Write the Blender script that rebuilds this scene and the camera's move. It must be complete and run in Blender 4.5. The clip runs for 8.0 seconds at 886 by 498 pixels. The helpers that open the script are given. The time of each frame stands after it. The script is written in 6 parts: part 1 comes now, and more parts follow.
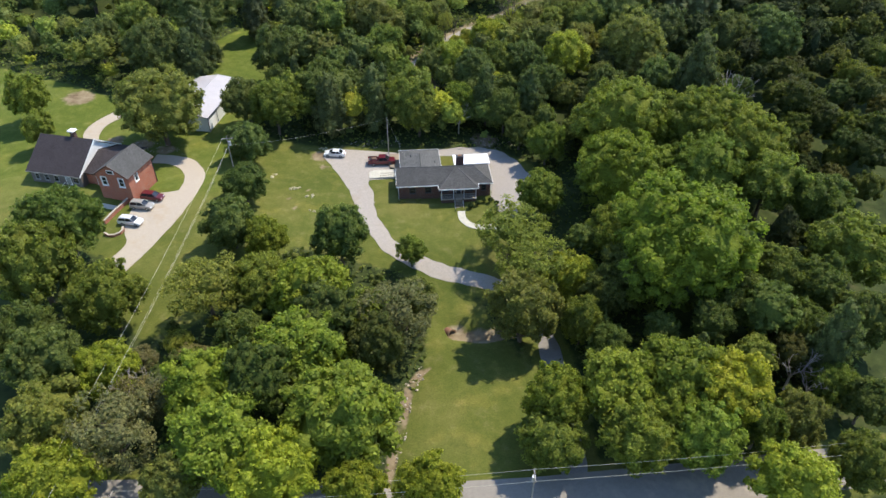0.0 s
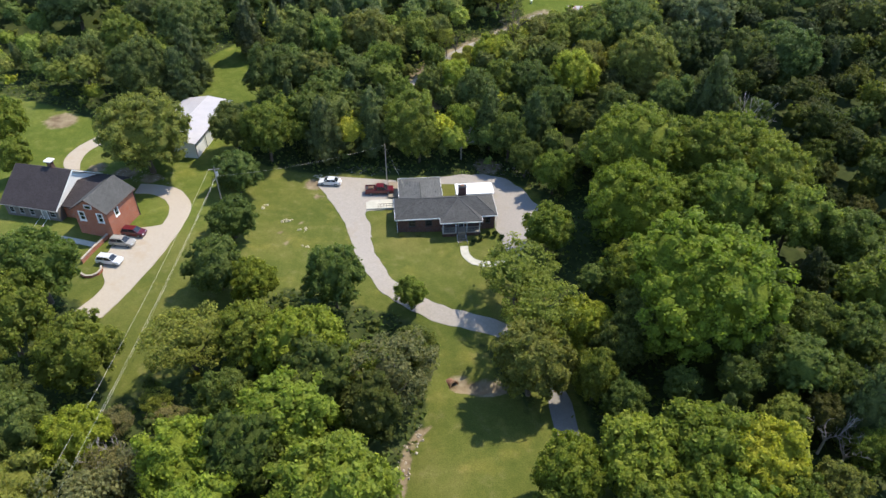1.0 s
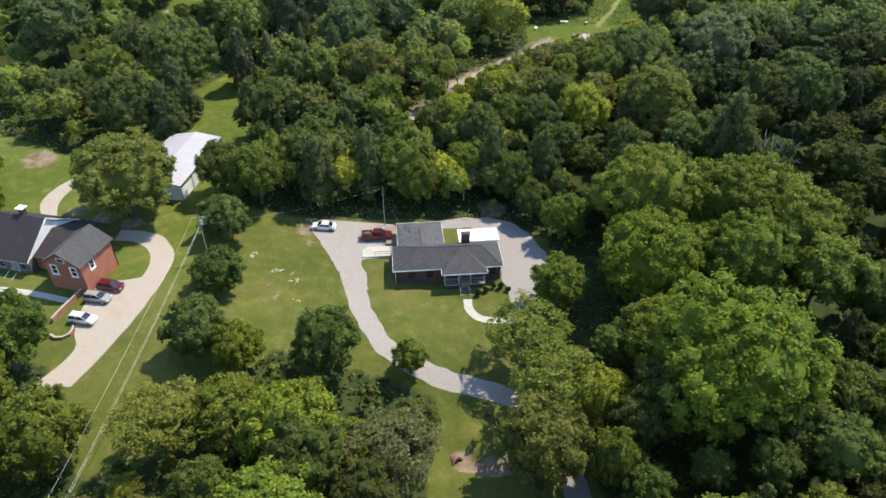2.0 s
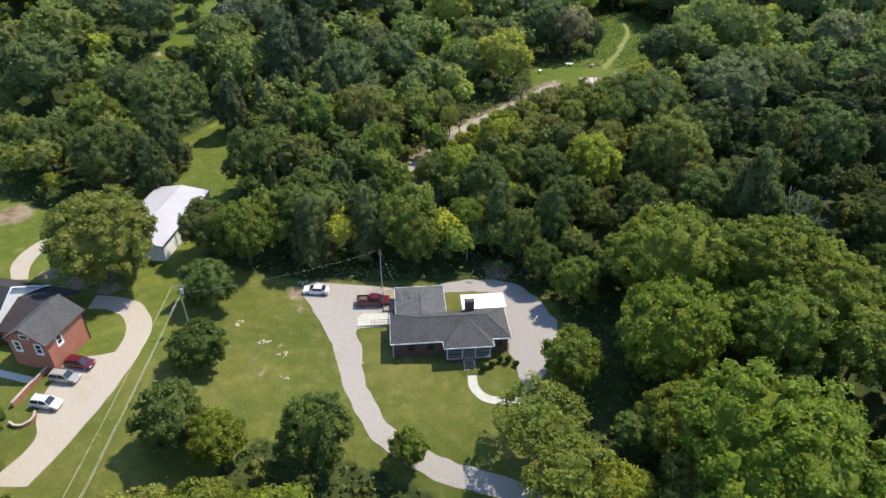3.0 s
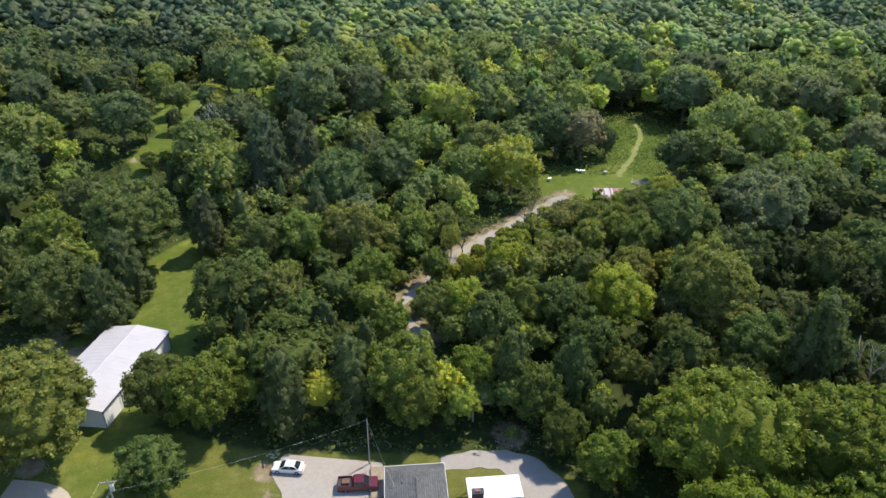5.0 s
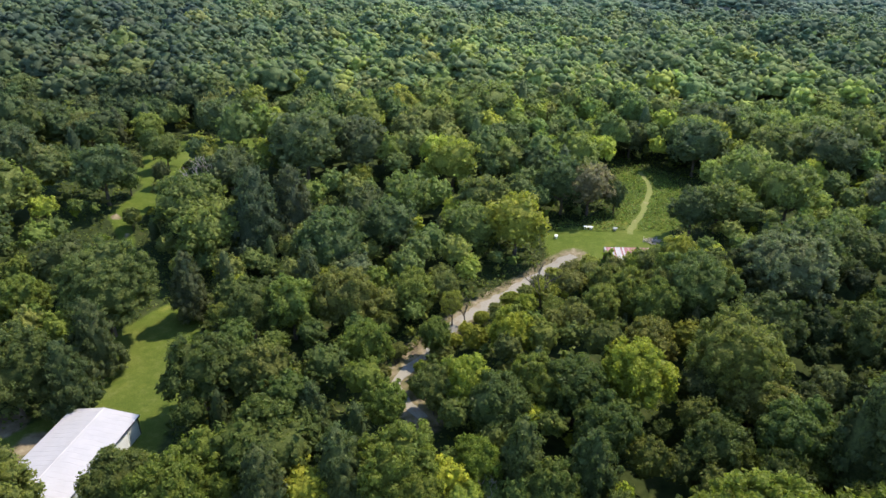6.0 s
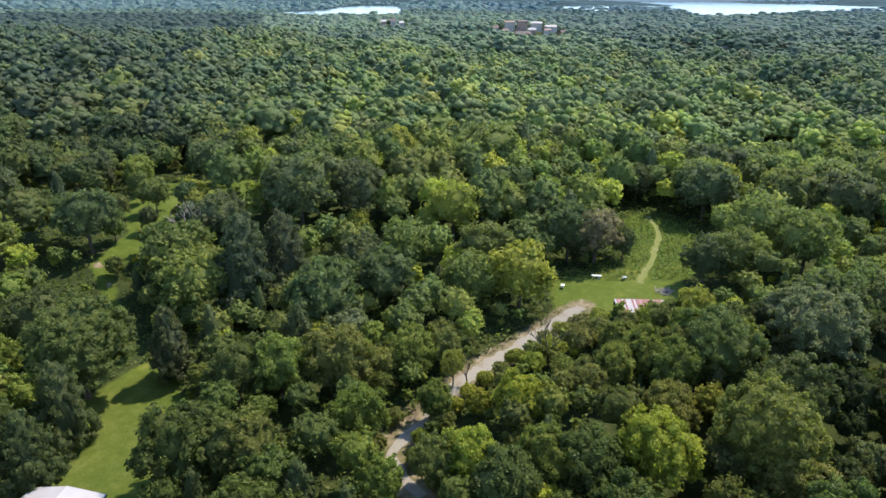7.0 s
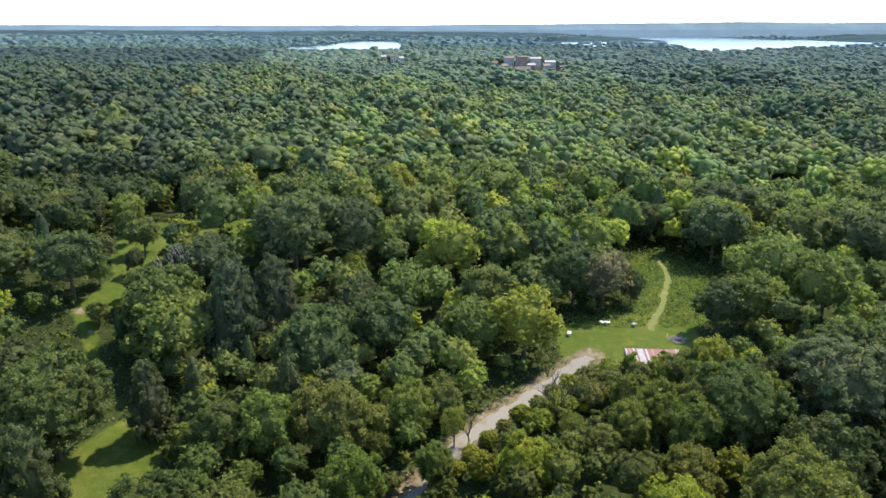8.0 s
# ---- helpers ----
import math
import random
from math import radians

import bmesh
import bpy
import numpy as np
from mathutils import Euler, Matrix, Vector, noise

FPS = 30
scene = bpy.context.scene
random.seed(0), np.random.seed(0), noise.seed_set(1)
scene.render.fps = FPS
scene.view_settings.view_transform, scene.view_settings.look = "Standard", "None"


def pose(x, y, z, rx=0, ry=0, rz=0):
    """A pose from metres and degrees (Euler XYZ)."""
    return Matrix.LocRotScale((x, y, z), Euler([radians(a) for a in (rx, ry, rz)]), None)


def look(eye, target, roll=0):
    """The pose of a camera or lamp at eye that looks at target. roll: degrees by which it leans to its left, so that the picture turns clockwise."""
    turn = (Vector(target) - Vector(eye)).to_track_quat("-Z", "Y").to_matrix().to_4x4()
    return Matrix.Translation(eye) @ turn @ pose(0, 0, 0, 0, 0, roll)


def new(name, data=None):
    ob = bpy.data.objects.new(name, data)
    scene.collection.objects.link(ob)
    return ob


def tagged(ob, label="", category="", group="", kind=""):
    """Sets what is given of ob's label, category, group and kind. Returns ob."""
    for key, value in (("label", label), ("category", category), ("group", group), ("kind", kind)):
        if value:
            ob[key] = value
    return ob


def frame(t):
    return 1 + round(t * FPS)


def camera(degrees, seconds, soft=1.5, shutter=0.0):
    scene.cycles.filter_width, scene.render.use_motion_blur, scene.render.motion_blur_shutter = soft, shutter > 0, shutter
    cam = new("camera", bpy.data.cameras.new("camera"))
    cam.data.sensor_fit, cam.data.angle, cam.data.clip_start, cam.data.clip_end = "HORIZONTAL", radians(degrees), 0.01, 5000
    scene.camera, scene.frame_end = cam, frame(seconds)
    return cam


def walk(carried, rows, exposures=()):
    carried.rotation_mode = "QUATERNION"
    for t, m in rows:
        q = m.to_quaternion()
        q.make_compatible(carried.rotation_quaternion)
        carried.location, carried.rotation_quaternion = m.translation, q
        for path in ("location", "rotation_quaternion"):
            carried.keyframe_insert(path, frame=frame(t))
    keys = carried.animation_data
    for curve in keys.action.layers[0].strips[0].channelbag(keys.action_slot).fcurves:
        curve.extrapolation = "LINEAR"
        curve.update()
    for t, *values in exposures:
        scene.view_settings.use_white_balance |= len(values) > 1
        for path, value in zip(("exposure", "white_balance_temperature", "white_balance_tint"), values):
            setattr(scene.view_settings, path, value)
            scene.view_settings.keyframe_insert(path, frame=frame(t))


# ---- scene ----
cam = camera(67.1, 8.0, soft=1.5)
METRES, EYE, TILT, LEAN, TURN = 88.0, 75.0, -37.9, 0.0, 0.0
ROWS = [
    (0.0, 0.0, 0.0, 0.0, 0.0, 0.0, 0.0),
    (0.5, -0.0011, 0.0464, 0.0366, 0.01, -0.02, -0.0),
    (1.0, -0.0023, 0.0952, 0.0753, 0.04, 0.19, 0.01),
    (1.5, -0.0038, 0.1455, 0.1151, 0.05, 0.6, 0.01),
    (3.0, -0.0107, 0.3024, 0.2379, 0.01, 3.66, 0.0),
    (3.5, -0.0123, 0.355, 0.2805, -0.01, 5.09, 0.01),
    (4.0, -0.0135, 0.409, 0.3223, -0.04, 6.7, -0.01),
    (4.5, -0.0145, 0.4632, 0.3646, -0.08, 8.34, -0.03),
    (5.0, -0.0157, 0.5176, 0.4074, -0.11, 10.04, -0.04),
    (6.5, -0.0184, 0.6754, 0.5243, -0.17, 15.1, -0.06),
    (7.0, -0.0191, 0.7151, 0.5548, -0.19, 16.49, -0.07),
    (7.5, -0.0199, 0.7527, 0.5838, -0.22, 17.86, -0.07),
    (8.0, -0.0206, 0.7894, 0.6134, -0.24, 19.22, -0.09),
]
walk(cam, [(t, pose(0, 0, EYE, TILT, LEAN, TURN) @ pose(METRES * x, METRES * y, METRES * z, 90 + pitch, roll, yaw)) for t, x, y, z, yaw, pitch, roll in ROWS])

# ---- world, sun and exposure ----
SUN_WAY = Vector((0.53, 0.42, 1.0)).normalized()
world = bpy.data.worlds.new("sky")
scene.world = world
world.use_nodes = True
_nt = world.node_tree
_sky = _nt.nodes.new("ShaderNodeTexSky")
_sky.sky_type = "NISHITA"
_sky.sun_disc = False
_sky.sun_elevation = math.asin(SUN_WAY.z)
_sky.sun_rotation = math.atan2(SUN_WAY.x, SUN_WAY.y)
_sky.air_density, _sky.dust_density, _sky.ozone_density = 0.9, 0.1, 2.6
_nt.links.new(_sky.outputs[0], _nt.nodes["Background"].inputs[0])
_nt.nodes["Background"].inputs[1].default_value = 0.15
sun = new("sun", bpy.data.lights.new("sun", "SUN"))
sun.data.energy, sun.data.angle, sun.data.color = 2.75, radians(0.55), (1.0, 0.92, 0.78)
sun.matrix_world = look(SUN_WAY * 300, (0, 0, 0))
scene.view_settings.exposure = 1.27


# ---- materials ----
def mat_new(name, rough=0.8, metal=0.0, spec=0.3):
    m = bpy.data.materials.new(name)
    m.use_nodes = True
    b = m.node_tree.nodes["Principled BSDF"]
    b.inputs["Roughness"].default_value = rough
    b.inputs["Metallic"].default_value = metal
    b.inputs["Specular IOR Level"].default_value = spec
    return m, m.node_tree, b


def node(nt, kind, **inputs):
    n = nt.nodes.new(kind)
    for k, v in inputs.items():
        n.inputs[k.replace("_", " ")].default_value = v
    return n


def noise_of(nt, scale, detail=4.0, rough=0.6):
    co = nt.nodes.new("ShaderNodeTexCoord")
    n = node(nt, "ShaderNodeTexNoise", Scale=scale, Detail=detail, Roughness=rough)
    nt.links.new(co.outputs["Object"], n.inputs["Vector"])
    return n


def ramp(nt, src, stops):
    r = nt.nodes.new("ShaderNodeValToRGB")
    el = r.color_ramp.elements
    while len(el) < len(stops):
        el.new(0.5)
    for e, (p, c) in zip(el, stops):
        e.position, e.color = p, (*c, 1)
    nt.links.new(src, r.inputs[0])
    return r.outputs[0]


def mix(nt, fac, a, b, mode="MIX"):
    n = nt.nodes.new("ShaderNodeMix")
    n.data_type, n.blend_type = "RGBA", mode
    for s, v in ((n.inputs[0], fac), (n.inputs[6], a), (n.inputs[7], b)):
        if isinstance(v, bpy.types.NodeSocket):
            nt.links.new(v, s)
        elif isinstance(v, (int, float)):
            s.default_value = v
        else:
            s.default_value = (*v, 1)
    return n.outputs[2]


def bump(nt, b, src, strength, dist):
    n = node(nt, "ShaderNodeBump", Strength=strength, Distance=dist)
    nt.links.new(src, n.inputs["Height"])
    nt.links.new(n.outputs[0], b.inputs["Normal"])


def plain(name, col, rough=0.7, metal=0.0, spec=0.3, vary=0.18, scale=1.5, fine=14.0):
    """A surface with broad stains and fine grain."""
    m, nt, b = mat_new(name, rough, metal, spec)
    big, small = noise_of(nt, scale), noise_of(nt, fine, 3)
    lo = tuple(c * (1 - vary) for c in col)
    hi = tuple(min(1, c * (1 + vary)) for c in col)
    c1 = ramp(nt, big.outputs[0], [(0.3, lo), (0.7, hi)])
    c2 = mix(nt, 0.35, c1, ramp(nt, small.outputs[0], [(0.35, lo), (0.65, hi)]))
    nt.links.new(c2, b.inputs["Base Color"])
    bump(nt, b, small.outputs[0], 0.25, 0.02)
    return m


def brick_mat(name, c1, c2, mortar):
    m, nt, b = mat_new(name, 0.85)
    co = nt.nodes.new("ShaderNodeTexCoord")
    geo = nt.nodes.new("ShaderNodeNewGeometry")
    sep = nt.nodes.new("ShaderNodeSeparateXYZ")
    nt.links.new(co.outputs["Object"], sep.inputs[0])
    add = nt.nodes.new("ShaderNodeMath")
    nt.links.new(sep.outputs[0], add.inputs[0])
    nt.links.new(sep.outputs[1], add.inputs[1])
    comb = nt.nodes.new("ShaderNodeCombineXYZ")
    nt.links.new(add.outputs[0], comb.inputs[0])
    nt.links.new(sep.outputs[2], comb.inputs[1])
    br = node(nt, "ShaderNodeTexBrick", Scale=1.0, Mortar_Size=0.006, Brick_Width=0.22, Row_Height=0.075)
    br.inputs["Color1"].default_value, br.inputs["Color2"].default_value = (*c1, 1), (*c2, 1)
    br.inputs["Mortar"].default_value = (*mortar, 1)
    nt.links.new(comb.outputs[0], br.inputs["Vector"])
    st = noise_of(nt, 0.7)
    col = mix(nt, 0.5, br.outputs["Color"], ramp(nt, st.outputs[0], [(0.3, (0.55, 0.55, 0.55)), (0.7, (1.0, 1.0, 1.0))]), "MULTIPLY")
    nt.links.new(col, b.inputs["Base Color"])
    bump(nt, b, br.outputs["Fac"], -0.4, 0.01)
    return m


def shingle_mat(name, col):
    m, nt, b = mat_new(name, 0.9, 0, 0.2)
    co = nt.nodes.new("ShaderNodeTexCoord")
    sep = nt.nodes.new("ShaderNodeSeparateXYZ")
    nt.links.new(co.outputs["Object"], sep.inputs[0])
    add = nt.nodes.new("ShaderNodeMath")
    nt.links.new(sep.outputs[0], add.inputs[0])
    nt.links.new(sep.outputs[1], add.inputs[1])
    comb = nt.nodes.new("ShaderNodeCombineXYZ")
    nt.links.new(add.outputs[0], comb.inputs[0])
    nt.links.new(sep.outputs[2], comb.inputs[1])
    br = node(nt, "ShaderNodeTexBrick", Scale=1.0, Mortar_Size=0.006, Brick_Width=0.33, Row_Height=0.075)
    br.inputs["Color1"].default_value = (*[c * 0.82 for c in col], 1)
    br.inputs["Color2"].default_value = (*[c * 1.18 for c in col], 1)
    br.inputs["Mortar"].default_value = (*[c * 0.55 for c in col], 1)
    nt.links.new(comb.outputs[0], br.inputs["Vector"])
    st = noise_of(nt, 0.45, 5)
    c = mix(nt, 0.6, br.outputs["Color"], ramp(nt, st.outputs[0], [(0.3, (0.7, 0.7, 0.7)), (0.7, (1.1, 1.1, 1.1))]), "MULTIPLY")
    nt.links.new(c, b.inputs["Base Color"])
    bump(nt, b, br.outputs["Fac"], -0.5, 0.012)
    return m


def leaf_mat(name, attr, mass, rough=1.0):
    """Foliage in the tree's tint, with any distance haze painted into it. Single sprays let light through; the leafy
    mass behind them is matt and rough.
    """
    m, nt, b = mat_new(name, 0.75 if mass else 0.5, 0, 0.1 if mass else 0.14)
    if attr:
        src = nt.nodes.new("ShaderNodeAttribute")
        src.attribute_name = "tint"
        tint = src.outputs["Color"]
    else:
        src = nt.nodes.new("ShaderNodeObjectInfo")
        tint = src.outputs["Color"]
    geo = nt.nodes.new("ShaderNodeNewGeometry")
    coarse = node(nt, "ShaderNodeTexNoise", Scale=0.7, Detail=3.0, Roughness=0.6)
    fine = node(nt, "ShaderNodeTexNoise", Scale=2.6 if rough > 0.9 else 1.1, Detail=4.0, Roughness=0.75 if rough > 0.9 else 0.5)
    for n in (coarse, fine):
        nt.links.new(geo.outputs["Position"], n.inputs["Vector"])
    v1 = ramp(nt, coarse.outputs[0], [(0.3, (0.8, 0.84, 0.85)), (0.7, (1.2, 1.16, 1.1))])
    col = mix(nt, 1.0, tint, v1, "MULTIPLY")
    if mass:
        v2 = ramp(nt, fine.outputs[0], [(0.32, (0.7, 0.74, 0.7)), (0.5, (1.0, 1.0, 1.0)), (0.68, (1.36, 1.32, 1.22))])
    elif rough < 0.9:
        v2 = ramp(nt, geo.outputs["Random Per Island"], [(0.0, (0.82, 0.84, 0.84)), (1.0, (1.18, 1.16, 1.1))])
    else:
        v2 = ramp(nt, geo.outputs["Random Per Island"], [(0.0, (0.6, 0.64, 0.62)), (0.5, (1.0, 1.0, 1.0)), (1.0, (1.42, 1.36, 1.2))])
    col = mix(nt, 1.0, col, v2, "MULTIPLY")
    nt.links.new(col, b.inputs["Base Color"])
    if mass:
        bump(nt, b, fine.outputs[0], rough, 0.5)
    tr = nt.nodes.new("ShaderNodeBsdfTranslucent")
    warm = mix(nt, 1.0, col, (1.16, 1.25, 0.75), "MULTIPLY")
    nt.links.new(warm, tr.inputs["Color"])
    ms = nt.nodes.new("ShaderNodeMixShader")
    ms.inputs[0].default_value = 0.3 if mass else 0.52
    nt.links.new(b.outputs[0], ms.inputs[1])
    nt.links.new(tr.outputs[0], ms.inputs[2])
    nt.links.new(ms.outputs[0], nt.nodes["Material Output"].inputs["Surface"])
    return m


def ground_mat():
    m, nt, b = mat_new("ground", 0.95, 0, 0.1)
    at = nt.nodes.new("ShaderNodeAttribute")
    at.attribute_name = "cover"
    sep = nt.nodes.new("ShaderNodeSeparateColor")
    nt.links.new(at.outputs["Color"], sep.inputs[0])
    n1, n2, n3 = noise_of(nt, 0.06, 5), noise_of(nt, 0.5, 5), noise_of(nt, 5.0, 4)
    g1 = ramp(nt, n1.outputs[0], [(0.32, (0.062, 0.083, 0.015)), (0.5, (0.1, 0.112, 0.023)), (0.66, (0.155, 0.142, 0.042))])
    g2 = ramp(nt, n2.outputs[0], [(0.3, (0.06, 0.078, 0.014)), (0.55, (0.108, 0.116, 0.026)), (0.72, (0.19, 0.165, 0.068))])
    g3 = ramp(nt, n3.outputs[0], [(0.3, (0.5, 0.52, 0.5)), (0.7, (1.35, 1.32, 1.3))])
    n4 = noise_of(nt, 0.16, 4)
    worn = ramp(nt, n4.outputs[0], [(0.56, (1.0, 1.0, 1.0)), (0.7, (1.45, 1.25, 1.3))])
    grass = mix(nt, 0.5, mix(nt, 1.0, mix(nt, 0.42, g1, g2), worn, "MULTIPLY"), g3, "MULTIPLY")
    lush = mix(nt, 1.0, grass, (0.93, 1.11, 0.84), "MULTIPLY")
    grass = mix(nt, at.outputs["Alpha"], grass, lush)
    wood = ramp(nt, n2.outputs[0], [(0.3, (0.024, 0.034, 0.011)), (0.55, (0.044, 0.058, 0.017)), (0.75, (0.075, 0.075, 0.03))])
    soil = ramp(nt, n2.outputs[0], [(0.3, (0.13, 0.09, 0.055)), (0.6, (0.24, 0.19, 0.12)), (0.8, (0.36, 0.31, 0.21))])
    edge = nt.nodes.new("ShaderNodeMath")
    edge.operation = "MULTIPLY_ADD"
    nt.links.new(n2.outputs[0], edge.inputs[0])
    edge.inputs[1].default_value = 0.5
    edge.inputs[2].default_value = -0.25

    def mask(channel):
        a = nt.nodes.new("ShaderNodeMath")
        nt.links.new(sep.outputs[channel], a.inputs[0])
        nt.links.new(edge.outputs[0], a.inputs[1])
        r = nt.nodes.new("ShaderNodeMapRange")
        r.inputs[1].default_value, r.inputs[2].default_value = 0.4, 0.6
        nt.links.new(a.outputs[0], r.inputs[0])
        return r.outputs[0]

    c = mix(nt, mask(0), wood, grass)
    c = mix(nt, mask(1), c, soil)
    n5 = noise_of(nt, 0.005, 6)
    # Far ground turns to a hazy blue-green painted into its colour.
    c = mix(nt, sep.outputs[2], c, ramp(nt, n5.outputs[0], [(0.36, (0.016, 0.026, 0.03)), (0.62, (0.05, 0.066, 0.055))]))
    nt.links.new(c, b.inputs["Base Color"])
    # Faint blue emission adds painted haze to the far ground.
    haze_glow = mix(nt, sep.outputs[2], (0, 0, 0), (0.016, 0.03, 0.038))
    nt.links.new(haze_glow, b.inputs["Emission Color"])
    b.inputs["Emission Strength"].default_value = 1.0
    bump(nt, b, n3.outputs[0], 0.6, 0.08)
    return m


def gravel_mat(name, lo, hi, patch):
    m, nt, b = mat_new(name, 0.95, 0, 0.15)
    n1, n2, n3 = noise_of(nt, 0.25, 5), noise_of(nt, 2.2, 5), noise_of(nt, 16, 3)
    c = mix(nt, 0.5, ramp(nt, n2.outputs[0], [(0.3, lo), (0.7, hi)]), ramp(nt, n3.outputs[0], [(0.3, lo), (0.7, hi)]))
    r = nt.nodes.new("ShaderNodeMapRange")
    r.inputs[1].default_value, r.inputs[2].default_value = 0.56, 0.7
    nt.links.new(n1.outputs[0], r.inputs[0])
    c = mix(nt, r.outputs[0], c, patch)
    nt.links.new(c, b.inputs["Base Color"])
    bump(nt, b, n3.outputs[0], 0.5, 0.03)
    return m


M = {}
M["ground"] = ground_mat()
M["leaf"] = leaf_mat("leaf", False, False)
M["leaf_mass"] = leaf_mat("leaf_mass", False, True)
M["leaf_woods"] = leaf_mat("leaf_woods", True, False)
M["mass_woods"] = leaf_mat("mass_woods", True, True)
M["leaf_canopy"] = leaf_mat("leaf_canopy", True, False, 0.5)
M["mass_canopy"] = leaf_mat("mass_canopy", True, True, 0.4)
M["bark"] = plain("bark", (0.12, 0.095, 0.07), 0.9, vary=0.4)
M["dead"] = plain("dead_wood", (0.34, 0.29, 0.24), 0.9, vary=0.3)
M["gravel"] = gravel_mat("gravel", (0.26, 0.228, 0.195), (0.375, 0.335, 0.29), (0.3, 0.25, 0.2))
M["track"] = gravel_mat("track_gravel", (0.23, 0.2, 0.16), (0.34, 0.31, 0.26), (0.24, 0.19, 0.13))
M["concrete"] = gravel_mat("concrete", (0.335, 0.285, 0.225), (0.42, 0.36, 0.285), (0.36, 0.29, 0.21))
M["asphalt"] = gravel_mat("asphalt", (0.19, 0.17, 0.145), (0.26, 0.235, 0.2), (0.3, 0.26, 0.21))
# Tree shade is painted in: darker than the gravel drive it joins.
M["lane"] = gravel_mat("shaded_lane_asphalt", (0.175, 0.16, 0.145), (0.25, 0.23, 0.205), (0.22, 0.2, 0.18))
M["drive"] = gravel_mat("driveway", (0.25, 0.225, 0.2), (0.34, 0.305, 0.27), (0.28, 0.245, 0.2))
M["path"] = plain("pale_concrete", (0.43, 0.405, 0.335), 0.9)
M["brick_dark"] = brick_mat("brown_brick", (0.1, 0.048, 0.036), (0.14, 0.064, 0.046), (0.15, 0.13, 0.115))
M["brick_red"] = brick_mat("red_brick", (0.36, 0.105, 0.058), (0.44, 0.145, 0.082), (0.37, 0.27, 0.21))
M["roof_gray"] = shingle_mat("gray_shingle", (0.082, 0.08, 0.076))
M["roof_light"] = shingle_mat("light_gray_shingle", (0.108, 0.108, 0.104))
M["roof_dark"] = shingle_mat("charcoal_shingle", (0.052, 0.043, 0.044))
M["white"] = plain("white_paint", (0.76, 0.75, 0.72), 0.6, vary=0.08)
M["siding"] = plain("grey_siding", (0.13, 0.11, 0.098), 0.75, vary=0.12)
M["grey_trim"] = plain("grey_trim", (0.26, 0.25, 0.235), 0.7, vary=0.12)
M["tin"] = plain("white_metal_roof", (0.43, 0.4, 0.4), 0.45, 0.0, 0.5, vary=0.1, scale=0.4)
M["membrane"] = plain("white_membrane", (0.84, 0.84, 0.84), 0.7, vary=0.04)
M["trim_dark"] = plain("dark_trim", (0.045, 0.045, 0.05), 0.6)
M["wood"] = plain("weathered_wood", (0.25, 0.2, 0.14), 0.85, vary=0.3)
M["pole_wood"] = plain("pole_wood", (0.3, 0.26, 0.21), 0.9, vary=0.25)
M["steel"] = plain("galvanised_steel", (0.5, 0.51, 0.52), 0.4, 0.6)
M["wire"] = plain("wire", (0.5, 0.47, 0.36), 0.5, 0.2)
M["rust"] = plain("rusty_steel", (0.2, 0.1, 0.06), 0.8, vary=0.35)
M["shed_wall"] = plain("shed_siding", (0.6, 0.6, 0.56), 0.6, vary=0.08)
M["rubber"] = plain("rubber", (0.02, 0.02, 0.02), 0.85)
M["rim"] = plain("alloy", (0.45, 0.45, 0.46), 0.35, 0.8)
M["soil"] = plain("brown_soil", (0.24, 0.15, 0.09), 0.95, vary=0.3)
M["straw"] = plain("brown_load", (0.13, 0.075, 0.05), 0.9, vary=0.3)
M["pale_rock"] = plain("pale_rock", (0.36, 0.32, 0.2), 0.95, vary=0.35)
M["stone"] = plain("pale_stone", (0.4, 0.34, 0.27), 0.9, vary=0.3)
M["trail"] = gravel_mat("trodden_grass", (0.13, 0.15, 0.04), (0.22, 0.225, 0.075), (0.25, 0.22, 0.11))
M["red_sheet"] = plain("faded_red_metal", (0.25, 0.085, 0.08), 0.5, 0.0, 0.4, vary=0.25)
M["pale_sheet"] = plain("weathered_pale_metal", (0.36, 0.33, 0.32), 0.55, 0.0, 0.4, vary=0.25)
M["pink_sheet"] = plain("bleached_red_metal", (0.3, 0.15, 0.13), 0.5, 0.0, 0.4, vary=0.2)
M["house_far"] = plain("pale_siding", (0.46, 0.42, 0.39), 0.7, vary=0.1)
M["roof_far"] = plain("brown_shingle", (0.2, 0.15, 0.13), 0.9)
M["tan_far"] = plain("tan_brick", (0.3, 0.21, 0.17), 0.85, vary=0.15)


def paint(name, col):
    m, nt, b = mat_new(name, 0.32, 0.15, 0.5)
    n = noise_of(nt, 1.2)
    nt.links.new(ramp(nt, n.outputs[0], [(0.3, tuple(c * 0.88 for c in col)), (0.7, col)]), b.inputs["Base Color"])
    b.inputs["Coat Weight"].default_value = 0.6
    b.inputs["Coat Roughness"].default_value = 0.08
    return m


M["car_white"] = paint("white_car_paint", (0.74, 0.74, 0.73))
M["car_red"] = paint("red_car_paint", (0.105, 0.004, 0.012))
M["car_silver"] = paint("silver_car_paint", (0.36, 0.34, 0.3))
M["lamp_red"] = paint("tail_lens", (0.35, 0.01, 0.01))
M["lamp_clear"] = paint("head_lens", (0.75, 0.77, 0.8))


def glass_mat():
    m, nt, b = mat_new("window_glass", 0.06, 0, 0.6)
    n = noise_of(nt, 0.8)
    nt.links.new(ramp(nt, n.outputs[0], [(0.3, (0.012, 0.014, 0.017)), (0.7, (0.03, 0.034, 0.04))]), b.inputs["Base Color"])
    return m


M["glass"] = glass_mat()


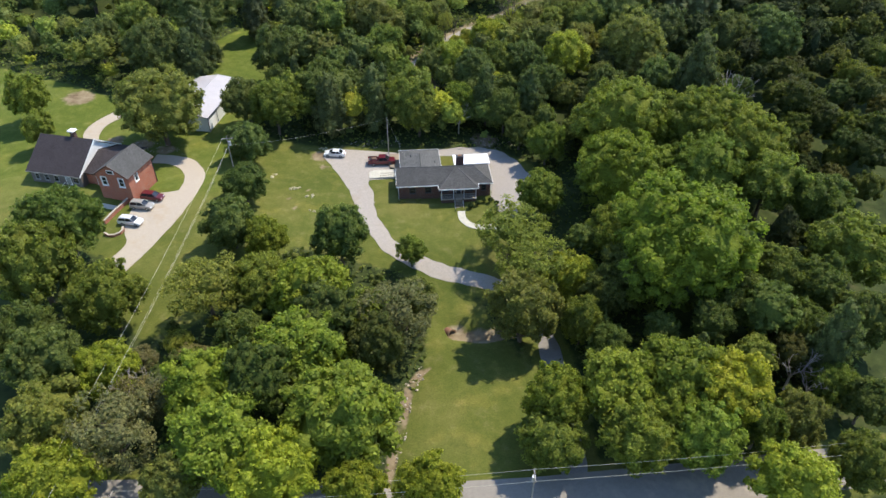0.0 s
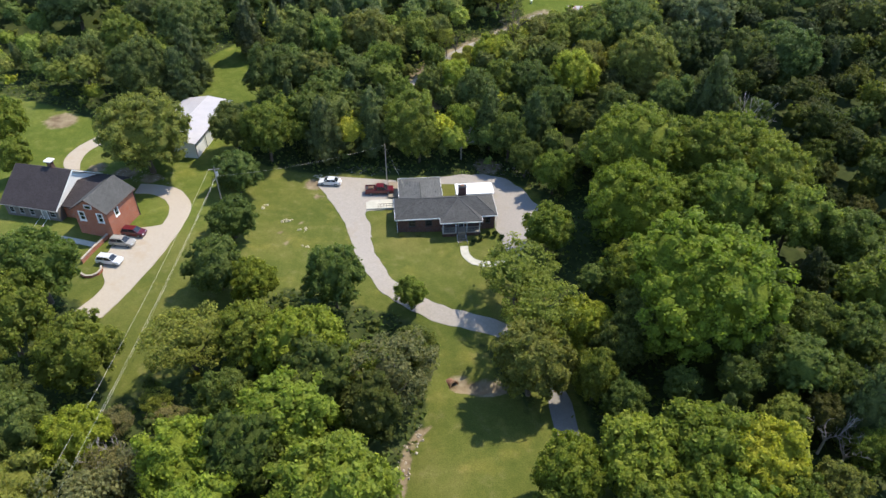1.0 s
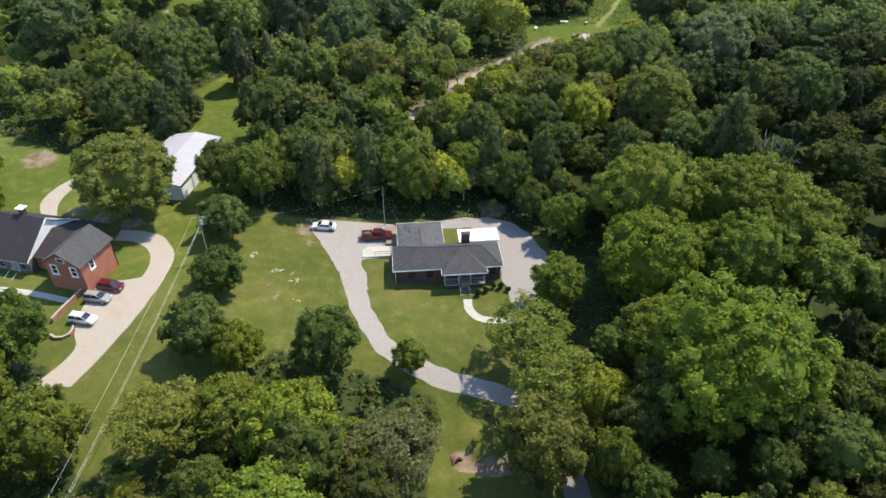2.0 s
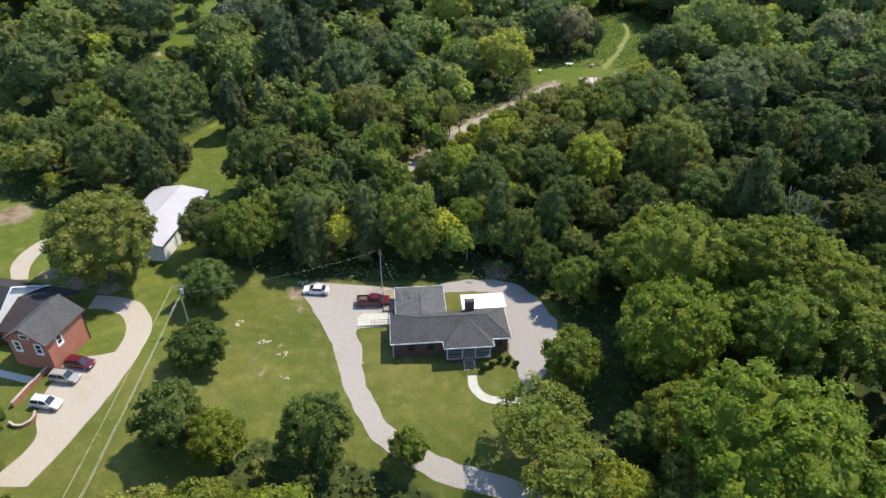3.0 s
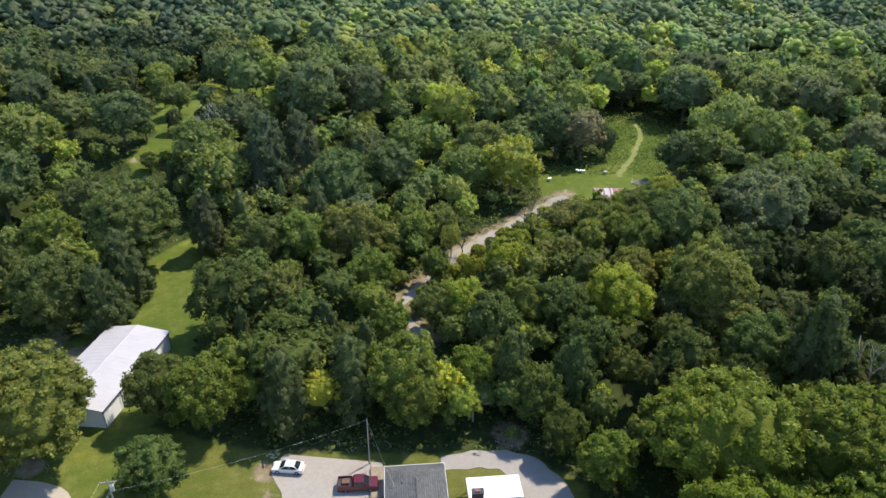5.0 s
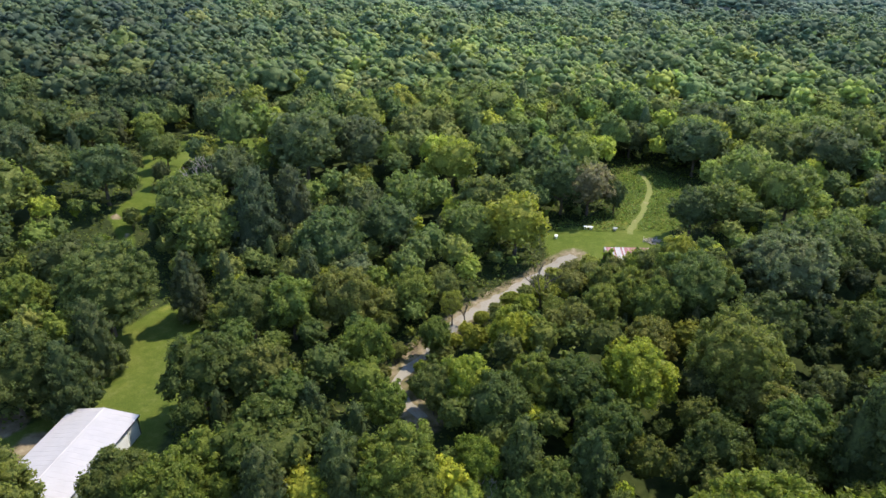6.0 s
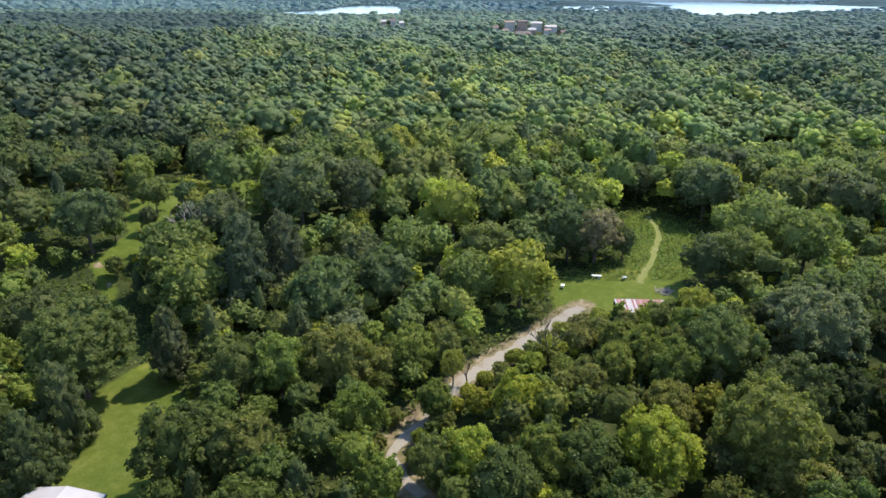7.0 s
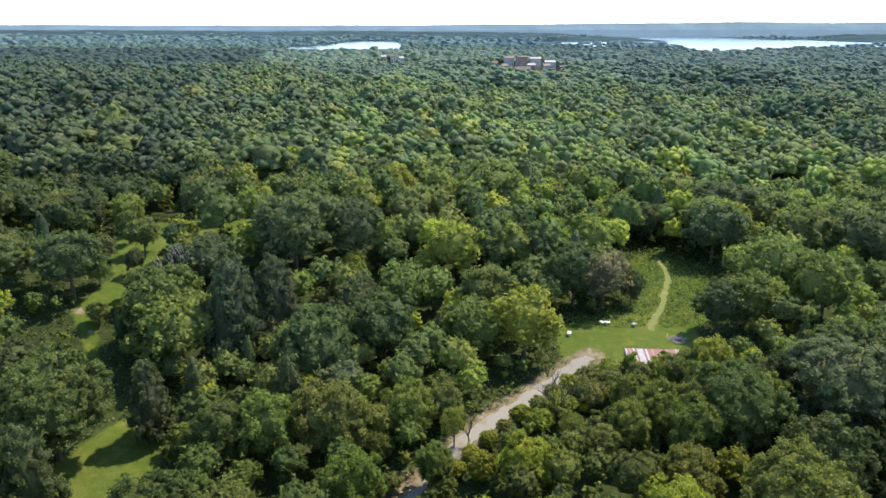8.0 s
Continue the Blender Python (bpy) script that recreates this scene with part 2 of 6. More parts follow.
def water_mat():
    m, nt, b = mat_new("lake_water", 0.16, 0, 0.5)
    b.inputs["Base Color"].default_value = (0.05, 0.075, 0.085, 1)
    b.inputs["IOR"].default_value = 1.33
    n = noise_of(nt, 0.05, 6)
    bump(nt, b, n.outputs[0], 0.3, 1.0)
    return m


M["water"] = water_mat()


def backdrop_mat(name, col, haze_glow):
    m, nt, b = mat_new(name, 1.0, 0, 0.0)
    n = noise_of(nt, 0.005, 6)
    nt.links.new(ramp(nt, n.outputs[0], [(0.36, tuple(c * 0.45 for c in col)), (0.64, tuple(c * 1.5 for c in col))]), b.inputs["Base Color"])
    # Atmospheric haze is painted as emission; the hills give off no light.
    b.inputs["Emission Color"].default_value = (*haze_glow, 1)
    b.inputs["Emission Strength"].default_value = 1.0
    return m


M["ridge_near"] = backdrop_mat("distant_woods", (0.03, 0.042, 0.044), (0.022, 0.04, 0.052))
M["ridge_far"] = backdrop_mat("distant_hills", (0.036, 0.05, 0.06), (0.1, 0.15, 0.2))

# ---- terrain ----
SPOTS = np.array([
    (1, 79, -4.4), (8, 50, -3.2), (30, 50, -3), (5, 67, -3.4), (15, 77, -4), (-42, 73, 0.5), (-80, 60, 1), (0, 108, -1.8),
    (5, 115, -1.4), (-14, 113, -1.0), (14, 118, -0.9), (-31, 117, 0), (-20, 127, -0.2), (0, 130, -0.4), (-54, 122, 2.5),
    (-56, 97, 2.3), (-56, 105, 3.1), (-66, 112, 3.7), (-53, 137, 3.0), (-50, 156, 3.0), (-58, 182, 2.6), (-62, 193, 3.6),
    (8, 193, 5), (-7, 172, 3.5), (58, 252, 7.5), (50, 225, 7), (-64, 271, 15), (-109, 242, 14), (-100, 160, 5), (50, 100, -3),
    (60, 160, 3), (100, 230, 9), (0, 300, 14), (-57, 113, 3.4), (-60, 101, 3.2), (-72, 108, 3.9)], float)
DITCH = [(14, 80.6), (7.5, 78.9), (3.5, 79.3), (1.6, 80.2)]
CREEK = [(-2.6, 71.6), (-4.7, 68.1), (-5.7, 63), (-6.3, 57.5), (-8, 49)]


def line_dist(x, y, pts):
    x, y = np.asarray(x, float), np.asarray(y, float)
    best = np.full(x.shape, 1e9)
    for (x0, y0), (x1, y1) in zip(pts[:-1], pts[1:]):
        dx, dy = x1 - x0, y1 - y0
        k = np.clip(((x - x0) * dx + (y - y0) * dy) / (dx * dx + dy * dy), 0, 1)
        best = np.minimum(best, np.hypot(x - x0 - k * dx, y - y0 - k * dy))
    return best


def inside(x, y, poly):
    """Signed distance to a polygon, positive inside."""
    x, y = np.asarray(x, float), np.asarray(y, float)
    odd = np.zeros(x.shape, bool)
    for (x0, y0), (x1, y1) in zip(poly, poly[1:] + poly[:1]):
        if y0 != y1:
            odd ^= ((y0 > y) != (y1 > y)) & (x < (x1 - x0) * (y - y0) / (y1 - y0) + x0)
    d = line_dist(x, y, poly + poly[:1])
    return np.where(odd, d, -d)


def smooth(a, b, v):
    k = np.clip((v - a) / (b - a), 0, 1)
    return k * k * (3 - 2 * k)


def land(x, y):
    """Height of the ground at x, y (arrays or numbers)."""
    x, y = np.asarray(x, float), np.asarray(y, float)
    top, low = np.zeros(x.shape), np.zeros(x.shape)
    for px, py, pz in SPOTS:
        w = 1 / ((x - px) ** 2 + (y - py) ** 2 + 64) ** 2
        top, low = top + w * pz, low + w
    near = top / low
    ridge = 20 * np.exp(-((y - 590) / np.where(y < 590, 230.0, 150.0)) ** 2) / (1 + np.exp((x + 60) / 80.0))
    swell = 2.5 * np.sin(x / 83.0 + 1) * np.sin(y / 97.0) + 1.5 * np.sin(x / 41.0 + y / 57.0)
    far = 10 + ridge + swell - 12 * smooth(600, 1300, y)
    far = far * (1 - smooth(1300, 1900, y)) - 4.0 * smooth(1300, 1900, y)
    for hx, hy, hh, hr in ((110, 1045, 19, 80), (-80, 1200, 18, 60), (255, 718, 14, 50)):
        far = far + hh * np.exp(-((x - hx) ** 2 + (y - hy) ** 2) / hr ** 2)
    k = np.maximum(smooth(270, 400, y), smooth(110, 190, np.abs(x)))
    z = near * (1 - k) + far * k
    z = z - 0.8 * np.exp(-(line_dist(x, y, CREEK) / 1.1) ** 2)
    return z - 1.9 * np.exp(-(line_dist(x, y, DITCH) / 1.7) ** 2)


def gz(x, y):
    return float(land(x, y))


LAWNS = [
    [(-58, 90), (-55, 78), (-46, 72.5), (-40, 75), (-36, 82), (-27, 97), (-10, 93), (6, 88), (18, 96), (20, 108), (20, 128), (12, 134), (-12, 134),
     (-33, 134), (-46, 136), (-46, 158), (-68, 160), (-78, 150), (-118, 168), (-118, 96), (-70, 94)],
    [(-68, 158), (-47, 158), (-46, 172), (-53, 194), (-60, 202), (-68, 186)],
    [(-7, 40), (14, 40), (17, 66), (12, 74), (6, 86), (2, 92), (-2, 91), (-3, 72), (-6, 62)],
    [(24, 217), (34, 212), (54, 213), (58, 222), (58, 231), (66, 238), (73, 258), (71, 274), (64, 284), (56, 278), (50, 264), (48, 248), (46, 241), (40, 236), (30, 234), (25, 230)],
    [(-110, 264), (-124, 272), (-140, 260), (-130, 244), (-112, 246)],
    [(-60, 197), (-64, 200), (-72, 211), (-80, 220), (-87, 229), (-86, 235), (-85, 247), (-100, 276), (-94, 294), (-62, 298), (-57, 284), (-64, 273), (-78, 280), (-75, 246), (-78, 235), (-81, 228), (-75, 217), (-67, 206)],
]
DRIVE_LINE = [(17.6, 50), (17.4, 71), (16.1, 80), (12.8, 87.6), (6.5, 91.3), (-1.5, 93.6), (-9.6, 98.8), (-13.2, 104.8), (-15.5, 110.4), (-16.9, 115.6), (-19, 121)]
TRACK_LINE = [(-4.4, 160), (-7.6, 164.5), (-9.4, 169), (-8.2, 173), (-3.9, 179.6), (0.0, 185.6), (3.6, 190.2), (8.8, 195.8), (15.0, 202.4), (20.9, 208.8), (25.6, 213.2), (30.6, 217.4)]
ROAD_LINE = [(-400, 24), (-140, 39.6), (-60, 44.5), (0, 47.4), (20, 48.9), (45, 51.6), (120, 60), (230, 74), (400, 95)]


def openness(x, y):
    """Metres into the open (positive) or into the woods (negative)."""
    d = np.full(np.asarray(x, float).shape, -1e9)
    for poly in LAWNS:
        d = np.maximum(d, inside(x, y, poly))
    d = np.maximum(d, 3.6 - line_dist(x, y, DRIVE_LINE))
    d = np.maximum(d, 2.6 - line_dist(x, y, TRACK_LINE))
    return np.maximum(d, 4.4 - line_dist(x, y, ROAD_LINE))


# ---- mesh helpers ----
def part(name, bm, material, parent=None, label=""):
    me = bpy.data.meshes.new(name)
    bmesh.ops.recalc_face_normals(bm, faces=bm.faces)
    bm.to_mesh(me)
    bm.free()
    me.materials.append(material)
    ob = new(name, me)
    ob.parent = parent
    return tagged(ob, label) if label else ob


def thing(name, m, label, category, group="", kind=""):
    ob = new(name)
    ob.matrix_basis = m
    ob.empty_display_size = 0.3
    return tagged(ob, label, category, group, kind)


def mesh_from(name, v, quads, material, tint=None, mass=None, split=0):
    """A mesh from arrays; the first faces, up to split, take the material mass and are smooth."""
    me = bpy.data.meshes.new(name)
    n = len(quads)
    k = quads.shape[1]
    me.vertices.add(len(v))
    me.vertices.foreach_set("co", np.asarray(v, np.float32).ravel())
    me.loops.add(n * k)
    me.loops.foreach_set("vertex_index", np.asarray(quads, np.int32).ravel())
    me.polygons.add(n)
    me.polygons.foreach_set("loop_start", np.arange(0, n * k, k, dtype=np.int32))
    me.update(calc_edges=True)
    if tint is not None:
        a = me.color_attributes.new("tint", "FLOAT_COLOR", "POINT")
        a.data.foreach_set("color", np.asarray(tint, np.float32).ravel())
    me.materials.append(material)
    if mass is not None:
        me.materials.append(mass)
        first = split if isinstance(split, np.ndarray) else (np.arange(n) < split)
        me.polygons.foreach_set("material_index", first.astype(np.int32))
        me.polygons.foreach_set("use_smooth", first)
    return me


def box(bm, x0, x1, y0, y1, z0, z1, bevel=0.0):
    m = Matrix.Translation(((x0 + x1) / 2, (y0 + y1) / 2, (z0 + z1) / 2)) @ Matrix.Diagonal((x1 - x0, y1 - y0, z1 - z0, 1))
    r = bmesh.ops.create_cube(bm, size=1, matrix=m)
    if bevel:
        es = list({e for v in r["verts"] for e in v.link_edges})
        bmesh.ops.bevel(bm, geom=es, offset=bevel, segments=1, affect="EDGES", profile=0.5)
    return bm


def rod(bm, a, b, r0, r1, n=6, caps=True):
    a, b = Vector(a), Vector(b)
    d = b - a
    m = Matrix.Translation((a + b) / 2) @ d.to_track_quat("Z", "Y").to_matrix().to_4x4()
    bmesh.ops.create_cone(bm, cap_ends=caps, segments=n, radius1=r0, radius2=max(r1, 0.001), depth=d.length, matrix=m)
    return bm


def solid(bm, pts, faces):
    vs = [bm.verts.new(p) for p in pts]
    for f in faces:
        bm.faces.new([vs[i] for i in f])
    return bm


def B():
    return bmesh.new()


def strip(name, left, right, material, label, category, across=4, step=0.9, lift=0.05, rough=0.0, depth=0.25, kind="structure"):
    """A surface laid on the ground between two edge lines, with a thickness that goes into the ground."""
    def resample(pts, n):
        p = np.array(pts, float)
        d = np.r_[0, np.cumsum(np.hypot(*np.diff(p, axis=0).T))]
        s = np.linspace(0, d[-1], n)
        return np.c_[np.interp(s, d, p[:, 0]), np.interp(s, d, p[:, 1])]
    length = max(np.hypot(*np.diff(np.array(left, float), axis=0).T).sum(), np.hypot(*np.diff(np.array(right, float), axis=0).T).sum())
    n = max(3, int(length / step))
    a, b = resample(left, n), resample(right, n)
    if rough:
        rs = np.random.RandomState(len(left) * 7 + n)
        w = np.convolve(rs.randn(n + 4), [0.25, 0.5, 0.25], "same")[2:-2, None]
        w2 = np.convolve(rs.randn(n + 4), [0.25, 0.5, 0.25], "same")[2:-2, None]
        u = (b - a) / np.maximum(np.hypot(*(b - a).T)[:, None], 0.1)
        a, b = a + u * w * rough, b + u * w2 * rough
    ks = np.linspace(0, 1, across + 1)
    bm = B()
    grid = []
    for i in range(n):
        row = []
        for j, k in enumerate(ks):
            x, y = a[i] * (1 - k) + b[i] * k
            row.append(bm.verts.new((x, y, gz(x, y) + lift)))
        skirt0, skirt1 = bm.verts.new((a[i][0], a[i][1], gz(*a[i]) - depth)), bm.verts.new((b[i][0], b[i][1], gz(*b[i]) - depth))
        grid.append([skirt0] + row + [skirt1])
    for r0, r1 in zip(grid[:-1], grid[1:]):
        for j in range(len(r0) - 1):
            bm.faces.new((r0[j], r0[j + 1], r1[j + 1], r1[j]))
    ob = part(name, bm, material)
    return tagged(ob, label, category, kind=kind)


def offset_line(pts, half):
    p = np.array(pts, float)
    d = np.gradient(p, axis=0)
    d /= np.hypot(*d.T)[:, None]
    nrm = np.c_[-d[:, 1], d[:, 0]]
    h = np.array(half if isinstance(half, (list, tuple)) else [half] * len(p))[:, None]
    return (p + nrm * h).tolist(), (p - nrm * h).tolist()


def curve_line(pts, n=8):
    """A smooth line through points (Catmull-Rom)."""
    p = np.array([pts[0]] + list(pts) + [pts[-1]], float)
    out = []
    for i in range(1, len(p) - 2):
        for t in np.linspace(0, 1, n, endpoint=False):
            a, b, c, d = p[i - 1], p[i], p[i + 1], p[i + 2]
            out.append(0.5 * (2 * b + (c - a) * t + (2 * a - 5 * b + 4 * c - d) * t * t + (3 * b - a - 3 * c + d) * t ** 3))
    out.append(p[-2])
    return [tuple(q) for q in out]


# ---- ground sheet ----
def axis(lo, hi, a, b, step, grow=1.16):
    core = list(np.arange(a, b + 0.01, step))
    s, v, left = step, a, []
    while v > lo:
        s *= grow
        v -= s
        left.append(max(v, lo))
    s, v, right = step, core[-1], []
    while v < hi:
        s *= grow
        v += s
        right.append(min(v, hi))
    return np.array(left[::-1] + core + right)


def ground():
    xs, ys = axis(-4800, 4800, -135, 120, 1.6), axis(-900, 4950, 36, 300, 1.6)
    X, Y = np.meshgrid(xs, ys)
    Z = land(X, Y) + 0.06 * np.sin(X * 1.3 + np.sin(Y)) * np.sin(Y * 1.1)
    v = np.c_[X.ravel(), Y.ravel(), Z.ravel()]
    i = np.arange(len(ys) - 1)[:, None] * len(xs) + np.arange(len(xs) - 1)[None, :]
    q = np.stack([i, i + 1, i + len(xs) + 1, i + len(xs)], -1).reshape(-1, 4)
    me = mesh_from("ground", v, q, M["ground"])
    o = openness(X, Y).ravel()
    lawn = np.clip(0.5 + o / 4.0, 0, 1)
    soil = np.clip(1.0 - line_dist(X, Y, CREEK) / 1.4, 0, 1).ravel()
    soil = np.maximum(soil, np.clip(1.05 - line_dist(X, Y, DITCH) / 2.6, 0, 1).ravel())
    soil = np.maximum(soil, 0.56 * np.clip(1.9 - line_dist(X, Y, TRACK_LINE) / 3.6, 0, 1).ravel())
    bare = np.array([(-73, 158, 3.4), (-66, 154, 3.0), (-77, 152, 2.2), (-27.2, 130, 2.2), (-25.6, 125.2, 1.1), (-69, 148, 4.5), (-88, 150, 3.5), (9.5, 138, 3.0), (19, 207, 3.0), (-8, 180, 2.4), (-31.5, 113, 0.8), (-28, 116.5, 0.7), (-25, 121.5, 0.8), (-29, 109, 0.9), (-26.5, 104, 0.6), (-24.6, 112, 0.6), (-35, 105, 0.7), (-85, 229.5, 1.3), (-81, 224, 1.0), (-71, 212.6, 0.8), (-67, 207, 0.7), (-66, 129.5, 2.6), (-60, 127.8, 2.0), (-72.5, 131.5, 2.0), (-50, 146, 1.2), (-66, 141, 2.2)])
    for bx, by, br in bare:
        soil = np.maximum(soil, np.clip(1.1 - np.hypot(X - bx, Y - by) / (br * 1.6), 0, 1).ravel())
    a = me.color_attributes.new("cover", "FLOAT_COLOR", "POINT")
    # cover: lawn, soil, painted haze by distance, lush grass.
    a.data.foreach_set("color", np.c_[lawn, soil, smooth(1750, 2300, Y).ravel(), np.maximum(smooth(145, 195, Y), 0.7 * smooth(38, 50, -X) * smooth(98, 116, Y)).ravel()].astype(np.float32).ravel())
    for p in me.polygons:
        p.use_smooth = True
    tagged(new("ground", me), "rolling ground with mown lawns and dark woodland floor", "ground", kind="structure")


ground()

# ---- roads, drives and paths ----
strip("road", *offset_line(curve_line(ROAD_LINE[1:-1], 12), 3.1), M["asphalt"], "grey asphalt country road between the trees", "road", 4, 2.0, 0.06)
_half = [1.7, 1.7, 1.7, 1.7, 1.57, 1.65, 1.83, 1.65, 1.9, 2.0, 2.1]
_c = curve_line(DRIVE_LINE, 6)
_h = list(np.interp(np.linspace(0, 10, len(_c)), range(11), _half))
_low = [i for i, p in enumerate(_c) if p[1] < 88.4]
strip("driveway", *offset_line(_c[:len(_low) + 1], _h[:len(_low) + 1]), M["lane"], "worn grey driveway shaded by trees", "driveway", 4, 0.9, 0.05, 0.12)
strip("gravel_drive", *offset_line(_c[len(_low):], _h[len(_low):]), M["gravel"], "pale gravel drive curving up the lawn", "driveway", 5, 0.9, 0.06, 0.22)
strip("gravel_yard", curve_line([(-17.6, 111.6), (-19.3, 116.8), (-21.8, 121.3), (-24.2, 125.8), (-26.5, 130.2), (-24.8, 133.4)], 5), curve_line([(-14.2, 112.6), (-14.9, 117.2), (-15.8, 120.6), (-10.2, 122.2), (-10.2, 128), (-10.4, 132.0)], 5),
      M["gravel"], "pale gravel parking yard beside the house", "yard", 8, 0.9, 0.065, 0.4)
strip("gravel_yard", curve_line([(-1.5, 130.2), (4, 131.2), (9.4, 129), (9.5, 122), (10.0, 115.2), (11.2, 112.2), (11.2, 106.6)], 5), curve_line([(-1.5, 133.4), (8.7, 134.8), (15.6, 130.8), (18.8, 122.2), (17.2, 115.4), (13.5, 106.8)], 5),
      M["drive"], "worn grey gravel yard wrapping round the house", "yard", 8, 0.9, 0.055, 0.4)
strip("concrete_drive", curve_line([(-59.1, 86.9), (-56.4, 94), (-57.9, 97.7), (-58.9, 102), (-58.3, 109.4), (-52.9, 109.6), (-52.2, 114.9), (-54.4, 119.6), (-58, 121.9), (-61.3, 121.8)], 5),
      curve_line([(-53.9, 87), (-52.2, 91.5), (-50.9, 96.4), (-49.9, 100.1), (-49.1, 104.6), (-48.5, 109.5), (-48.7, 117.1), (-51.3, 122), (-55.1, 124.9), (-61.4, 125.7)], 5),
      M["concrete"], "pale concrete drive looping past the brick building", "driveway", 6, 0.8, 0.07, 0.06)
strip("concrete_drive", curve_line([(-78.2, 129.6), (-80.6, 134), (-80.2, 140), (-76.5, 147)], 6), curve_line([(-75.4, 129.8), (-77.0, 134), (-77.0, 139), (-73.4, 144.5)], 6), M["concrete"],
      "pale concrete drive behind the brick building", "driveway", 4, 0.8, 0.07, 0.05)
strip("footpath", *offset_line(curve_line([(3.7, 110.6), (3.9, 108.2), (5.4, 106.0), (8, 105.3), (12.6, 105.4)], 6), 0.75), M["path"], "curved pale concrete footpath to the front steps", "path", 2, 0.6, 0.07)
strip("footpath", *offset_line(curve_line([(-77.1, 107.5), (-68.7, 106.3), (-61.8, 104.8)], 6), 0.6), M["path"], "narrow pale concrete footpath along the lawn", "path", 2, 0.6, 0.07)
strip("forest_track", *offset_line(curve_line(TRACK_LINE[:5], 6), 0.85), M["track"], "dusty gravel track through the woods", "track", 4, 1.0, 0.06, 0.35)
strip("forest_track", *offset_line(curve_line(TRACK_LINE[4:], 6), 1.6), M["track"], "dusty gravel track through the woods", "track", 5, 0.8, 0.06, 0.5)

strip("grass_trail", *offset_line(curve_line([(47.5, 229.5), (49, 233.7), (54.4, 243.6), (57.2, 250.9), (61.5, 261.2), (63.3, 270.2), (63.5, 280)], 5), 0.75), M["trail"], "narrow trodden grass trail through tall weeds", "trail", 2, 1.0, 0.05, 0.3)

# ---- trees ----
TINTS = {"D": (0.175, 0.205, 0.036), "L": (0.2, 0.238, 0.034), "Y": (0.27, 0.285, 0.034), "M": (0.12, 0.148, 0.036), "O": (0.182, 0.19, 0.043), "C": (0.11, 0.13, 0.045),
         "B": (0.2, 0.186, 0.082), "R": (0.205, 0.172, 0.068), "T": (0.22, 0.236, 0.045), "H": (0.112, 0.146, 0.038), "P": (0.165, 0.185, 0.07)}


def leaves(c, nrm, size, rs):
    """Small folded leaf sprays at the places c, facing nrm. Returns vertices and quads."""
    n = len(c)
    nrm = nrm / np.maximum(np.linalg.norm(nrm, axis=1)[:, None], 1e-6)
    r = rs.randn(n, 3)
    t = np.cross(nrm, r)
    t /= np.maximum(np.linalg.norm(t, axis=1)[:, None], 1e-6)
    b = np.cross(nrm, t)
    s = size[:, None]
    k = rs.uniform(0.65, 1.15, (n, 3, 1))
    v = np.stack([c + t * s * 1.35 * k[:, 0] - nrm * s * 0.3, c - t * s * 0.75 * k[:, 1] + b * s * k[:, 1] + nrm * s * 0.1,
                  c - t * s * 0.75 * k[:, 2] - b * s * k[:, 2] + nrm * s * 0.1], 1).reshape(-1, 3)
    return v, np.arange(3 * n).reshape(n, 3)


def shell(reach, around, down, low, rs, rough):
    """The leafy mass of a crown: a lumpy skin whose radius in each direction is given by reach."""
    th = np.linspace(0.0, low, down + 1)[1:]
    ph = np.linspace(0, 2 * np.pi, around, endpoint=False)
    T, P = np.meshgrid(th, ph, indexing="ij")
    P = P + (np.arange(down) % 2)[:, None] * np.pi / around
    d = np.stack([np.sin(T) * np.cos(P), np.sin(T) * np.sin(P), np.cos(T)], -1).reshape(-1, 3)
    v = np.concatenate([[[0, 0, 1.0]], d])
    r = reach(v) * (1 + rs.uniform(-rough, rough, len(v)))
    v = v * r[:, None]
    f = []
    for k in range(around):
        f.append((0, 1 + k, 1 + (k + 1) % around))
    for i in range(down - 1):
        a0, b0 = 1 + i * around, 1 + (i + 1) * around
        for k in range(around):
            q = (k + 1) % around
            f.append((a0 + k, b0 + k, b0 + q))
            f.append((a0 + k, b0 + q, a0 + q))
    return v, np.array(f)


ICO_V = np.array([(0, 0, 1), (0.894, 0, 0.447), (0.276, 0.851, 0.447), (-0.724, 0.526, 0.447), (-0.724, -0.526, 0.447), (0.276, -0.851, 0.447),
                  (0.724, 0.526, -0.447), (-0.276, 0.851, -0.447), (-0.894, 0, -0.447), (-0.276, -0.851, -0.447), (0.724, -0.526, -0.447), (0, 0, -1)])
ICO_F = np.array([(0, 1, 2), (0, 2, 3), (0, 3, 4), (0, 4, 5), (0, 5, 1), (1, 6, 2), (2, 7, 3), (3, 8, 4), (4, 9, 5), (5, 10, 1),
                  (2, 6, 7), (3, 7, 8), (4, 8, 9), (5, 9, 10), (1, 10, 6), (11, 7, 6), (11, 8, 7), (11, 9, 8), (11, 10, 9), (11, 6, 10)])
OCT_V = np.array([(0, 0, 1), (1, 0, 0), (0, 1, 0), (-1, 0, 0), (0, -1, 0), (0, 0, -0.7)], float)
OCT_F = np.array([(0, 1, 2), (0, 2, 3), (0, 3, 4), (0, 4, 1), (5, 2, 1), (5, 3, 2), (5, 4, 3), (5, 1, 4)])


def unit(v):
    return v / np.maximum(np.linalg.norm(v, axis=1)[:, None], 1e-6)


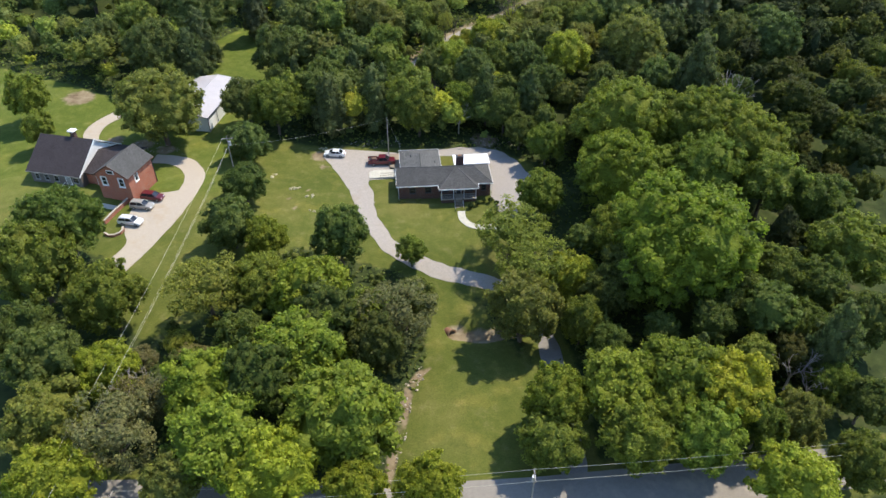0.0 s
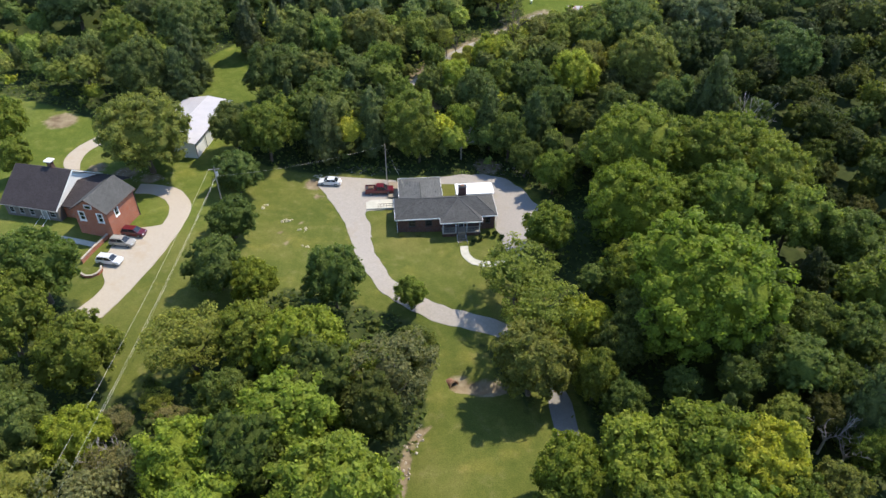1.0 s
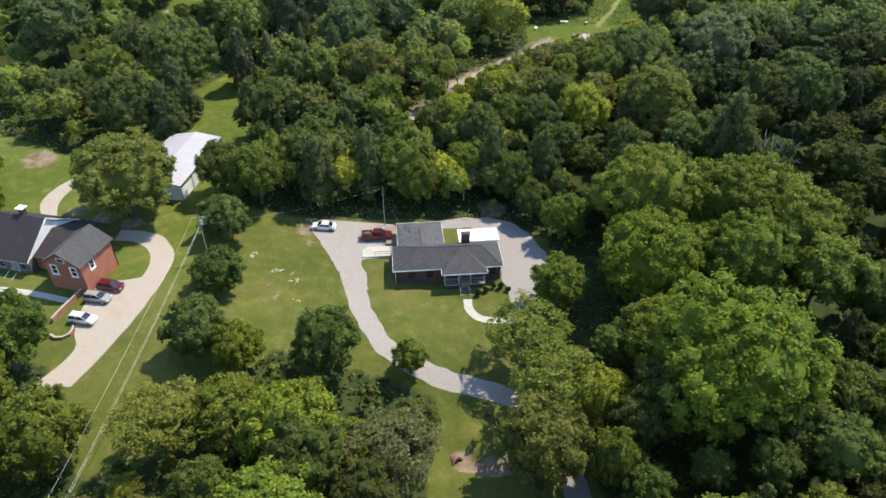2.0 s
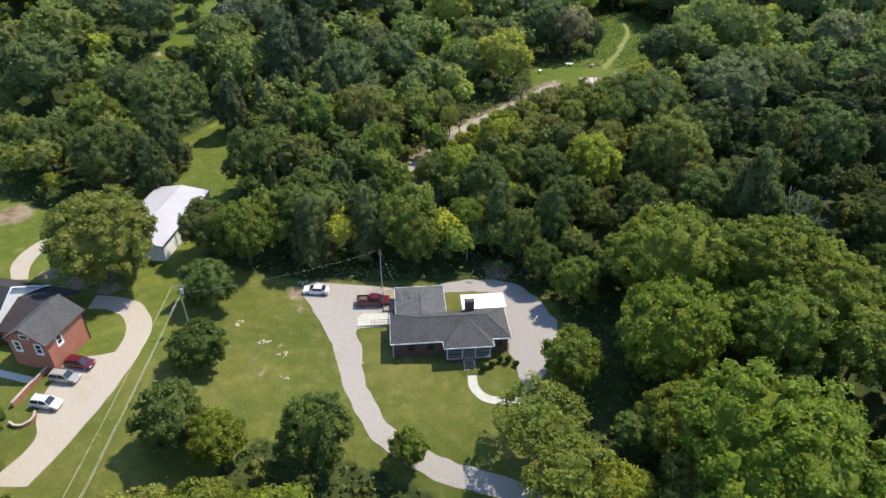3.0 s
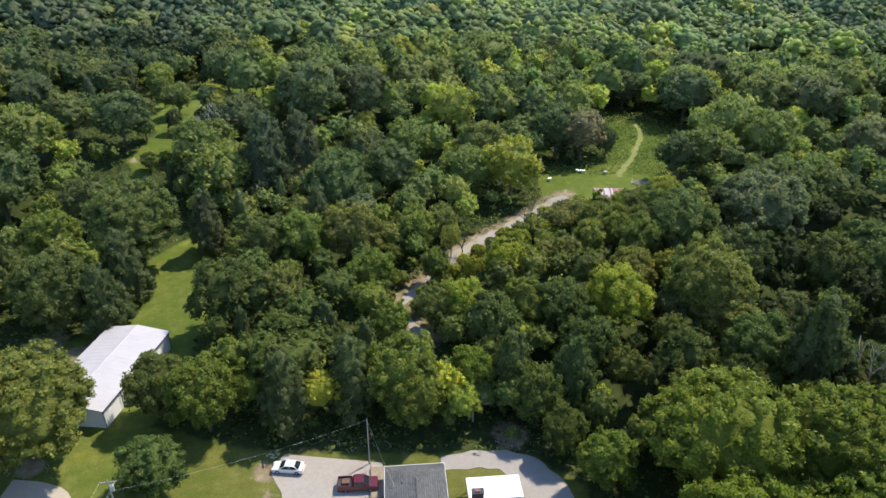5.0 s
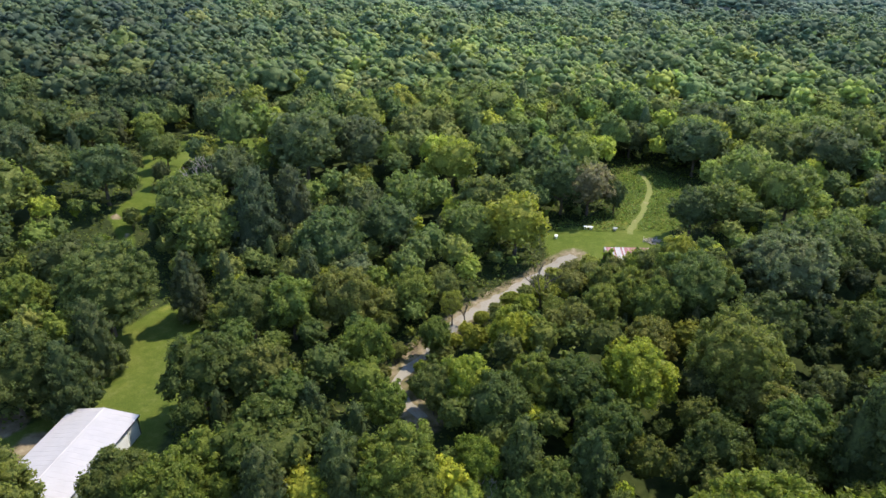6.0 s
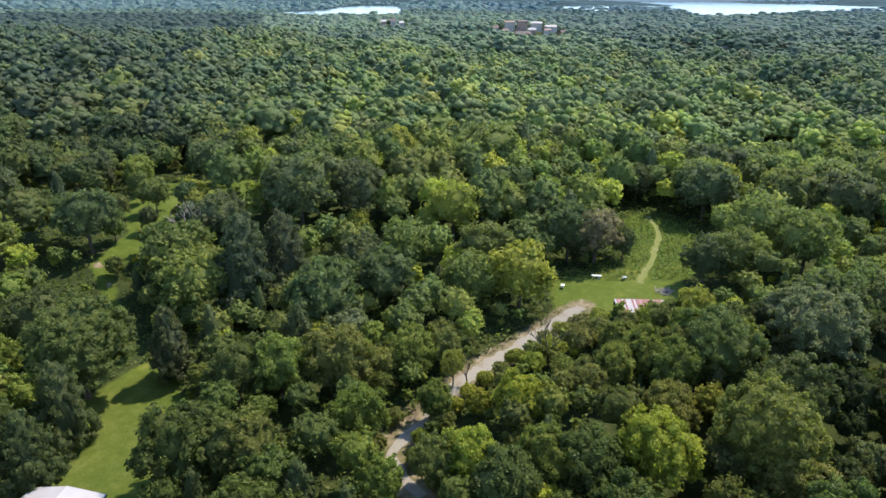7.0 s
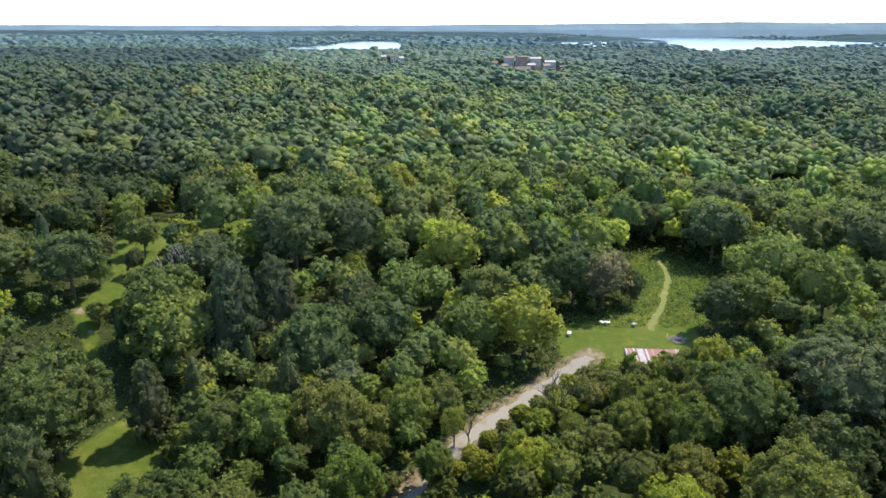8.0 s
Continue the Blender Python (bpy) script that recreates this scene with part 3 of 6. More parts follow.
def clumps(c, out, cr, per, size, solid_part, fine, rs, flat=1.0):
    """Leafy clumps: at each centre c, facing out, a small dense body and leaf sprays standing off it. Returns vertices, triangles, body triangles."""
    n = len(c)
    V, F = (ICO_V, ICO_F) if fine else (OCT_V, OCT_F)
    turn = rs.uniform(0, 6.28, n)
    ca, sa = np.cos(turn)[:, None], np.sin(turn)[:, None]
    body = np.stack([V[None, :, 0] * ca - V[None, :, 1] * sa, V[None, :, 0] * sa + V[None, :, 1] * ca, np.repeat(V[None, :, 2] * 0.85, n, 0)], -1)
    body = body * rs.uniform(0.72, 1.2, (n, len(V), 1)) * (cr * solid_part)[:, None, None] * np.array([1, 1, flat]) + c[:, None]
    faces = (F[None] + (np.arange(n) * len(V))[:, None, None]).reshape(-1, 3)
    v = body.reshape(-1, 3)
    if not per:
        return v, faces, len(faces)
    o = np.repeat(out, per, 0)
    e = unit(unit(rs.randn(n * per, 3)) + o * 0.55 + np.array([0.05, 0.03, 0.3]))
    p = np.repeat(c, per, 0) + e * (np.repeat(cr, per) * rs.uniform(0.72, 1.22, n * per))[:, None] * np.array([1, 1, flat])
    lv, lf = leaves(p, e * 0.75 + rs.randn(n * per, 3) * 0.58 + np.array([0.08, 0.05, 0.35]), size * rs.uniform(0.6, 1.35, n * per), rs)
    return np.concatenate([v, lv]), np.concatenate([faces, lf + len(v)]), len(faces)


def with_core(core, made):
    (v0, f0), (v1, f1, n1) = core, made
    return np.concatenate([v0, v1]), np.concatenate([f0, f1 + len(v0)]), len(f0) + n1


def round_crown(seed, boughs, count, per, size, clump_r, around, down, low=2.2, inner=0.74, solid_part=0.8, fine=True, uneven=0.2):
    """A broad-leaved crown about its middle, radius and half-height about 1: boughs that carry leafy clumps round a dim inner mass."""
    rs = np.random.RandomState(seed)
    k = np.arange(boughs) + 0.5
    zc = 0.95 - 1.5 * k / boughs
    a = k * 2.399 + rs.uniform(-0.5, 0.5, boughs)
    w = np.sqrt(np.maximum(0, 1 - zc ** 2))
    far = rs.uniform(0.57 - uneven * 0.5, 0.57 + uneven * 0.5, boughs)[:, None]
    cs = np.c_[np.cos(a) * w, np.sin(a) * w, zc * 0.95] * far
    rr = rs.uniform(0.3, 0.44, boughs)

    def reach(d):
        q = d @ cs.T
        disc = rr[None] ** 2 - (cs ** 2).sum(1)[None] + q ** 2
        return np.where((disc > 0) & (q > 0), q + np.sqrt(np.maximum(disc, 0)), 0.62).max(axis=1)

    core = shell(lambda d: reach(d) * inner, around, down, low, rs, 0.1)
    k = np.arange(count) + 0.5
    z = 1 - (1 - math.cos(low)) * k / count
    a = k * 2.399 + rs.uniform(-0.35, 0.35, count)
    w = np.sqrt(np.maximum(0, 1 - z ** 2))
    d = unit(np.c_[np.cos(a) * w, np.sin(a) * w, z] + rs.randn(count, 3) * 0.06)
    cr = clump_r * rs.uniform(0.65, 1.35, count)
    c = d * (reach(d) * rs.uniform(0.86, 1.04, count) - cr * 0.7)[:, None]
    return with_core(core, clumps(c, d, cr, per, size, solid_part, fine, rs))


def cone_crown(seed, count, per, size, around, down, fine=True):
    """A cedar's crown: radius 1, from z -1 to 1, a ragged spire with a blunt top."""
    rs = np.random.RandomState(seed)

    def radius(z, a):
        prof = np.clip((1.04 - z) / 2, 0, 1) ** 0.62 * np.clip((z + 1.3) / 0.8, 0, 1) ** 0.5
        return prof * (1 + 0.16 * np.sin(a * 3 + z * 5 + seed) + 0.12 * np.sin(a * 5 - z * 9 + seed * 2)) * 1.05

    zs = 0.96 - 1.9 * (np.arange(down) + 0.6) / down
    A, Z = np.meshgrid(np.linspace(0, 2 * np.pi, around, endpoint=False), zs)
    R = radius(Z, A) * (1 + rs.uniform(-0.12, 0.12, Z.shape)) * 0.7
    v = np.concatenate([[[0, 0, 0.97]], np.stack([np.cos(A) * R, np.sin(A) * R, Z], -1).reshape(-1, 3)])
    f = [(0, 1 + k, 1 + (k + 1) % around) for k in range(around)]
    for i in range(down - 1):
        a0, b0 = 1 + i * around, 1 + (i + 1) * around
        for k in range(around):
            q = (k + 1) % around
            f += [(a0 + k, b0 + k, b0 + q), (a0 + k, b0 + q, a0 + q)]
    k = (np.arange(count) + 0.5) / count
    z = 0.97 - 1.9 * k ** 0.72
    a = np.arange(count) * 2.399 + rs.uniform(-0.4, 0.4, count)
    r = radius(z, a)
    cr = (0.1 + 0.13 * np.clip(r, 0, 1)) * rs.uniform(0.7, 1.3, count)
    d = unit(np.c_[np.cos(a), np.sin(a), np.full(count, 0.35)])
    c = np.c_[np.cos(a) * (r - cr * 0.55), np.sin(a) * (r - cr * 0.55), z]
    return with_core((v, np.array(f)), clumps(c, d, cr, per, size, 0.8, fine, rs, 0.6))


def trunk_mesh(seed, limbs):
    """A tapered trunk of height 1 with limbs that reach into the crown; radius for a tree of crown radius 1."""
    rs = random.Random(seed)
    bm = B()
    z0, x, y = -0.06, 0.0, 0.0
    r = 0.075
    for i in range(5):
        z1 = z0 + 0.17
        nx, ny = x + rs.uniform(-0.03, 0.03), y + rs.uniform(-0.03, 0.03)
        rod(bm, (x, y, z0), (nx, ny, z1), r, r * 0.8, 7, i in (0, 4))
        x, y, z0, r = nx, ny, z1, r * 0.8
        if i >= 1:
            for k in range(limbs):
                a = rs.uniform(0, 6.28)
                q = rs.uniform(0.35, 0.62)
                mid = (x + math.cos(a) * q * 0.55, y + math.sin(a) * q * 0.55, z1 + 0.07)
                rod(bm, (x, y, z1 - 0.02), mid, r * 0.55, r * 0.35, 5, False)
                rod(bm, mid, (x + math.cos(a + 0.3) * q, y + math.sin(a + 0.3) * q, z1 + 0.17), r * 0.35, r * 0.1, 4, False)
    return bm


def crown_mesh(v, f, n):
    return mesh_from("crown", v, f, M["leaf"], None, M["leaf_mass"], n)


CROWNS = {
    "D": [crown_mesh(*round_crown(10 + i, 20 + i, 105, 56, 0.03, 0.14, 14, 8)) for i in range(6)],
    "G": [crown_mesh(*round_crown(25 + i, 34 + 3 * i, 190, 52, 0.021, 0.105, 20, 11, uneven=0.3)) for i in range(4)],
    "H": [crown_mesh(*round_crown(40 + i, 26, 105, 50, 0.03, 0.14, 14, 8, 2.5, 0.8, uneven=0.06)) for i in range(3)],
    "B": [crown_mesh(*round_crown(60 + i, 18, 84, 62, 0.026, 0.15, 10, 6, 2.4, 0.4, 0.34, uneven=0.34)) for i in range(3)],
    "C": [crown_mesh(*cone_crown(80 + i, 84, 40, 0.034, 10, 9)) for i in range(4)],
    "F": [crown_mesh(*round_crown(140 + i, 20 + i, 74, 24, 0.042, 0.16, 10, 6, 2.2, 0.78, 0.85, False)) for i in range(5)],
    "S": [crown_mesh(*round_crown(110 + i, 9, 18, 22, 0.08, 0.3, 10, 6)) for i in range(2)],
}
TRUNKS = []
for _i in range(4):
    _o = part("trunk", trunk_mesh(_i, 2), M["bark"])
    TRUNKS.append(_o.data)
    bpy.data.objects.remove(_o)
LABELS = {
    "L": "tall broad-leaved tree with a bright green crown", "D": "broad-leaved tree with a full green crown", "Y": "broad-leaved tree with a sunlit yellow-green crown", "M": "dark green broad-leaved tree with a dense crown",
    "O": "spreading tree with an olive-green crown", "C": "pointed dark green cedar with dense foliage", "B": "thin brownish-grey tree with sparse foliage",
    "P": "broad-leaved tree with pale silvery-green foliage",
    "T": "airy spreading tree with thin olive-green foliage",
    "R": "broad tree with dull reddish-brown leaves", "H": "round dark green tree standing on the lawn"}


def tree(i, x, y, r, h, kind, group):
    z = gz(x, y)
    rs = random.Random(int(x * 131 + y * 17) + i)
    t = thing("cedar_tree" if kind == "C" else "tree", pose(x, y, z, 0, 0, rs.uniform(0, 360)), LABELS[kind], "tree", group)
    trunk = new("trunk", TRUNKS[i % 4])
    trunk.parent = t
    trunk.scale = (r * 0.9, r * 0.9, h * 0.85)
    if kind == "C":
        me, half = CROWNS["C"][i % 4], h * 0.47
        mid = h - half
    else:
        key = kind if kind in ("H", "B") else "B" if kind == "T" else "F" if y > 195 else "G" if r > 7.6 else "D"
        me = CROWNS[key][i % len(CROWNS[key])]
        half = h * 0.5 if kind == "H" else h * (0.43 if kind == "T" else 0.47)
        mid = h - half
    crown = new("crown", me)
    crown.parent = t
    crown.location = (0, 0, mid)
    crown.scale = (r * rs.uniform(0.96, 1.12), r * rs.uniform(0.96, 1.12), half * rs.uniform(0.97, 1.07))
    k = rs.uniform(0.88, 1.16)
    c = TINTS[kind]
    # The smooth() term paints distance haze into the crown's blue.
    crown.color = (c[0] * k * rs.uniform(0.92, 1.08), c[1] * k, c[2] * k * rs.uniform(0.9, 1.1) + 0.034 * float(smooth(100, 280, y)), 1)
    return t


FRONT_WEST = [
    (-62.6, 79.1, 6.9, 15.6, "D"), (-50.6, 75, 5.7, 13.6, "D"), (-62.9, 90, 6.7, 15.3, "M"), (-58.9, 66.6, 4.9, 12.1, "M"),
    (-49.1, 51.7, 5.5, 12.9, "O"), (-40.4, 50.5, 5.5, 12.8, "B"), (-44.9, 43.8, 5.1, 12.5, "Y"),
    (-36.4, 77.4, 6.0, 12.8, "T"), (-28.4, 79.2, 5.2, 12.0, "D"), (-28.6, 68.1, 4, 10.6, "M"), (-40.3, 57.8, 3.6, 8.5, "B"), (-36.6, 58.5, 4.4, 8.4, "B"), (-43.6, 66.5, 2.6, 4.6, "B"), (-39.5, 70.2, 2.4, 4.0, "T"), (-36.2, 66.4, 3.0, 5.0, "B"), (-46.0, 61.5, 4.8, 10.4, "Y"), (-53.8, 62.0, 5.6, 12.5, "M"),
    (-32, 45.1, 4, 10.2, "O"),
]
FRONT_MIDDLE = [
    (-30.6, 57.4, 6.2, 13.4, "L"), (-27.4, 49.4, 6.8, 14.6, "L"), (-20.2, 64.2, 7.4, 15.8, "L"), (-12.8, 54.2, 7.6, 16.2, "L"),
    (-20.2, 46.2, 6.3, 14.6, "Y"), (-20.2, 77, 7.0, 15, "L"), (-13.0, 75.0, 5.4, 12.3, "D"), (-7.4, 74, 6.9, 14.6, "B"),
    (-4.1, 81.8, 3.7, 9.8, "O"), (-18, 93, 5.5, 13.1, "M"), (-5.6, 94, 2.9, 7.2, "D"), (-30.3, 91.7, 4.1, 9.6, "L"),
    (-26.5, 81.3, 3.8, 10.1, "D"), (-1.6, 46.2, 4.4, 11.2, "Y"), (-10.4, 45.6, 4, 10.6, "Y"),
]
LAWN_ROW = [
    (-41.2, 124.6, 4.8, 9.6, "H"), (-38.6, 109.8, 4.9, 8.6, "H"), (-37.0, 94.6, 5.0, 10.6, "H"), (-60.3, 130.1, 9.8, 17.6, "O"),
    (-45.0, 138.8, 5.2, 12.4, "M"), (-37.4, 136.6, 6.1, 14.0, "D"), (-92.2, 137.5, 5.2, 12.7, "D"), (-85.4, 126.5, 3.3, 9.3, "D"),
    # The tree at (21.8, 75.6) is added to cast shade on the lane.
    (15.4, 86.6, 6.6, 13.5, "T"), (12.6, 77.0, 6.5, 14.4, "O"), (21.8, 75.6, 3.6, 11.5, "D"), (18.9, 108.4, 5.0, 10.6, "D"), (21.6, 85.2, 4.8, 11.4, "Y"), (12.2, 95.6, 7.2, 12.2, "T"),
]
EAST_GIANTS = [
    (37.3, 126.4, 10, 21, "L"), (33.1, 110.2, 8.6, 18.6, "L"), (52.7, 126.2, 9.4, 20, "D"), (59.9, 118.9, 9.1, 19.4, "D"),
    (51.6, 112.9, 7.8, 17.1, "D"), (62.3, 109, 7.6, 16.8, "D"), (38.6, 85.2, 11.8, 24.1, "L"), (31.6, 95.8, 6, 14, "D"),
    (70.4, 104.5, 6.3, 14.6, "M"), (55.1, 84, 5.5, 13.2, "M"), (60.3, 81.2, 5.4, 13, "M"), (68.7, 88.3, 7.1, 15.9, "D"),
    (64.7, 73.6, 5.1, 12.5, "M"), (54.5, 73.2, 4.3, 11, "M"), (45.9, 78.7, 5.3, 12.8, "M"),
    (31, 84.5, 5.5, 13.2, "M"), (25.6, 80.5, 4.4, 12.0, "M"), (25.2, 71.6, 3.6, 8.5, "M"),
]
ROADSIDE = [
    (15.4, 58.6, 5.0, 12.8, "L"), (14.2, 53.6, 4.6, 9.2, "D"), (23.4, 60, 6.1, 14.2, "L"), (32.2, 61.4, 6.6, 14.8, "L"), (38.9, 59.6, 6.0, 13.8, "Y"),
    (24.8, 52.3, 5, 12.3, "D"), (33.7, 53.3, 5.6, 11.6, "L"), (28.8, 57.0, 4.6, 11.4, "L"), (46.9, 56.5, 4.1, 10.5, "O"),
    (55.2, 62.8, 3.2, 9, "D"), (42.1, 55.7, 3.7, 10, "D"), (41.9, 45.6, 5.4, 12.9, "Y"), (52.3, 49.5, 4.2, 10.7, "O"),
    (56.2, 67.4, 4.4, 15.8, "C"), (58.2, 59.6, 3.5, 9.6, "M"),
]
BACK_WEST = [
    (-71.1, 160.1, 7.8, 17.1, "M"), (-62.9, 160.5, 4.4, 15.6, "C"), (-63.5, 171.7, 4.7, 16.5, "C"), (-67.4, 185.8, 9.5, 20.1, "M"),
    (-84.8, 186.2, 6, 14, "D"), (-102.6, 199.7, 9.8, 20.7, "M"), (-88, 167.5, 6, 13.9, "M"), (-40.9, 161.7, 6.9, 15.6, "M"),
    (-27.4, 149.6, 5.9, 13.9, "M"), (-23.5, 161.8, 2.4, 6.4, "C"), (-21.6, 154.2, 3.6, 13.2, "C"), (-53.7, 192.1, 4.4, 15.7, "C"),
    (-56.7, 215.8, 9.2, 19.6, "D"), (-25.5, 138.4, 4.5, 16, "C"), (-15.9, 142.1, 4.6, 16.4, "C"), (-38.3, 183.2, 5.9, 13.8, "M"),
]
BACK_MIDDLE = [
    (-7.6, 143, 6.4, 15.5, "D"), (-5.6, 139.8, 5.1, 12.5, "D"), (3.9, 146.1, 4.3, 11, "D"), (10.1, 144.9, 4.4, 15.7, "C"),
    (19.8, 143.2, 4.4, 15.6, "C"), (13.9, 140.3, 4.9, 12.1, "M"), (22.4, 127.8, 4.2, 10.6, "D"), (17.2, 134.2, 3.9, 9.8, "M"),
    (31, 162, 6.7, 15.3, "Y"), (11.6, 175.1, 4.8, 11.8, "Y"), (3.1, 161, 4.9, 12, "Y"), (-2.7, 161, 4.1, 10.4, "O"),
    (14.2, 161.5, 5.2, 12.7, "D"), (7.5, 156.1, 5.6, 13.4, "M"), (20.4, 160.3, 5.8, 13.6, "M"), (23.8, 151.5, 5.5, 13.1, "M"),
]
TRACK_SIDE = [
    (-2.6, 177.8, 3.4, 8.8, "D"), (-10.8, 158.2, 3.8, 9.0, "D"), (-12.5, 184.5, 3.0, 6.7, "D"), (0.6, 187.6, 2.4, 8.6, "T"),
    (-15.1, 171.8, 4.9, 12.1, "D"), (-20.1, 185.8, 7.3, 15.2, "O"), (-30.6, 184.7, 6.6, 14.6, "D"), (-7.4, 190.8, 5.3, 11.3, "D"),
    (-14, 217.2, 7.7, 17, "M"), (-26.7, 208, 8.8, 19, "M"), (1.8, 255, 8.6, 18.5, "Y"), (16.3, 218.6, 8.6, 17.4, "Y"),
    (5.4, 218.8, 7.6, 15.6, "D"), (-1.2, 199.5, 3.4, 8, "O"),
    (-5.8, 166.6, 1.9, 3.6, "O"), (-4.8, 171.2, 2.0, 3.8, "Y"), (-1.6, 175.6, 2.3, 4.4, "O"), (0.9, 180.4, 1.8, 3.2, "Y"), (3.4, 183.8, 1.8, 3.0, "Y"),
    (6.6, 187.2, 2.0, 3.4, "Y"), (9.9, 190.7, 2.0, 3.4, "O"), (13.2, 194.4, 2.3, 4.0, "Y"), (16.8, 197.6, 2.2, 4.0, "O"), (20.2, 201.2, 2.4, 4.3, "O"),
    (24.0, 204.4, 2.6, 4.8, "Y"), (28.2, 207.2, 2.6, 4.8, "O"), (32.6, 208.8, 2.6, 4.6, "Y"), (16.2, 191.6, 2.6, 5.2, "Y"), (10.8, 184.6, 2.8, 5.6, "O"), (20.6, 195.6, 3.0, 6.2, "Y"),
    (26.4, 198.6, 3.4, 7.4, "O"), (5.0, 179.0, 2.8, 5.6, "Y"), (31.4, 203.2, 3.0, 6.4, "O"), (-9.6, 177.4, 1.9, 3.6, "O"), (-12.6, 169.2, 2.2, 4.4, "O"),
]
BACK_EAST = [
    (47.1, 162.4, 8.7, 18.3, "O"), (48.8, 186.8, 8, 17.4, "M"), (57.2, 174.9, 7.5, 16.2, "M"), (75.3, 198.6, 8.4, 18.2, "M"),
    (57.1, 142.3, 6.1, 20.7, "C"), (67.3, 143.9, 4.2, 10.8, "M"), (50.6, 147.7, 5.8, 13.7, "M"), (38.8, 146.4, 5.3, 12.8, "M"),
    (85.2, 168.8, 7.2, 16.2, "M"), (74.9, 172.4, 6.8, 15.4, "M"), (40.5, 184.2, 5.9, 13.9, "D"), (35.5, 172.1, 5.6, 13, "O"),
]
FAR_WEST = [
    (-62.8, 224.1, 9.9, 20.8, "D"), (-95.4, 281.5, 5.6, 13.3, "Y"), (-17.5, 309.5, 8.3, 18, "Y"), (-57.5, 240.5, 7.4, 16.5, "M"),
    (-39.4, 251.7, 11.3, 23.3, "M"), (-25.4, 259.8, 9.5, 20.1, "M"), (-46.1, 218.6, 7.4, 24.6, "C"), (-38.8, 225.6, 6.6, 22.4, "C"),
    (-20.9, 229.9, 6.8, 15.5, "M"), (-10.1, 234.8, 7.7, 17, "D"), (-88.3, 234.2, 8.2, 17.9, "M"), (-83.8, 200.4, 6.8, 15.5, "M"),
    (-1.1, 193.4, 3.5, 9.4, "O"), (-83, 262, 4.4, 11, "D"), (-85.5, 241, 3.0, 8.2, "D"), (-79.6, 226.6, 2.6, 6.6, "D"), (-90, 255, 3.2, 8.5, "O"), (-79.5, 248, 2.6, 7.5, "M"), (-91, 271, 3.2, 11.5, "D"), (-71, 288, 3.0, 8, "M"), (-29, 194.2, 4.4, 15.6, "C"),
]
BETWEEN = [
    (-75.6, 290.1, 7.6, 15.9, "M"), (-24.6, 251.5, 4.3, 9.1, "Y"), (-22.6, 223.7, 5.6, 12.4, "M"), (-20.6, 201, 5.6, 11.6, "P"), (63.4, 162, 3.6, 8.6, "P"),
    (-123.5, 256.3, 7.4, 15.9, "M"), (-129, 284, 8.2, 17.7, "M"), (-113.4, 279, 7.3, 15.7, "O"), (-106, 218.4, 9.0, 18.5, "D"), (-61.8, 344, 9.6, 19, "Y"),
    (14, 297, 11, 21, "D"), (36.4, 312, 6.5, 13.4, "Y"), (50, 330, 7.0, 14.3, "D"), (89, 298, 10.6, 20, "M"), (117, 276.5, 10.4, 20, "D"), (114, 230, 8, 15.6, "P"),
    (69.5, 193, 10.0, 19, "P"), (90.7, 204.7, 6, 12.4, "M"), (51, 287.6, 6, 12.3, "L"), (86.3, 178.8, 7.2, 15, "M"), (48.5, 157, 6.2, 12.2, "O"), (64.6, 151.9, 3.9, 8, "D"),
]
FAR_EAST = [
    (38.6, 242.5, 7.4, 16.6, "R"), (31.5, 243.5, 7.6, 17.5, "M"), (9.2, 230.5, 8.2, 17.9, "D"), (62.8, 292.5, 5.9, 13.8, "M"), (46.2, 243.5, 3.4, 10.2, "M"),
    (81.8, 243.5, 8.8, 18.9, "D"), (69.2, 229.7, 6.8, 15.4, "D"), (86.8, 230.4, 8.2, 17.8, "D"), (50.9, 203.9, 4.7, 11.7, "Y"),
    (33.6, 196, 4.4, 9.8, "D"), (41.4, 204.2, 3.3, 7.7, "Y"), (47.2, 205.0, 3.8, 8.8, "D"), (37.2, 203.6, 3.1, 7.3, "O"), (44.0, 203.8, 3.5, 8.5, "O"), (36.0, 188.6, 4.8, 12.6, "D"), (42.2, 187.6, 5.0, 14.0, "O"), (30.4, 185.6, 4.4, 11.0, "D"), (24.2, 182.2, 4.0, 9.2, "O"), (21.4, 188.0, 3.0, 6.4, "T"), (54.0, 190.0, 5.4, 14.2, "D"), (46.3, 190.6, 6.4, 14.7, "D"), (78.9, 275.3, 9.4, 20, "M"), (100.1, 266.2, 9.9, 20.7, "D"),
    (113.2, 260.3, 9.6, 20.3, "M"), (61.9, 228.1, 6.1, 14.2, "M"),
]

PLANTED = []
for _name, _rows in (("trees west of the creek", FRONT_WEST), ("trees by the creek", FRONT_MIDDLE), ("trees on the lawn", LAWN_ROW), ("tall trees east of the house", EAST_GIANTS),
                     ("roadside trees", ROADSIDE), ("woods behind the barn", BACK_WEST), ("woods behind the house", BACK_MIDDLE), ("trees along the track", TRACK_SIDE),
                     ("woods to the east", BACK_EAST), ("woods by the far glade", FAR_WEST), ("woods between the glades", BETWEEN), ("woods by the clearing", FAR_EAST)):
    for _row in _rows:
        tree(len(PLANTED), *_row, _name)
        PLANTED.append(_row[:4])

# ---- woods that nobody could count ----
MEAN_TINT = np.mean([TINTS[k] for k in "DDMMMO"], axis=0)


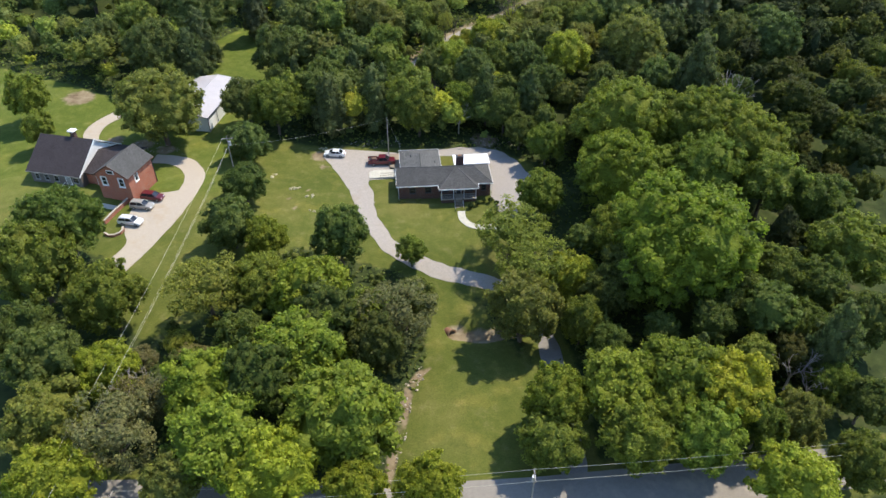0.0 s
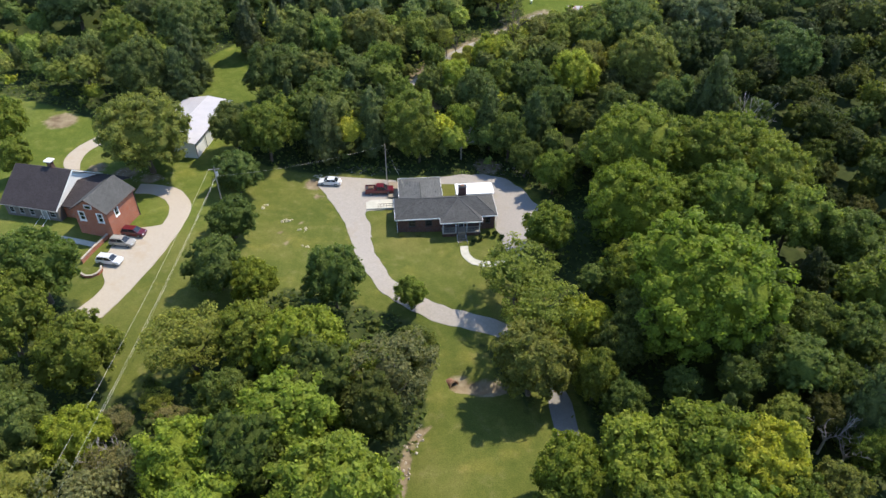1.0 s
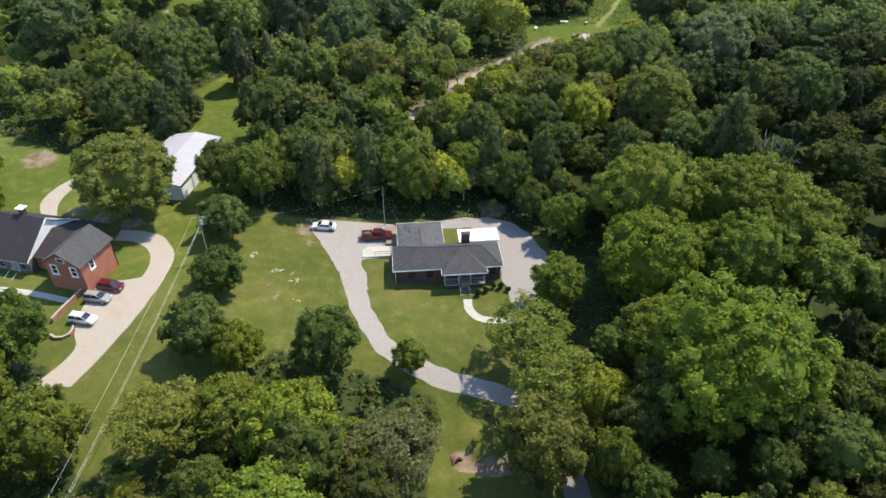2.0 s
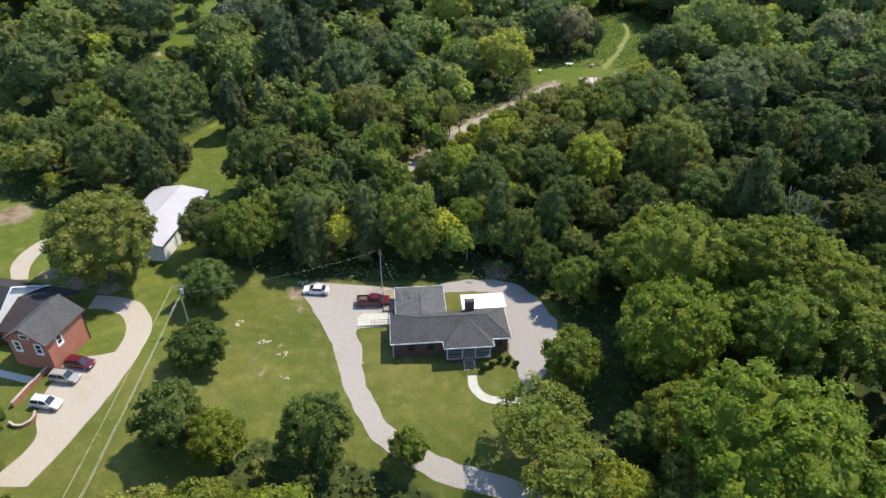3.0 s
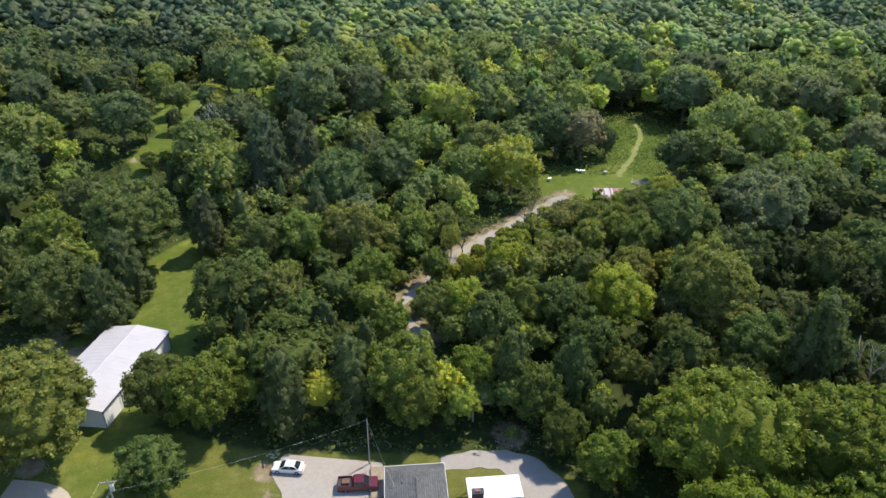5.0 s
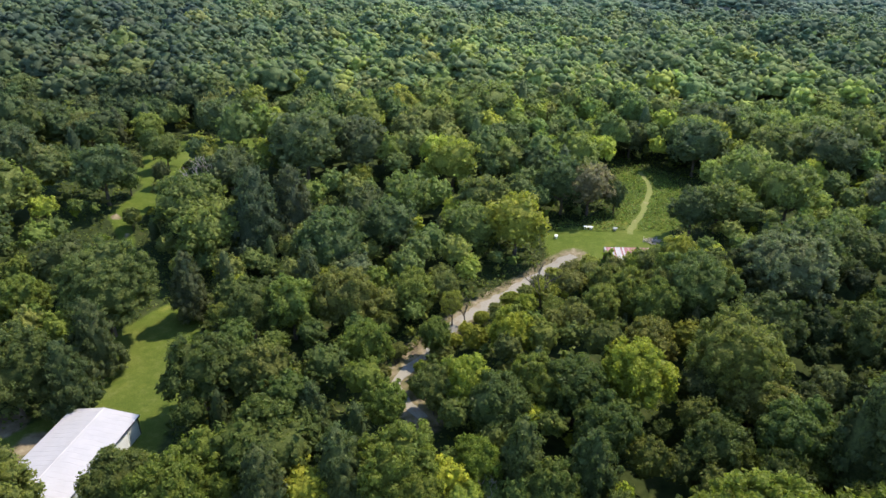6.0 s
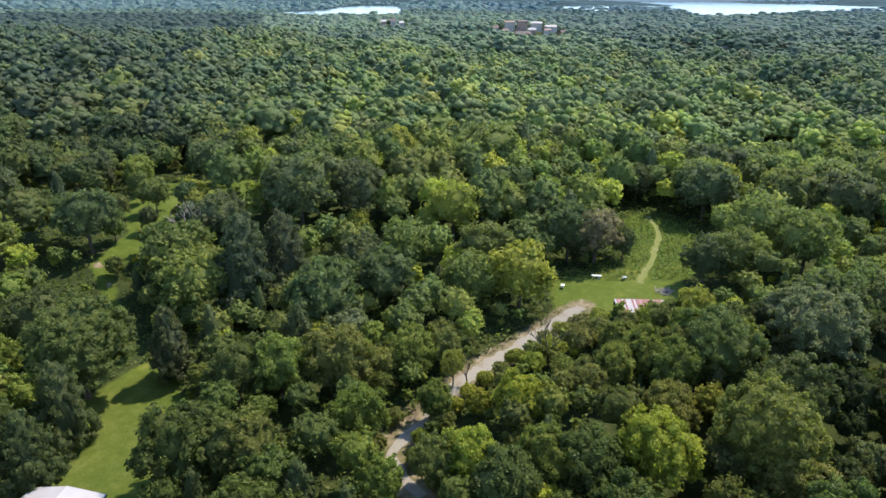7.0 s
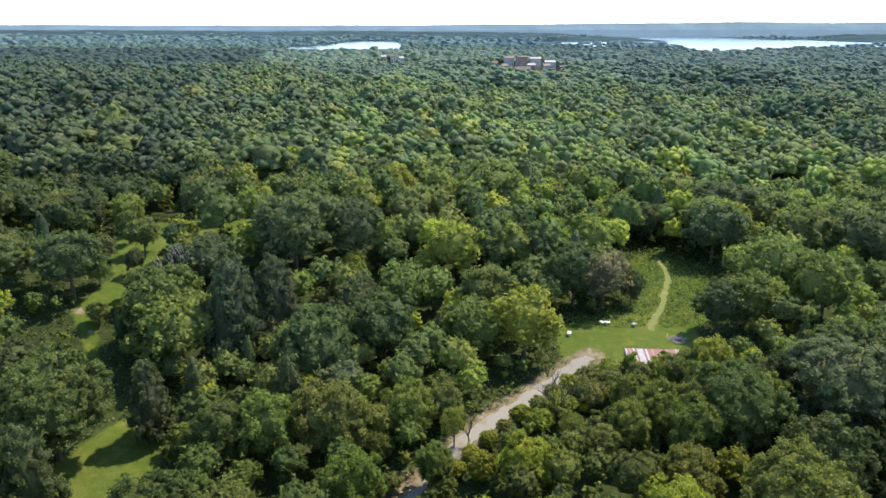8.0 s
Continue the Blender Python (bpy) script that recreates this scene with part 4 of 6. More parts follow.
def woods(name, label, y0, y1, gap, templates, size, margin, tints, seed, inner=0.55, edge=0.71, xlim=None, group="", sink=0.0, back=(), shade=1.0, blue=0.0, tall=(0.95, 1.2)):
    rs = np.random.RandomState(seed)
    wide = 0.78 * (y1 - 40) + 30 if xlim is None else xlim
    gx, gy = np.meshgrid(np.arange(-wide, wide, gap), np.arange(y0, y1, gap * 0.9))
    gx[1::2] += gap / 2
    x = gx.ravel() + rs.uniform(-0.38, 0.38, gx.size) * gap
    y = gy.ravel() + rs.uniform(-0.38, 0.38, gx.size) * gap
    keep = (np.abs(x) < edge * (y - 40) + 34) & (openness(x, y) < -margin)
    for px, py, pr, ph in PLANTED:
        keep &= np.hypot(x - px, y - py) > pr * inner
    for d, y_min in back:
        keep &= (openness(x, y + d) < -1.0) | (y < y_min)
    for poly in LAKES:
        keep &= inside(x, y, poly) < 4
    for tx, ty, tr in GAPS:
        keep &= np.hypot(x - tx, y - ty) > tr
    x, y = x[keep], y[keep]
    z = land(x, y) - sink
    r = size[0] + (size[1] - size[0]) * (0.5 + 0.75 * (rs.beta(1.6, 2.2, len(x)) - 0.42) * 2)
    stand = np.sin(x / 31.0 + 2 * np.sin(y / 47.0)) * np.sin(y / 27.0 + 2 * np.sin(x / 61.0))
    r = r * (1 + 0.16 * stand)
    vs, qs, cs, ms, off = [], [], [], [], 0
    names = list(tints)
    for i in range(len(x)):
        kind = names[int(rs.rand() ** 1.0 * len(names))]
        v, q, n_mass, conic = templates[1 if kind == "C" else 0][rs.randint(len(templates[0]))]
        a = rs.uniform(0, 6.28)
        ca, sa = math.cos(a), math.sin(a)
        rr = r[i] * (0.72 if conic else 1)
        half = rr * (1.9 if conic else rs.uniform(*tall))
        w = np.empty_like(v)
        w[:, 0] = (v[:, 0] * ca - v[:, 1] * sa) * rr + x[i]
        w[:, 1] = (v[:, 0] * sa + v[:, 1] * ca) * rr + y[i]
        w[:, 2] = v[:, 2] * half + z[i] + half + (rr * 0.55 if not conic else 0.2) + 0.8
        vs.append(w)
        qs.append(q + off)
        ms.append(np.arange(len(q)) < n_mass)
        off += len(v)
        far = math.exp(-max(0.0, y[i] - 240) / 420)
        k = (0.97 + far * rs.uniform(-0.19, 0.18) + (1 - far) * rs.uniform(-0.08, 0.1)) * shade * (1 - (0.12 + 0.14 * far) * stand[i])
        # Tone by zone; 0.42 paints a cloud's shadow over the far left woods.
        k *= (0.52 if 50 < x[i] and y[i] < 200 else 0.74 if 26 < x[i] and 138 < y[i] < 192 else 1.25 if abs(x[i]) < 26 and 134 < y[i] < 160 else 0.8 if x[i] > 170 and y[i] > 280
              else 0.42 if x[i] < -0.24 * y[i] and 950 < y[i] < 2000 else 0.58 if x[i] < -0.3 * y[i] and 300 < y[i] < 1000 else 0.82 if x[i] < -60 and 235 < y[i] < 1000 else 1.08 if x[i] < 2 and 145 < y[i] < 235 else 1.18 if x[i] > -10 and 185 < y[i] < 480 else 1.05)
        # Haze is painted into the tint: blue is added, growing with y.
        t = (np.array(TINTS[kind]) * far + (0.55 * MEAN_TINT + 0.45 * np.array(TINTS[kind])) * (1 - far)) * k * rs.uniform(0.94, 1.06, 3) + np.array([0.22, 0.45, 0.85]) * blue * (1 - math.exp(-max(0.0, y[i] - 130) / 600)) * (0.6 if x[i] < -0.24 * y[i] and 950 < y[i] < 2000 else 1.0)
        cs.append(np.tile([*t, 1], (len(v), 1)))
    me = mesh_from(name, np.concatenate(vs), np.concatenate(qs), M["leaf_canopy" if y0 > 300 else "leaf_woods"], np.concatenate(cs), M["mass_canopy" if y0 > 300 else "mass_woods"], np.concatenate(ms))
    return tagged(new(name, me), label, "woods", group, "stuff")


LAKES = [
    [(347, 2620), (450, 2640), (560, 2590), (726, 2744), (835, 2682), (800, 2400), (683, 2010), (760, 2060), (886, 2198), (1123, 2331), (1390, 2545), (1680, 2723), (2500, 2900), (2700, 3700), (2350, 4000), (1931, 3830), (1699, 3922), (1690, 4400), (1560, 4650), (1150, 4650), (1000, 4350), (926, 4069), (680, 3624), (423, 3164)],
    [(-500, 1790), (-421, 1805), (-332, 1785), (-256, 1830), (-183, 1944), (-106, 1960), (-150, 2880), (-205, 3240), (-372, 3300), (-425, 3000), (-415, 2600), (-484, 2450), (-545, 2290)],
]
GAPS = [(95, 1030, 40), (130, 1020, 40), (155, 1035, 34), (66, 1030, 30), (100, 960, 36), (135, 965, 30), (-92, 1188, 26), (-66, 1180, 24), (-80, 1140, 26), (214, 712, 11), (240, 717, 11), (258, 710, 11), (278, 712, 11), (110, 915, 34), (80, 935, 26), (142, 930, 26), (23.5, 77, 7.5), (42, 202, 8.5)]


def kit(seed, boughs, count, per, size, clump_r, n=5, low=2.0, core=(9, 5), fine=False, inner=0.78):
    """Crown patterns for woods: round ones and cedars."""
    return ([(*round_crown(seed + i, boughs, count, per, size, clump_r, *core, low, inner, 0.9, fine, 0.24), False) for i in range(n)],
            [(*cone_crown(seed + 50 + i, max(12, int(count * 0.9)), int(per * 0.8), size, *core, fine), True) for i in range(n)])


MIXED = "DDMMMMDOYMMOCM"
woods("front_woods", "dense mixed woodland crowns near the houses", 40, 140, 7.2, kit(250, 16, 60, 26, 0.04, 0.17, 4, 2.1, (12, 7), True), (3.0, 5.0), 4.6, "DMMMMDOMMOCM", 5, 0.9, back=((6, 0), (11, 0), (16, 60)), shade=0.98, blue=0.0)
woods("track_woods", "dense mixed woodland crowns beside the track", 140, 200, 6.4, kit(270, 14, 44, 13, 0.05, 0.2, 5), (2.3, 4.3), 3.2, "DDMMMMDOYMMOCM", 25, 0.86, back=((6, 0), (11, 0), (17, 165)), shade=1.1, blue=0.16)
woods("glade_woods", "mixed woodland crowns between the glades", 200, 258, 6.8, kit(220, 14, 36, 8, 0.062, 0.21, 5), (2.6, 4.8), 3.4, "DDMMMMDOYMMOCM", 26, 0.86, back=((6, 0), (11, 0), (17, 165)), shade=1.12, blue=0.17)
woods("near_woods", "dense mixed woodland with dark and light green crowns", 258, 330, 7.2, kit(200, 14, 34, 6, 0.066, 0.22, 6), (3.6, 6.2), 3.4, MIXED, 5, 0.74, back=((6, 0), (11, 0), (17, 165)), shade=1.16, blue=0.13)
woods("undergrowth", "low leafy undergrowth beneath the woodland trees", 44, 312, 8.0, kit(300, 5, 6, 3, 0.14, 0.4, 4, 1.7, (5, 2)), (1.3, 2.5), 1.2, "DMMMOY", 6, 0.3, sink=0.9)
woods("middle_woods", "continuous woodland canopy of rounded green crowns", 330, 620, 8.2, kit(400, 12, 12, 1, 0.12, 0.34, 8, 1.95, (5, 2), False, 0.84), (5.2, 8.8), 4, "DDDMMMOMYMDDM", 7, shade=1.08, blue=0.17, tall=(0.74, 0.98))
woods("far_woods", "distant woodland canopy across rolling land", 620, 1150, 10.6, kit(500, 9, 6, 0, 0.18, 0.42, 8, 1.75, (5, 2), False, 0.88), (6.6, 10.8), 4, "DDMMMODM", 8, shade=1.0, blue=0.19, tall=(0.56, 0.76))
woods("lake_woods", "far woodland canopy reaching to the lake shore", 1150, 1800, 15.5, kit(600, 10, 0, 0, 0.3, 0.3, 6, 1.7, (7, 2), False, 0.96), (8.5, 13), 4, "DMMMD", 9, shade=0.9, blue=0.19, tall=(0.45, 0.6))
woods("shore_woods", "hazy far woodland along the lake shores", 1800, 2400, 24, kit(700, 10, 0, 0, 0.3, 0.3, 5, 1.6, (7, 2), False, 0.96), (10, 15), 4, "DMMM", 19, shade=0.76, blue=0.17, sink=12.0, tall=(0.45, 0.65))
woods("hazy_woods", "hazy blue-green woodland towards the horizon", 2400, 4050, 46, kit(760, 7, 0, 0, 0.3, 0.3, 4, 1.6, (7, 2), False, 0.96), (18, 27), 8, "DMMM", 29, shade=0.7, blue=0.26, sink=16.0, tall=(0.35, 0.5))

# ---- lakes and distance ----
for _poly in LAKES:
    _bm = B()
    _vs = [_bm.verts.new((x, y, -3.0)) for x, y in curve_line(_poly + _poly[:1], 5)[:-1]]
    _f = _bm.faces.new(_vs)
    bmesh.ops.triangulate(_bm, faces=[_f])
    tagged(part("lake", _bm, M["water"]), "wide calm lake shining under the pale sky", "lake", kind="structure")


def ridge(name, y, heights, thick, material, label):
    """A long wooded hill line closing the view."""
    xs = np.linspace(-4700, 4700, 640)
    rs = np.random.RandomState(int(y))
    prof = np.interp(xs, np.linspace(-4700, 4700, len(heights)), heights) + rs.uniform(-1.6, 1.6, len(xs)) * (np.interp(xs, np.linspace(-4700, 4700, len(heights)), heights) > 4) + 1.2 * np.sin(xs / 150.0)
    prof = np.where(np.interp(xs, np.linspace(-4700, 4700, len(heights)), heights) < 1.5, -14, prof)
    bm = B()
    rows = []
    for x, h in zip(xs, prof):
        rows.append([bm.verts.new(p) for p in ((x, y - thick, -8), (x, y - thick * 0.9, -4 + h * 0.5), (x, y, -2 + h), (x, y + thick * 0.4, -8))])
    for a, b in zip(rows[:-1], rows[1:]):
        for j in range(3):
            bm.faces.new((a[j], a[j + 1], b[j + 1], b[j]))
    tagged(part(name, bm, material), label, "hills", kind="structure")


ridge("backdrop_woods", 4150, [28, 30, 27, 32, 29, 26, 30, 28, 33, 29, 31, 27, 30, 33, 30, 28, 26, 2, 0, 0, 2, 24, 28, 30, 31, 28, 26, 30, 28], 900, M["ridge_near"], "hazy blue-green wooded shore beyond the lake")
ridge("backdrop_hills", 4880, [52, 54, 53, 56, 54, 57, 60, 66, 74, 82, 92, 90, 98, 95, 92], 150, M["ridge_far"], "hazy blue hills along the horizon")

# ---- building helpers ----
def wall(parent, name, p0, p1, z0, z1, material, holes=(), thick=0.22, label=""):
    """A wall from p0 to p1 (its outer face on the right-hand side), with openings (s0, s1, z0, z1) right through it."""
    p0, p1 = Vector((*p0, 0)), Vector((*p1, 0))
    d = p1 - p0
    n = d.length
    u = d / n
    inn = Vector((-u.y, u.x, 0))
    bm = B()
    ss = sorted({0, n, *[h[0] for h in holes], *[h[1] for h in holes]})
    zs = sorted({z0, z1, *[h[2] for h in holes], *[h[3] for h in holes]})
    grid = {}

    def vert(s, z, k):
        key = (round(s, 4), round(z, 4), k)
        if key not in grid:
            q = p0 + u * s + inn * (thick if k else 0)
            grid[key] = bm.verts.new((q.x, q.y, z))
        return grid[key]

    def full(i, j):
        if not (0 <= i < len(ss) - 1 and 0 <= j < len(zs) - 1):
            return False
        cs, cz = (ss[i] + ss[i + 1]) / 2, (zs[j] + zs[j + 1]) / 2
        return not any(h[0] < cs < h[1] and h[2] < cz < h[3] for h in holes)

    for i in range(len(ss) - 1):
        for j in range(len(zs) - 1):
            if not full(i, j):
                continue
            a, b, c, e = ss[i], ss[i + 1], zs[j], zs[j + 1]
            for k in (0, 1):
                bm.faces.new([vert(a, c, k), vert(b, c, k), vert(b, e, k), vert(a, e, k)])
            for (di, dj, q) in ((-1, 0, ((a, c), (a, e))), (1, 0, ((b, c), (b, e))), (0, -1, ((a, c), (b, c))), (0, 1, ((a, e), (b, e)))):
                if not full(i + di, j + dj):
                    bm.faces.new([vert(*q[0], 0), vert(*q[1], 0), vert(*q[1], 1), vert(*q[0], 1)])
    return part(name, bm, material, parent, label)


def window(parent, p0, p1, s0, s1, z0, z1, material, trim=0.12, bars=1):
    """A window set into the wall p0-p1: frame, pane and sill."""
    p0, p1 = Vector((*p0, 0)), Vector((*p1, 0))
    u = (p1 - p0).normalized()
    rot = math.degrees(math.atan2(u.y, u.x))
    bm = B()
    w, h = s1 - s0, z1 - z0
    box(bm, -trim, 0.03, -0.05, 0.1, -trim, h + trim)
    box(bm, w - 0.03, w + trim, -0.05, 0.1, -trim, h + trim)
    box(bm, 0.03, w - 0.03, -0.05, 0.1, h - 0.03, h + trim)
    box(bm, 0.03, w - 0.03, -0.05, 0.1, -trim, 0.03)
    for k in range(bars):
        zz = h * (k + 1) / (bars + 1)
        box(bm, 0.03, w - 0.03, -0.01, 0.06, zz - 0.025, zz + 0.025)
    o = part("window", bm, material, parent)
    q = p0 + u * s0
    o.matrix_basis = pose(q.x, q.y, z0, 0, 0, rot)
    part("pane", box(B(), 0.02, w - 0.02, 0.07, 0.09, 0.02, h - 0.02), M["glass"], o)
    part("sill", box(B(), -trim - 0.04, w + trim + 0.04, -0.14, -0.052, -trim - 0.06, -trim + 0.02), material, o)
    return o


def door(parent, p0, p1, s0, z0, material, w=0.95, h=2.05):
    p0, p1 = Vector((*p0, 0)), Vector((*p1, 0))
    u = (p1 - p0).normalized()
    q = p0 + u * s0
    bm = B()
    box(bm, 0.02, w - 0.02, 0.05, 0.1, 0.01, h - 0.01)
    o = part("door", bm, material, parent)
    o.matrix_basis = pose(q.x, q.y, z0, 0, 0, math.degrees(math.atan2(u.y, u.x)))
    f = B()
    box(f, -0.1, 0.0, -0.03, 0.12, 0, h + 0.1)
    box(f, w, w + 0.1, -0.03, 0.12, 0, h + 0.1)
    box(f, 0.0, w, -0.03, 0.12, h, h + 0.1)
    part("frame", f, M["white"], o)
    part("handle", rod(B(), (w - 0.12, 0.0, 1.0), (w - 0.12, 0.06, 1.0), 0.03, 0.03, 6), M["steel"], o)
    return o


def hip(bm, u0, u1, v0, v1, z, zr, r0, r1, t=0.16):
    """A hip roof over a rectangle, ridge from r0 to r1, eaves at z with a closed soffit."""
    solid(bm, [(u0, v0, z), (u1, v0, z), (u1, v1, z), (u0, v1, z), (*r0, zr), (*r1, zr), (u0, v0, z - t), (u1, v0, z - t), (u1, v1, z - t), (u0, v1, z - t)],
          [(0, 1, 5, 4), (1, 2, 5), (2, 3, 4, 5), (3, 0, 4), (0, 6, 7, 1), (1, 7, 8, 2), (2, 8, 9, 3), (3, 9, 6, 0), (9, 8, 7, 6)])
    return bm


def gable(bm, u0, u1, v0, v1, z, zr, along="v", t=0.18):
    """A gable roof slab of thickness t, ridge along u or v."""
    if along == "v":
        m = (u0 + u1) / 2
        pts = [(u0, v0, z), (m, v0, zr), (u1, v0, z), (u0, v1, z), (m, v1, zr), (u1, v1, z)]
    else:
        m = (v0 + v1) / 2
        pts = [(u0, v0, z), (u0, m, zr), (u0, v1, z), (u1, v0, z), (u1, m, zr), (u1, v1, z)]
    pts += [(a, b, c - t) for a, b, c in pts]
    return solid(bm, pts, [(0, 1, 4, 3), (1, 2, 5, 4), (6, 9, 10, 7), (7, 10, 11, 8), (0, 6, 7, 1), (1, 7, 8, 2), (3, 4, 10, 9), (4, 5, 11, 10), (0, 3, 9, 6), (2, 8, 11, 5)])


def fascia(parent, pts, z, material, h=0.2, t=0.05, name="fascia"):
    """Boards along a line of eaves; z may be a number or a list."""
    zs = z if isinstance(z, (list, tuple)) else [z] * len(pts)
    for (a, za), (b, zb) in zip(list(zip(pts, zs))[:-1], list(zip(pts, zs))[1:]):
        a3, b3 = Vector((*a, za)), Vector((*b, zb))
        d = (b3 - a3)
        side = Vector((d.y, -d.x, 0)).normalized() * t
        up = Vector((0, 0, h / 2))
        q = [a3 - up, b3 - up, b3 + up, a3 + up]
        bm = solid(B(), [tuple(v) for v in q] + [tuple(v + side) for v in q], [(0, 1, 2, 3), (7, 6, 5, 4), (0, 4, 5, 1), (1, 5, 6, 2), (2, 6, 7, 3), (3, 7, 4, 0)])
        part(name, bm, material, parent)


# ---- ranch house ----
def ranch_house():
    h = thing("ranch_house", pose(-9.4, 114.0, -1.8, 0, 0, 4.9), "long brown brick ranch house with grey hip roofs and white eaves", "house")
    e, r = 3.8, 6.0
    L, D, o = 19.65, 7.6, 0.45
    k = M["brick_dark"]
    # outer walls, inner faces to the left of each run
    fl = ((o, o), (8.6, o))
    wall(h, "wall", *fl, -0.4, e, k, [(2.2, 3.4, 1.9, 3.2), (5.4, 6.6, 1.9, 3.2)])
    for s in (2.2, 5.4):
        window(h, *fl, s, s + 1.2, 1.9, 3.2, M["trim_dark"], 0.06)
    pw = ((8.6, o), (16.6, o))
    wall(h, "wall", *pw, -0.4, e, k, [(1.0, 2.2, 1.9, 3.2), (3.6, 4.55, 1.3, 3.35), (5.8, 7.0, 1.9, 3.2)])
    door(h, *pw, 3.6, 1.3, M["trim_dark"])
    for s in (1.0, 5.8):
        window(h, *pw, s, s + 1.2, 1.9, 3.2, M["trim_dark"], 0.06)
    wall(h, "wall", (16.6, o), (L - o, o), -0.4, e, k, [(0.8, 1.7, 1.9, 3.2)])
    window(h, (16.6, o), (L - o, o), 0.8, 1.7, 1.9, 3.2, M["trim_dark"], 0.06)
    wall(h, "wall", (L - o, o + 0.22), (L - o, D - o), -0.4, e, k, [(2.4, 3.6, 2.0, 3.2)])
    window(h, (L - o, o + 0.22), (L - o, D - o), 2.4, 3.6, 2.0, 3.2, M["white"], 0.08)
    wall(h, "wall", (L - o, D - o), (9.25, D - o), 0.4, e, k, [(2.0, 2.95, 1.3, 3.3), (5.5, 6.7, 2.0, 3.2)])
    door(h, (L - o, D - o), (9.25, D - o), 2.0, 1.3, M["white"])
    window(h, (L - o, D - o), (9.25, D - o), 5.5, 6.7, 2.0, 3.2, M["white"], 0.08)
    wall(h, "wall", (9.25, D - o), (9.25, 14.6), 0.4, e, k, [(2.0, 3.0, 2.0, 3.2)])
    window(h, (9.25, D - o), (9.25, 14.6), 2.0, 3.0, 2.0, 3.2, M["white"], 0.08)
    wall(h, "wall", (9.25, 14.6), (1.5, 14.6), 0.4, e, k, [(1.5, 2.6, 2.0, 3.2), (5.0, 6.1, 2.0, 3.2)])
    for s in (1.5, 5.0):
        window(h, (9.25, 14.6), (1.5, 14.6), s, s + 1.1, 2.0, 3.2, M["white"], 0.08)
    wall(h, "wall", (1.5, 14.6), (1.5, D - o), 0.2, e, k, [(4.0, 4.95, 1.3, 3.35)])
    door(h, (1.5, 14.6), (1.5, D - o), 4.0, 1.3, M["white"])
    wall(h, "wall", (1.28, D - o), (o, D - o), 0.0, e, k)
    wall(h, "wall", (o, D - o), (o, o + 0.22), -0.4, e, k, [(2.6, 3.6, 1.9, 3.2)])
    window(h, (o, D - o), (o, o + 0.22), 2.6, 3.6, 1.9, 3.2, M["white"], 0.06)
    # roofs
    part("roof", hip(B(), 0, L, 0, D, e + 0.02, r, (4.5, 3.8), (15.9, 3.7)), M["roof_gray"], h, "grey shingled hip roof")
    bm = solid(B(), [(8.5, -1.75, e + 0.02), (16.6, -1.75, e + 0.02), (16.6, 3.6, e + 0.02), (8.5, 3.6, e + 0.02), (12.4, 3.5, r - 0.01),
                     (8.5, -1.75, e - 0.14), (16.6, -1.75, e - 0.14), (16.6, 3.6, e - 0.14), (8.5, 3.6, e - 0.14)],
               [(0, 1, 4), (1, 2, 4), (2, 3, 4), (3, 0, 4), (0, 5, 6, 1), (1, 6, 7, 2), (2, 7, 8, 3), (3, 8, 5, 0), (8, 7, 6, 5)])
    part("porch_roof", bm, M["roof_gray"], h, "grey shingled porch roof")
    bm = hip(B(), 1.0, 9.7, 5.0, 15.0, e - 0.05, 4.75, (5.35, 5.2), (5.35, 11.6))
    part("wing_roof", bm, M["roof_light"], h, "light grey low-pitched wing roof")
    for a, b, z0, z1 in (((4.5, 3.8), (15.9, 3.7), r, r), ((15.9, 3.7), (L, 0), r, e), ((15.9, 3.7), (L, D), r, e), ((4.5, 3.8), (0, 0), r, e), ((4.5, 3.8), (0, D), r, e),
                         ((12.4, 3.5), (8.5, -1.75), r, e), ((12.4, 3.5), (16.6, -1.75), r, e)):
        part("ridge_cap", rod(B(), (*a, z0 + 0.01), (*b, z1 + 0.02), 0.07, 0.07, 5), M["roof_light"], h)
    part("ridge_cap", rod(B(), (5.35, 5.4, 4.76), (5.35, 11.6, 4.76), 0.07, 0.07, 5), M["roof_gray"], h)
    z = e - 0.05
    fascia(h, [(0, D), (0, 0), (8.5, 0)], z, M["white"])
    fascia(h, [(8.5, 0), (8.5, -1.75), (16.6, -1.75), (16.6, 0)], z, M["white"])
    fascia(h, [(16.6, 0), (L, 0), (L, D)], z, M["white"])
    fascia(h, [(9.7, 7.6), (9.7, 15.0), (1.0, 15.0), (1.0, 7.6)], z - 0.06, M["white"])
    # downspout, vents
    part("downspout", rod(B(), (0.4, 0.3, 0.3), (0.4, 0.3, e - 0.1), 0.05, 0.05, 6), M["white"], h)
    part("downspout", rod(B(), (L - 0.3, 0.3, 0.3), (L - 0.3, 0.3, e - 0.1), 0.05, 0.05, 6), M["white"], h)
    part("vent_pipe", rod(B(), (3.4, 11.0, 4.2), (3.4, 11.0, 4.75), 0.07, 0.07, 8), M["trim_dark"], h)
    part("vent_pipe", rod(B(), (8.4, 8.6, 4.1), (8.4, 8.6, 4.5), 0.06, 0.06, 8), M["trim_dark"], h)
    # chimney
    ch = part("chimney", box(B(), 12.8, 14.3, 6.6, 7.5, 3.0, 6.25, 0.02), M["brick_dark"], h, "dark brick chimney")
    part("cap", box(B(), 12.72, 14.38, 6.52, 7.58, 6.252, 6.37, 0.02), M["trim_dark"], ch)
    part("flue", box(B(), 13.2, 13.9, 6.8, 7.3, 6.372, 6.55), M["rust"], ch)
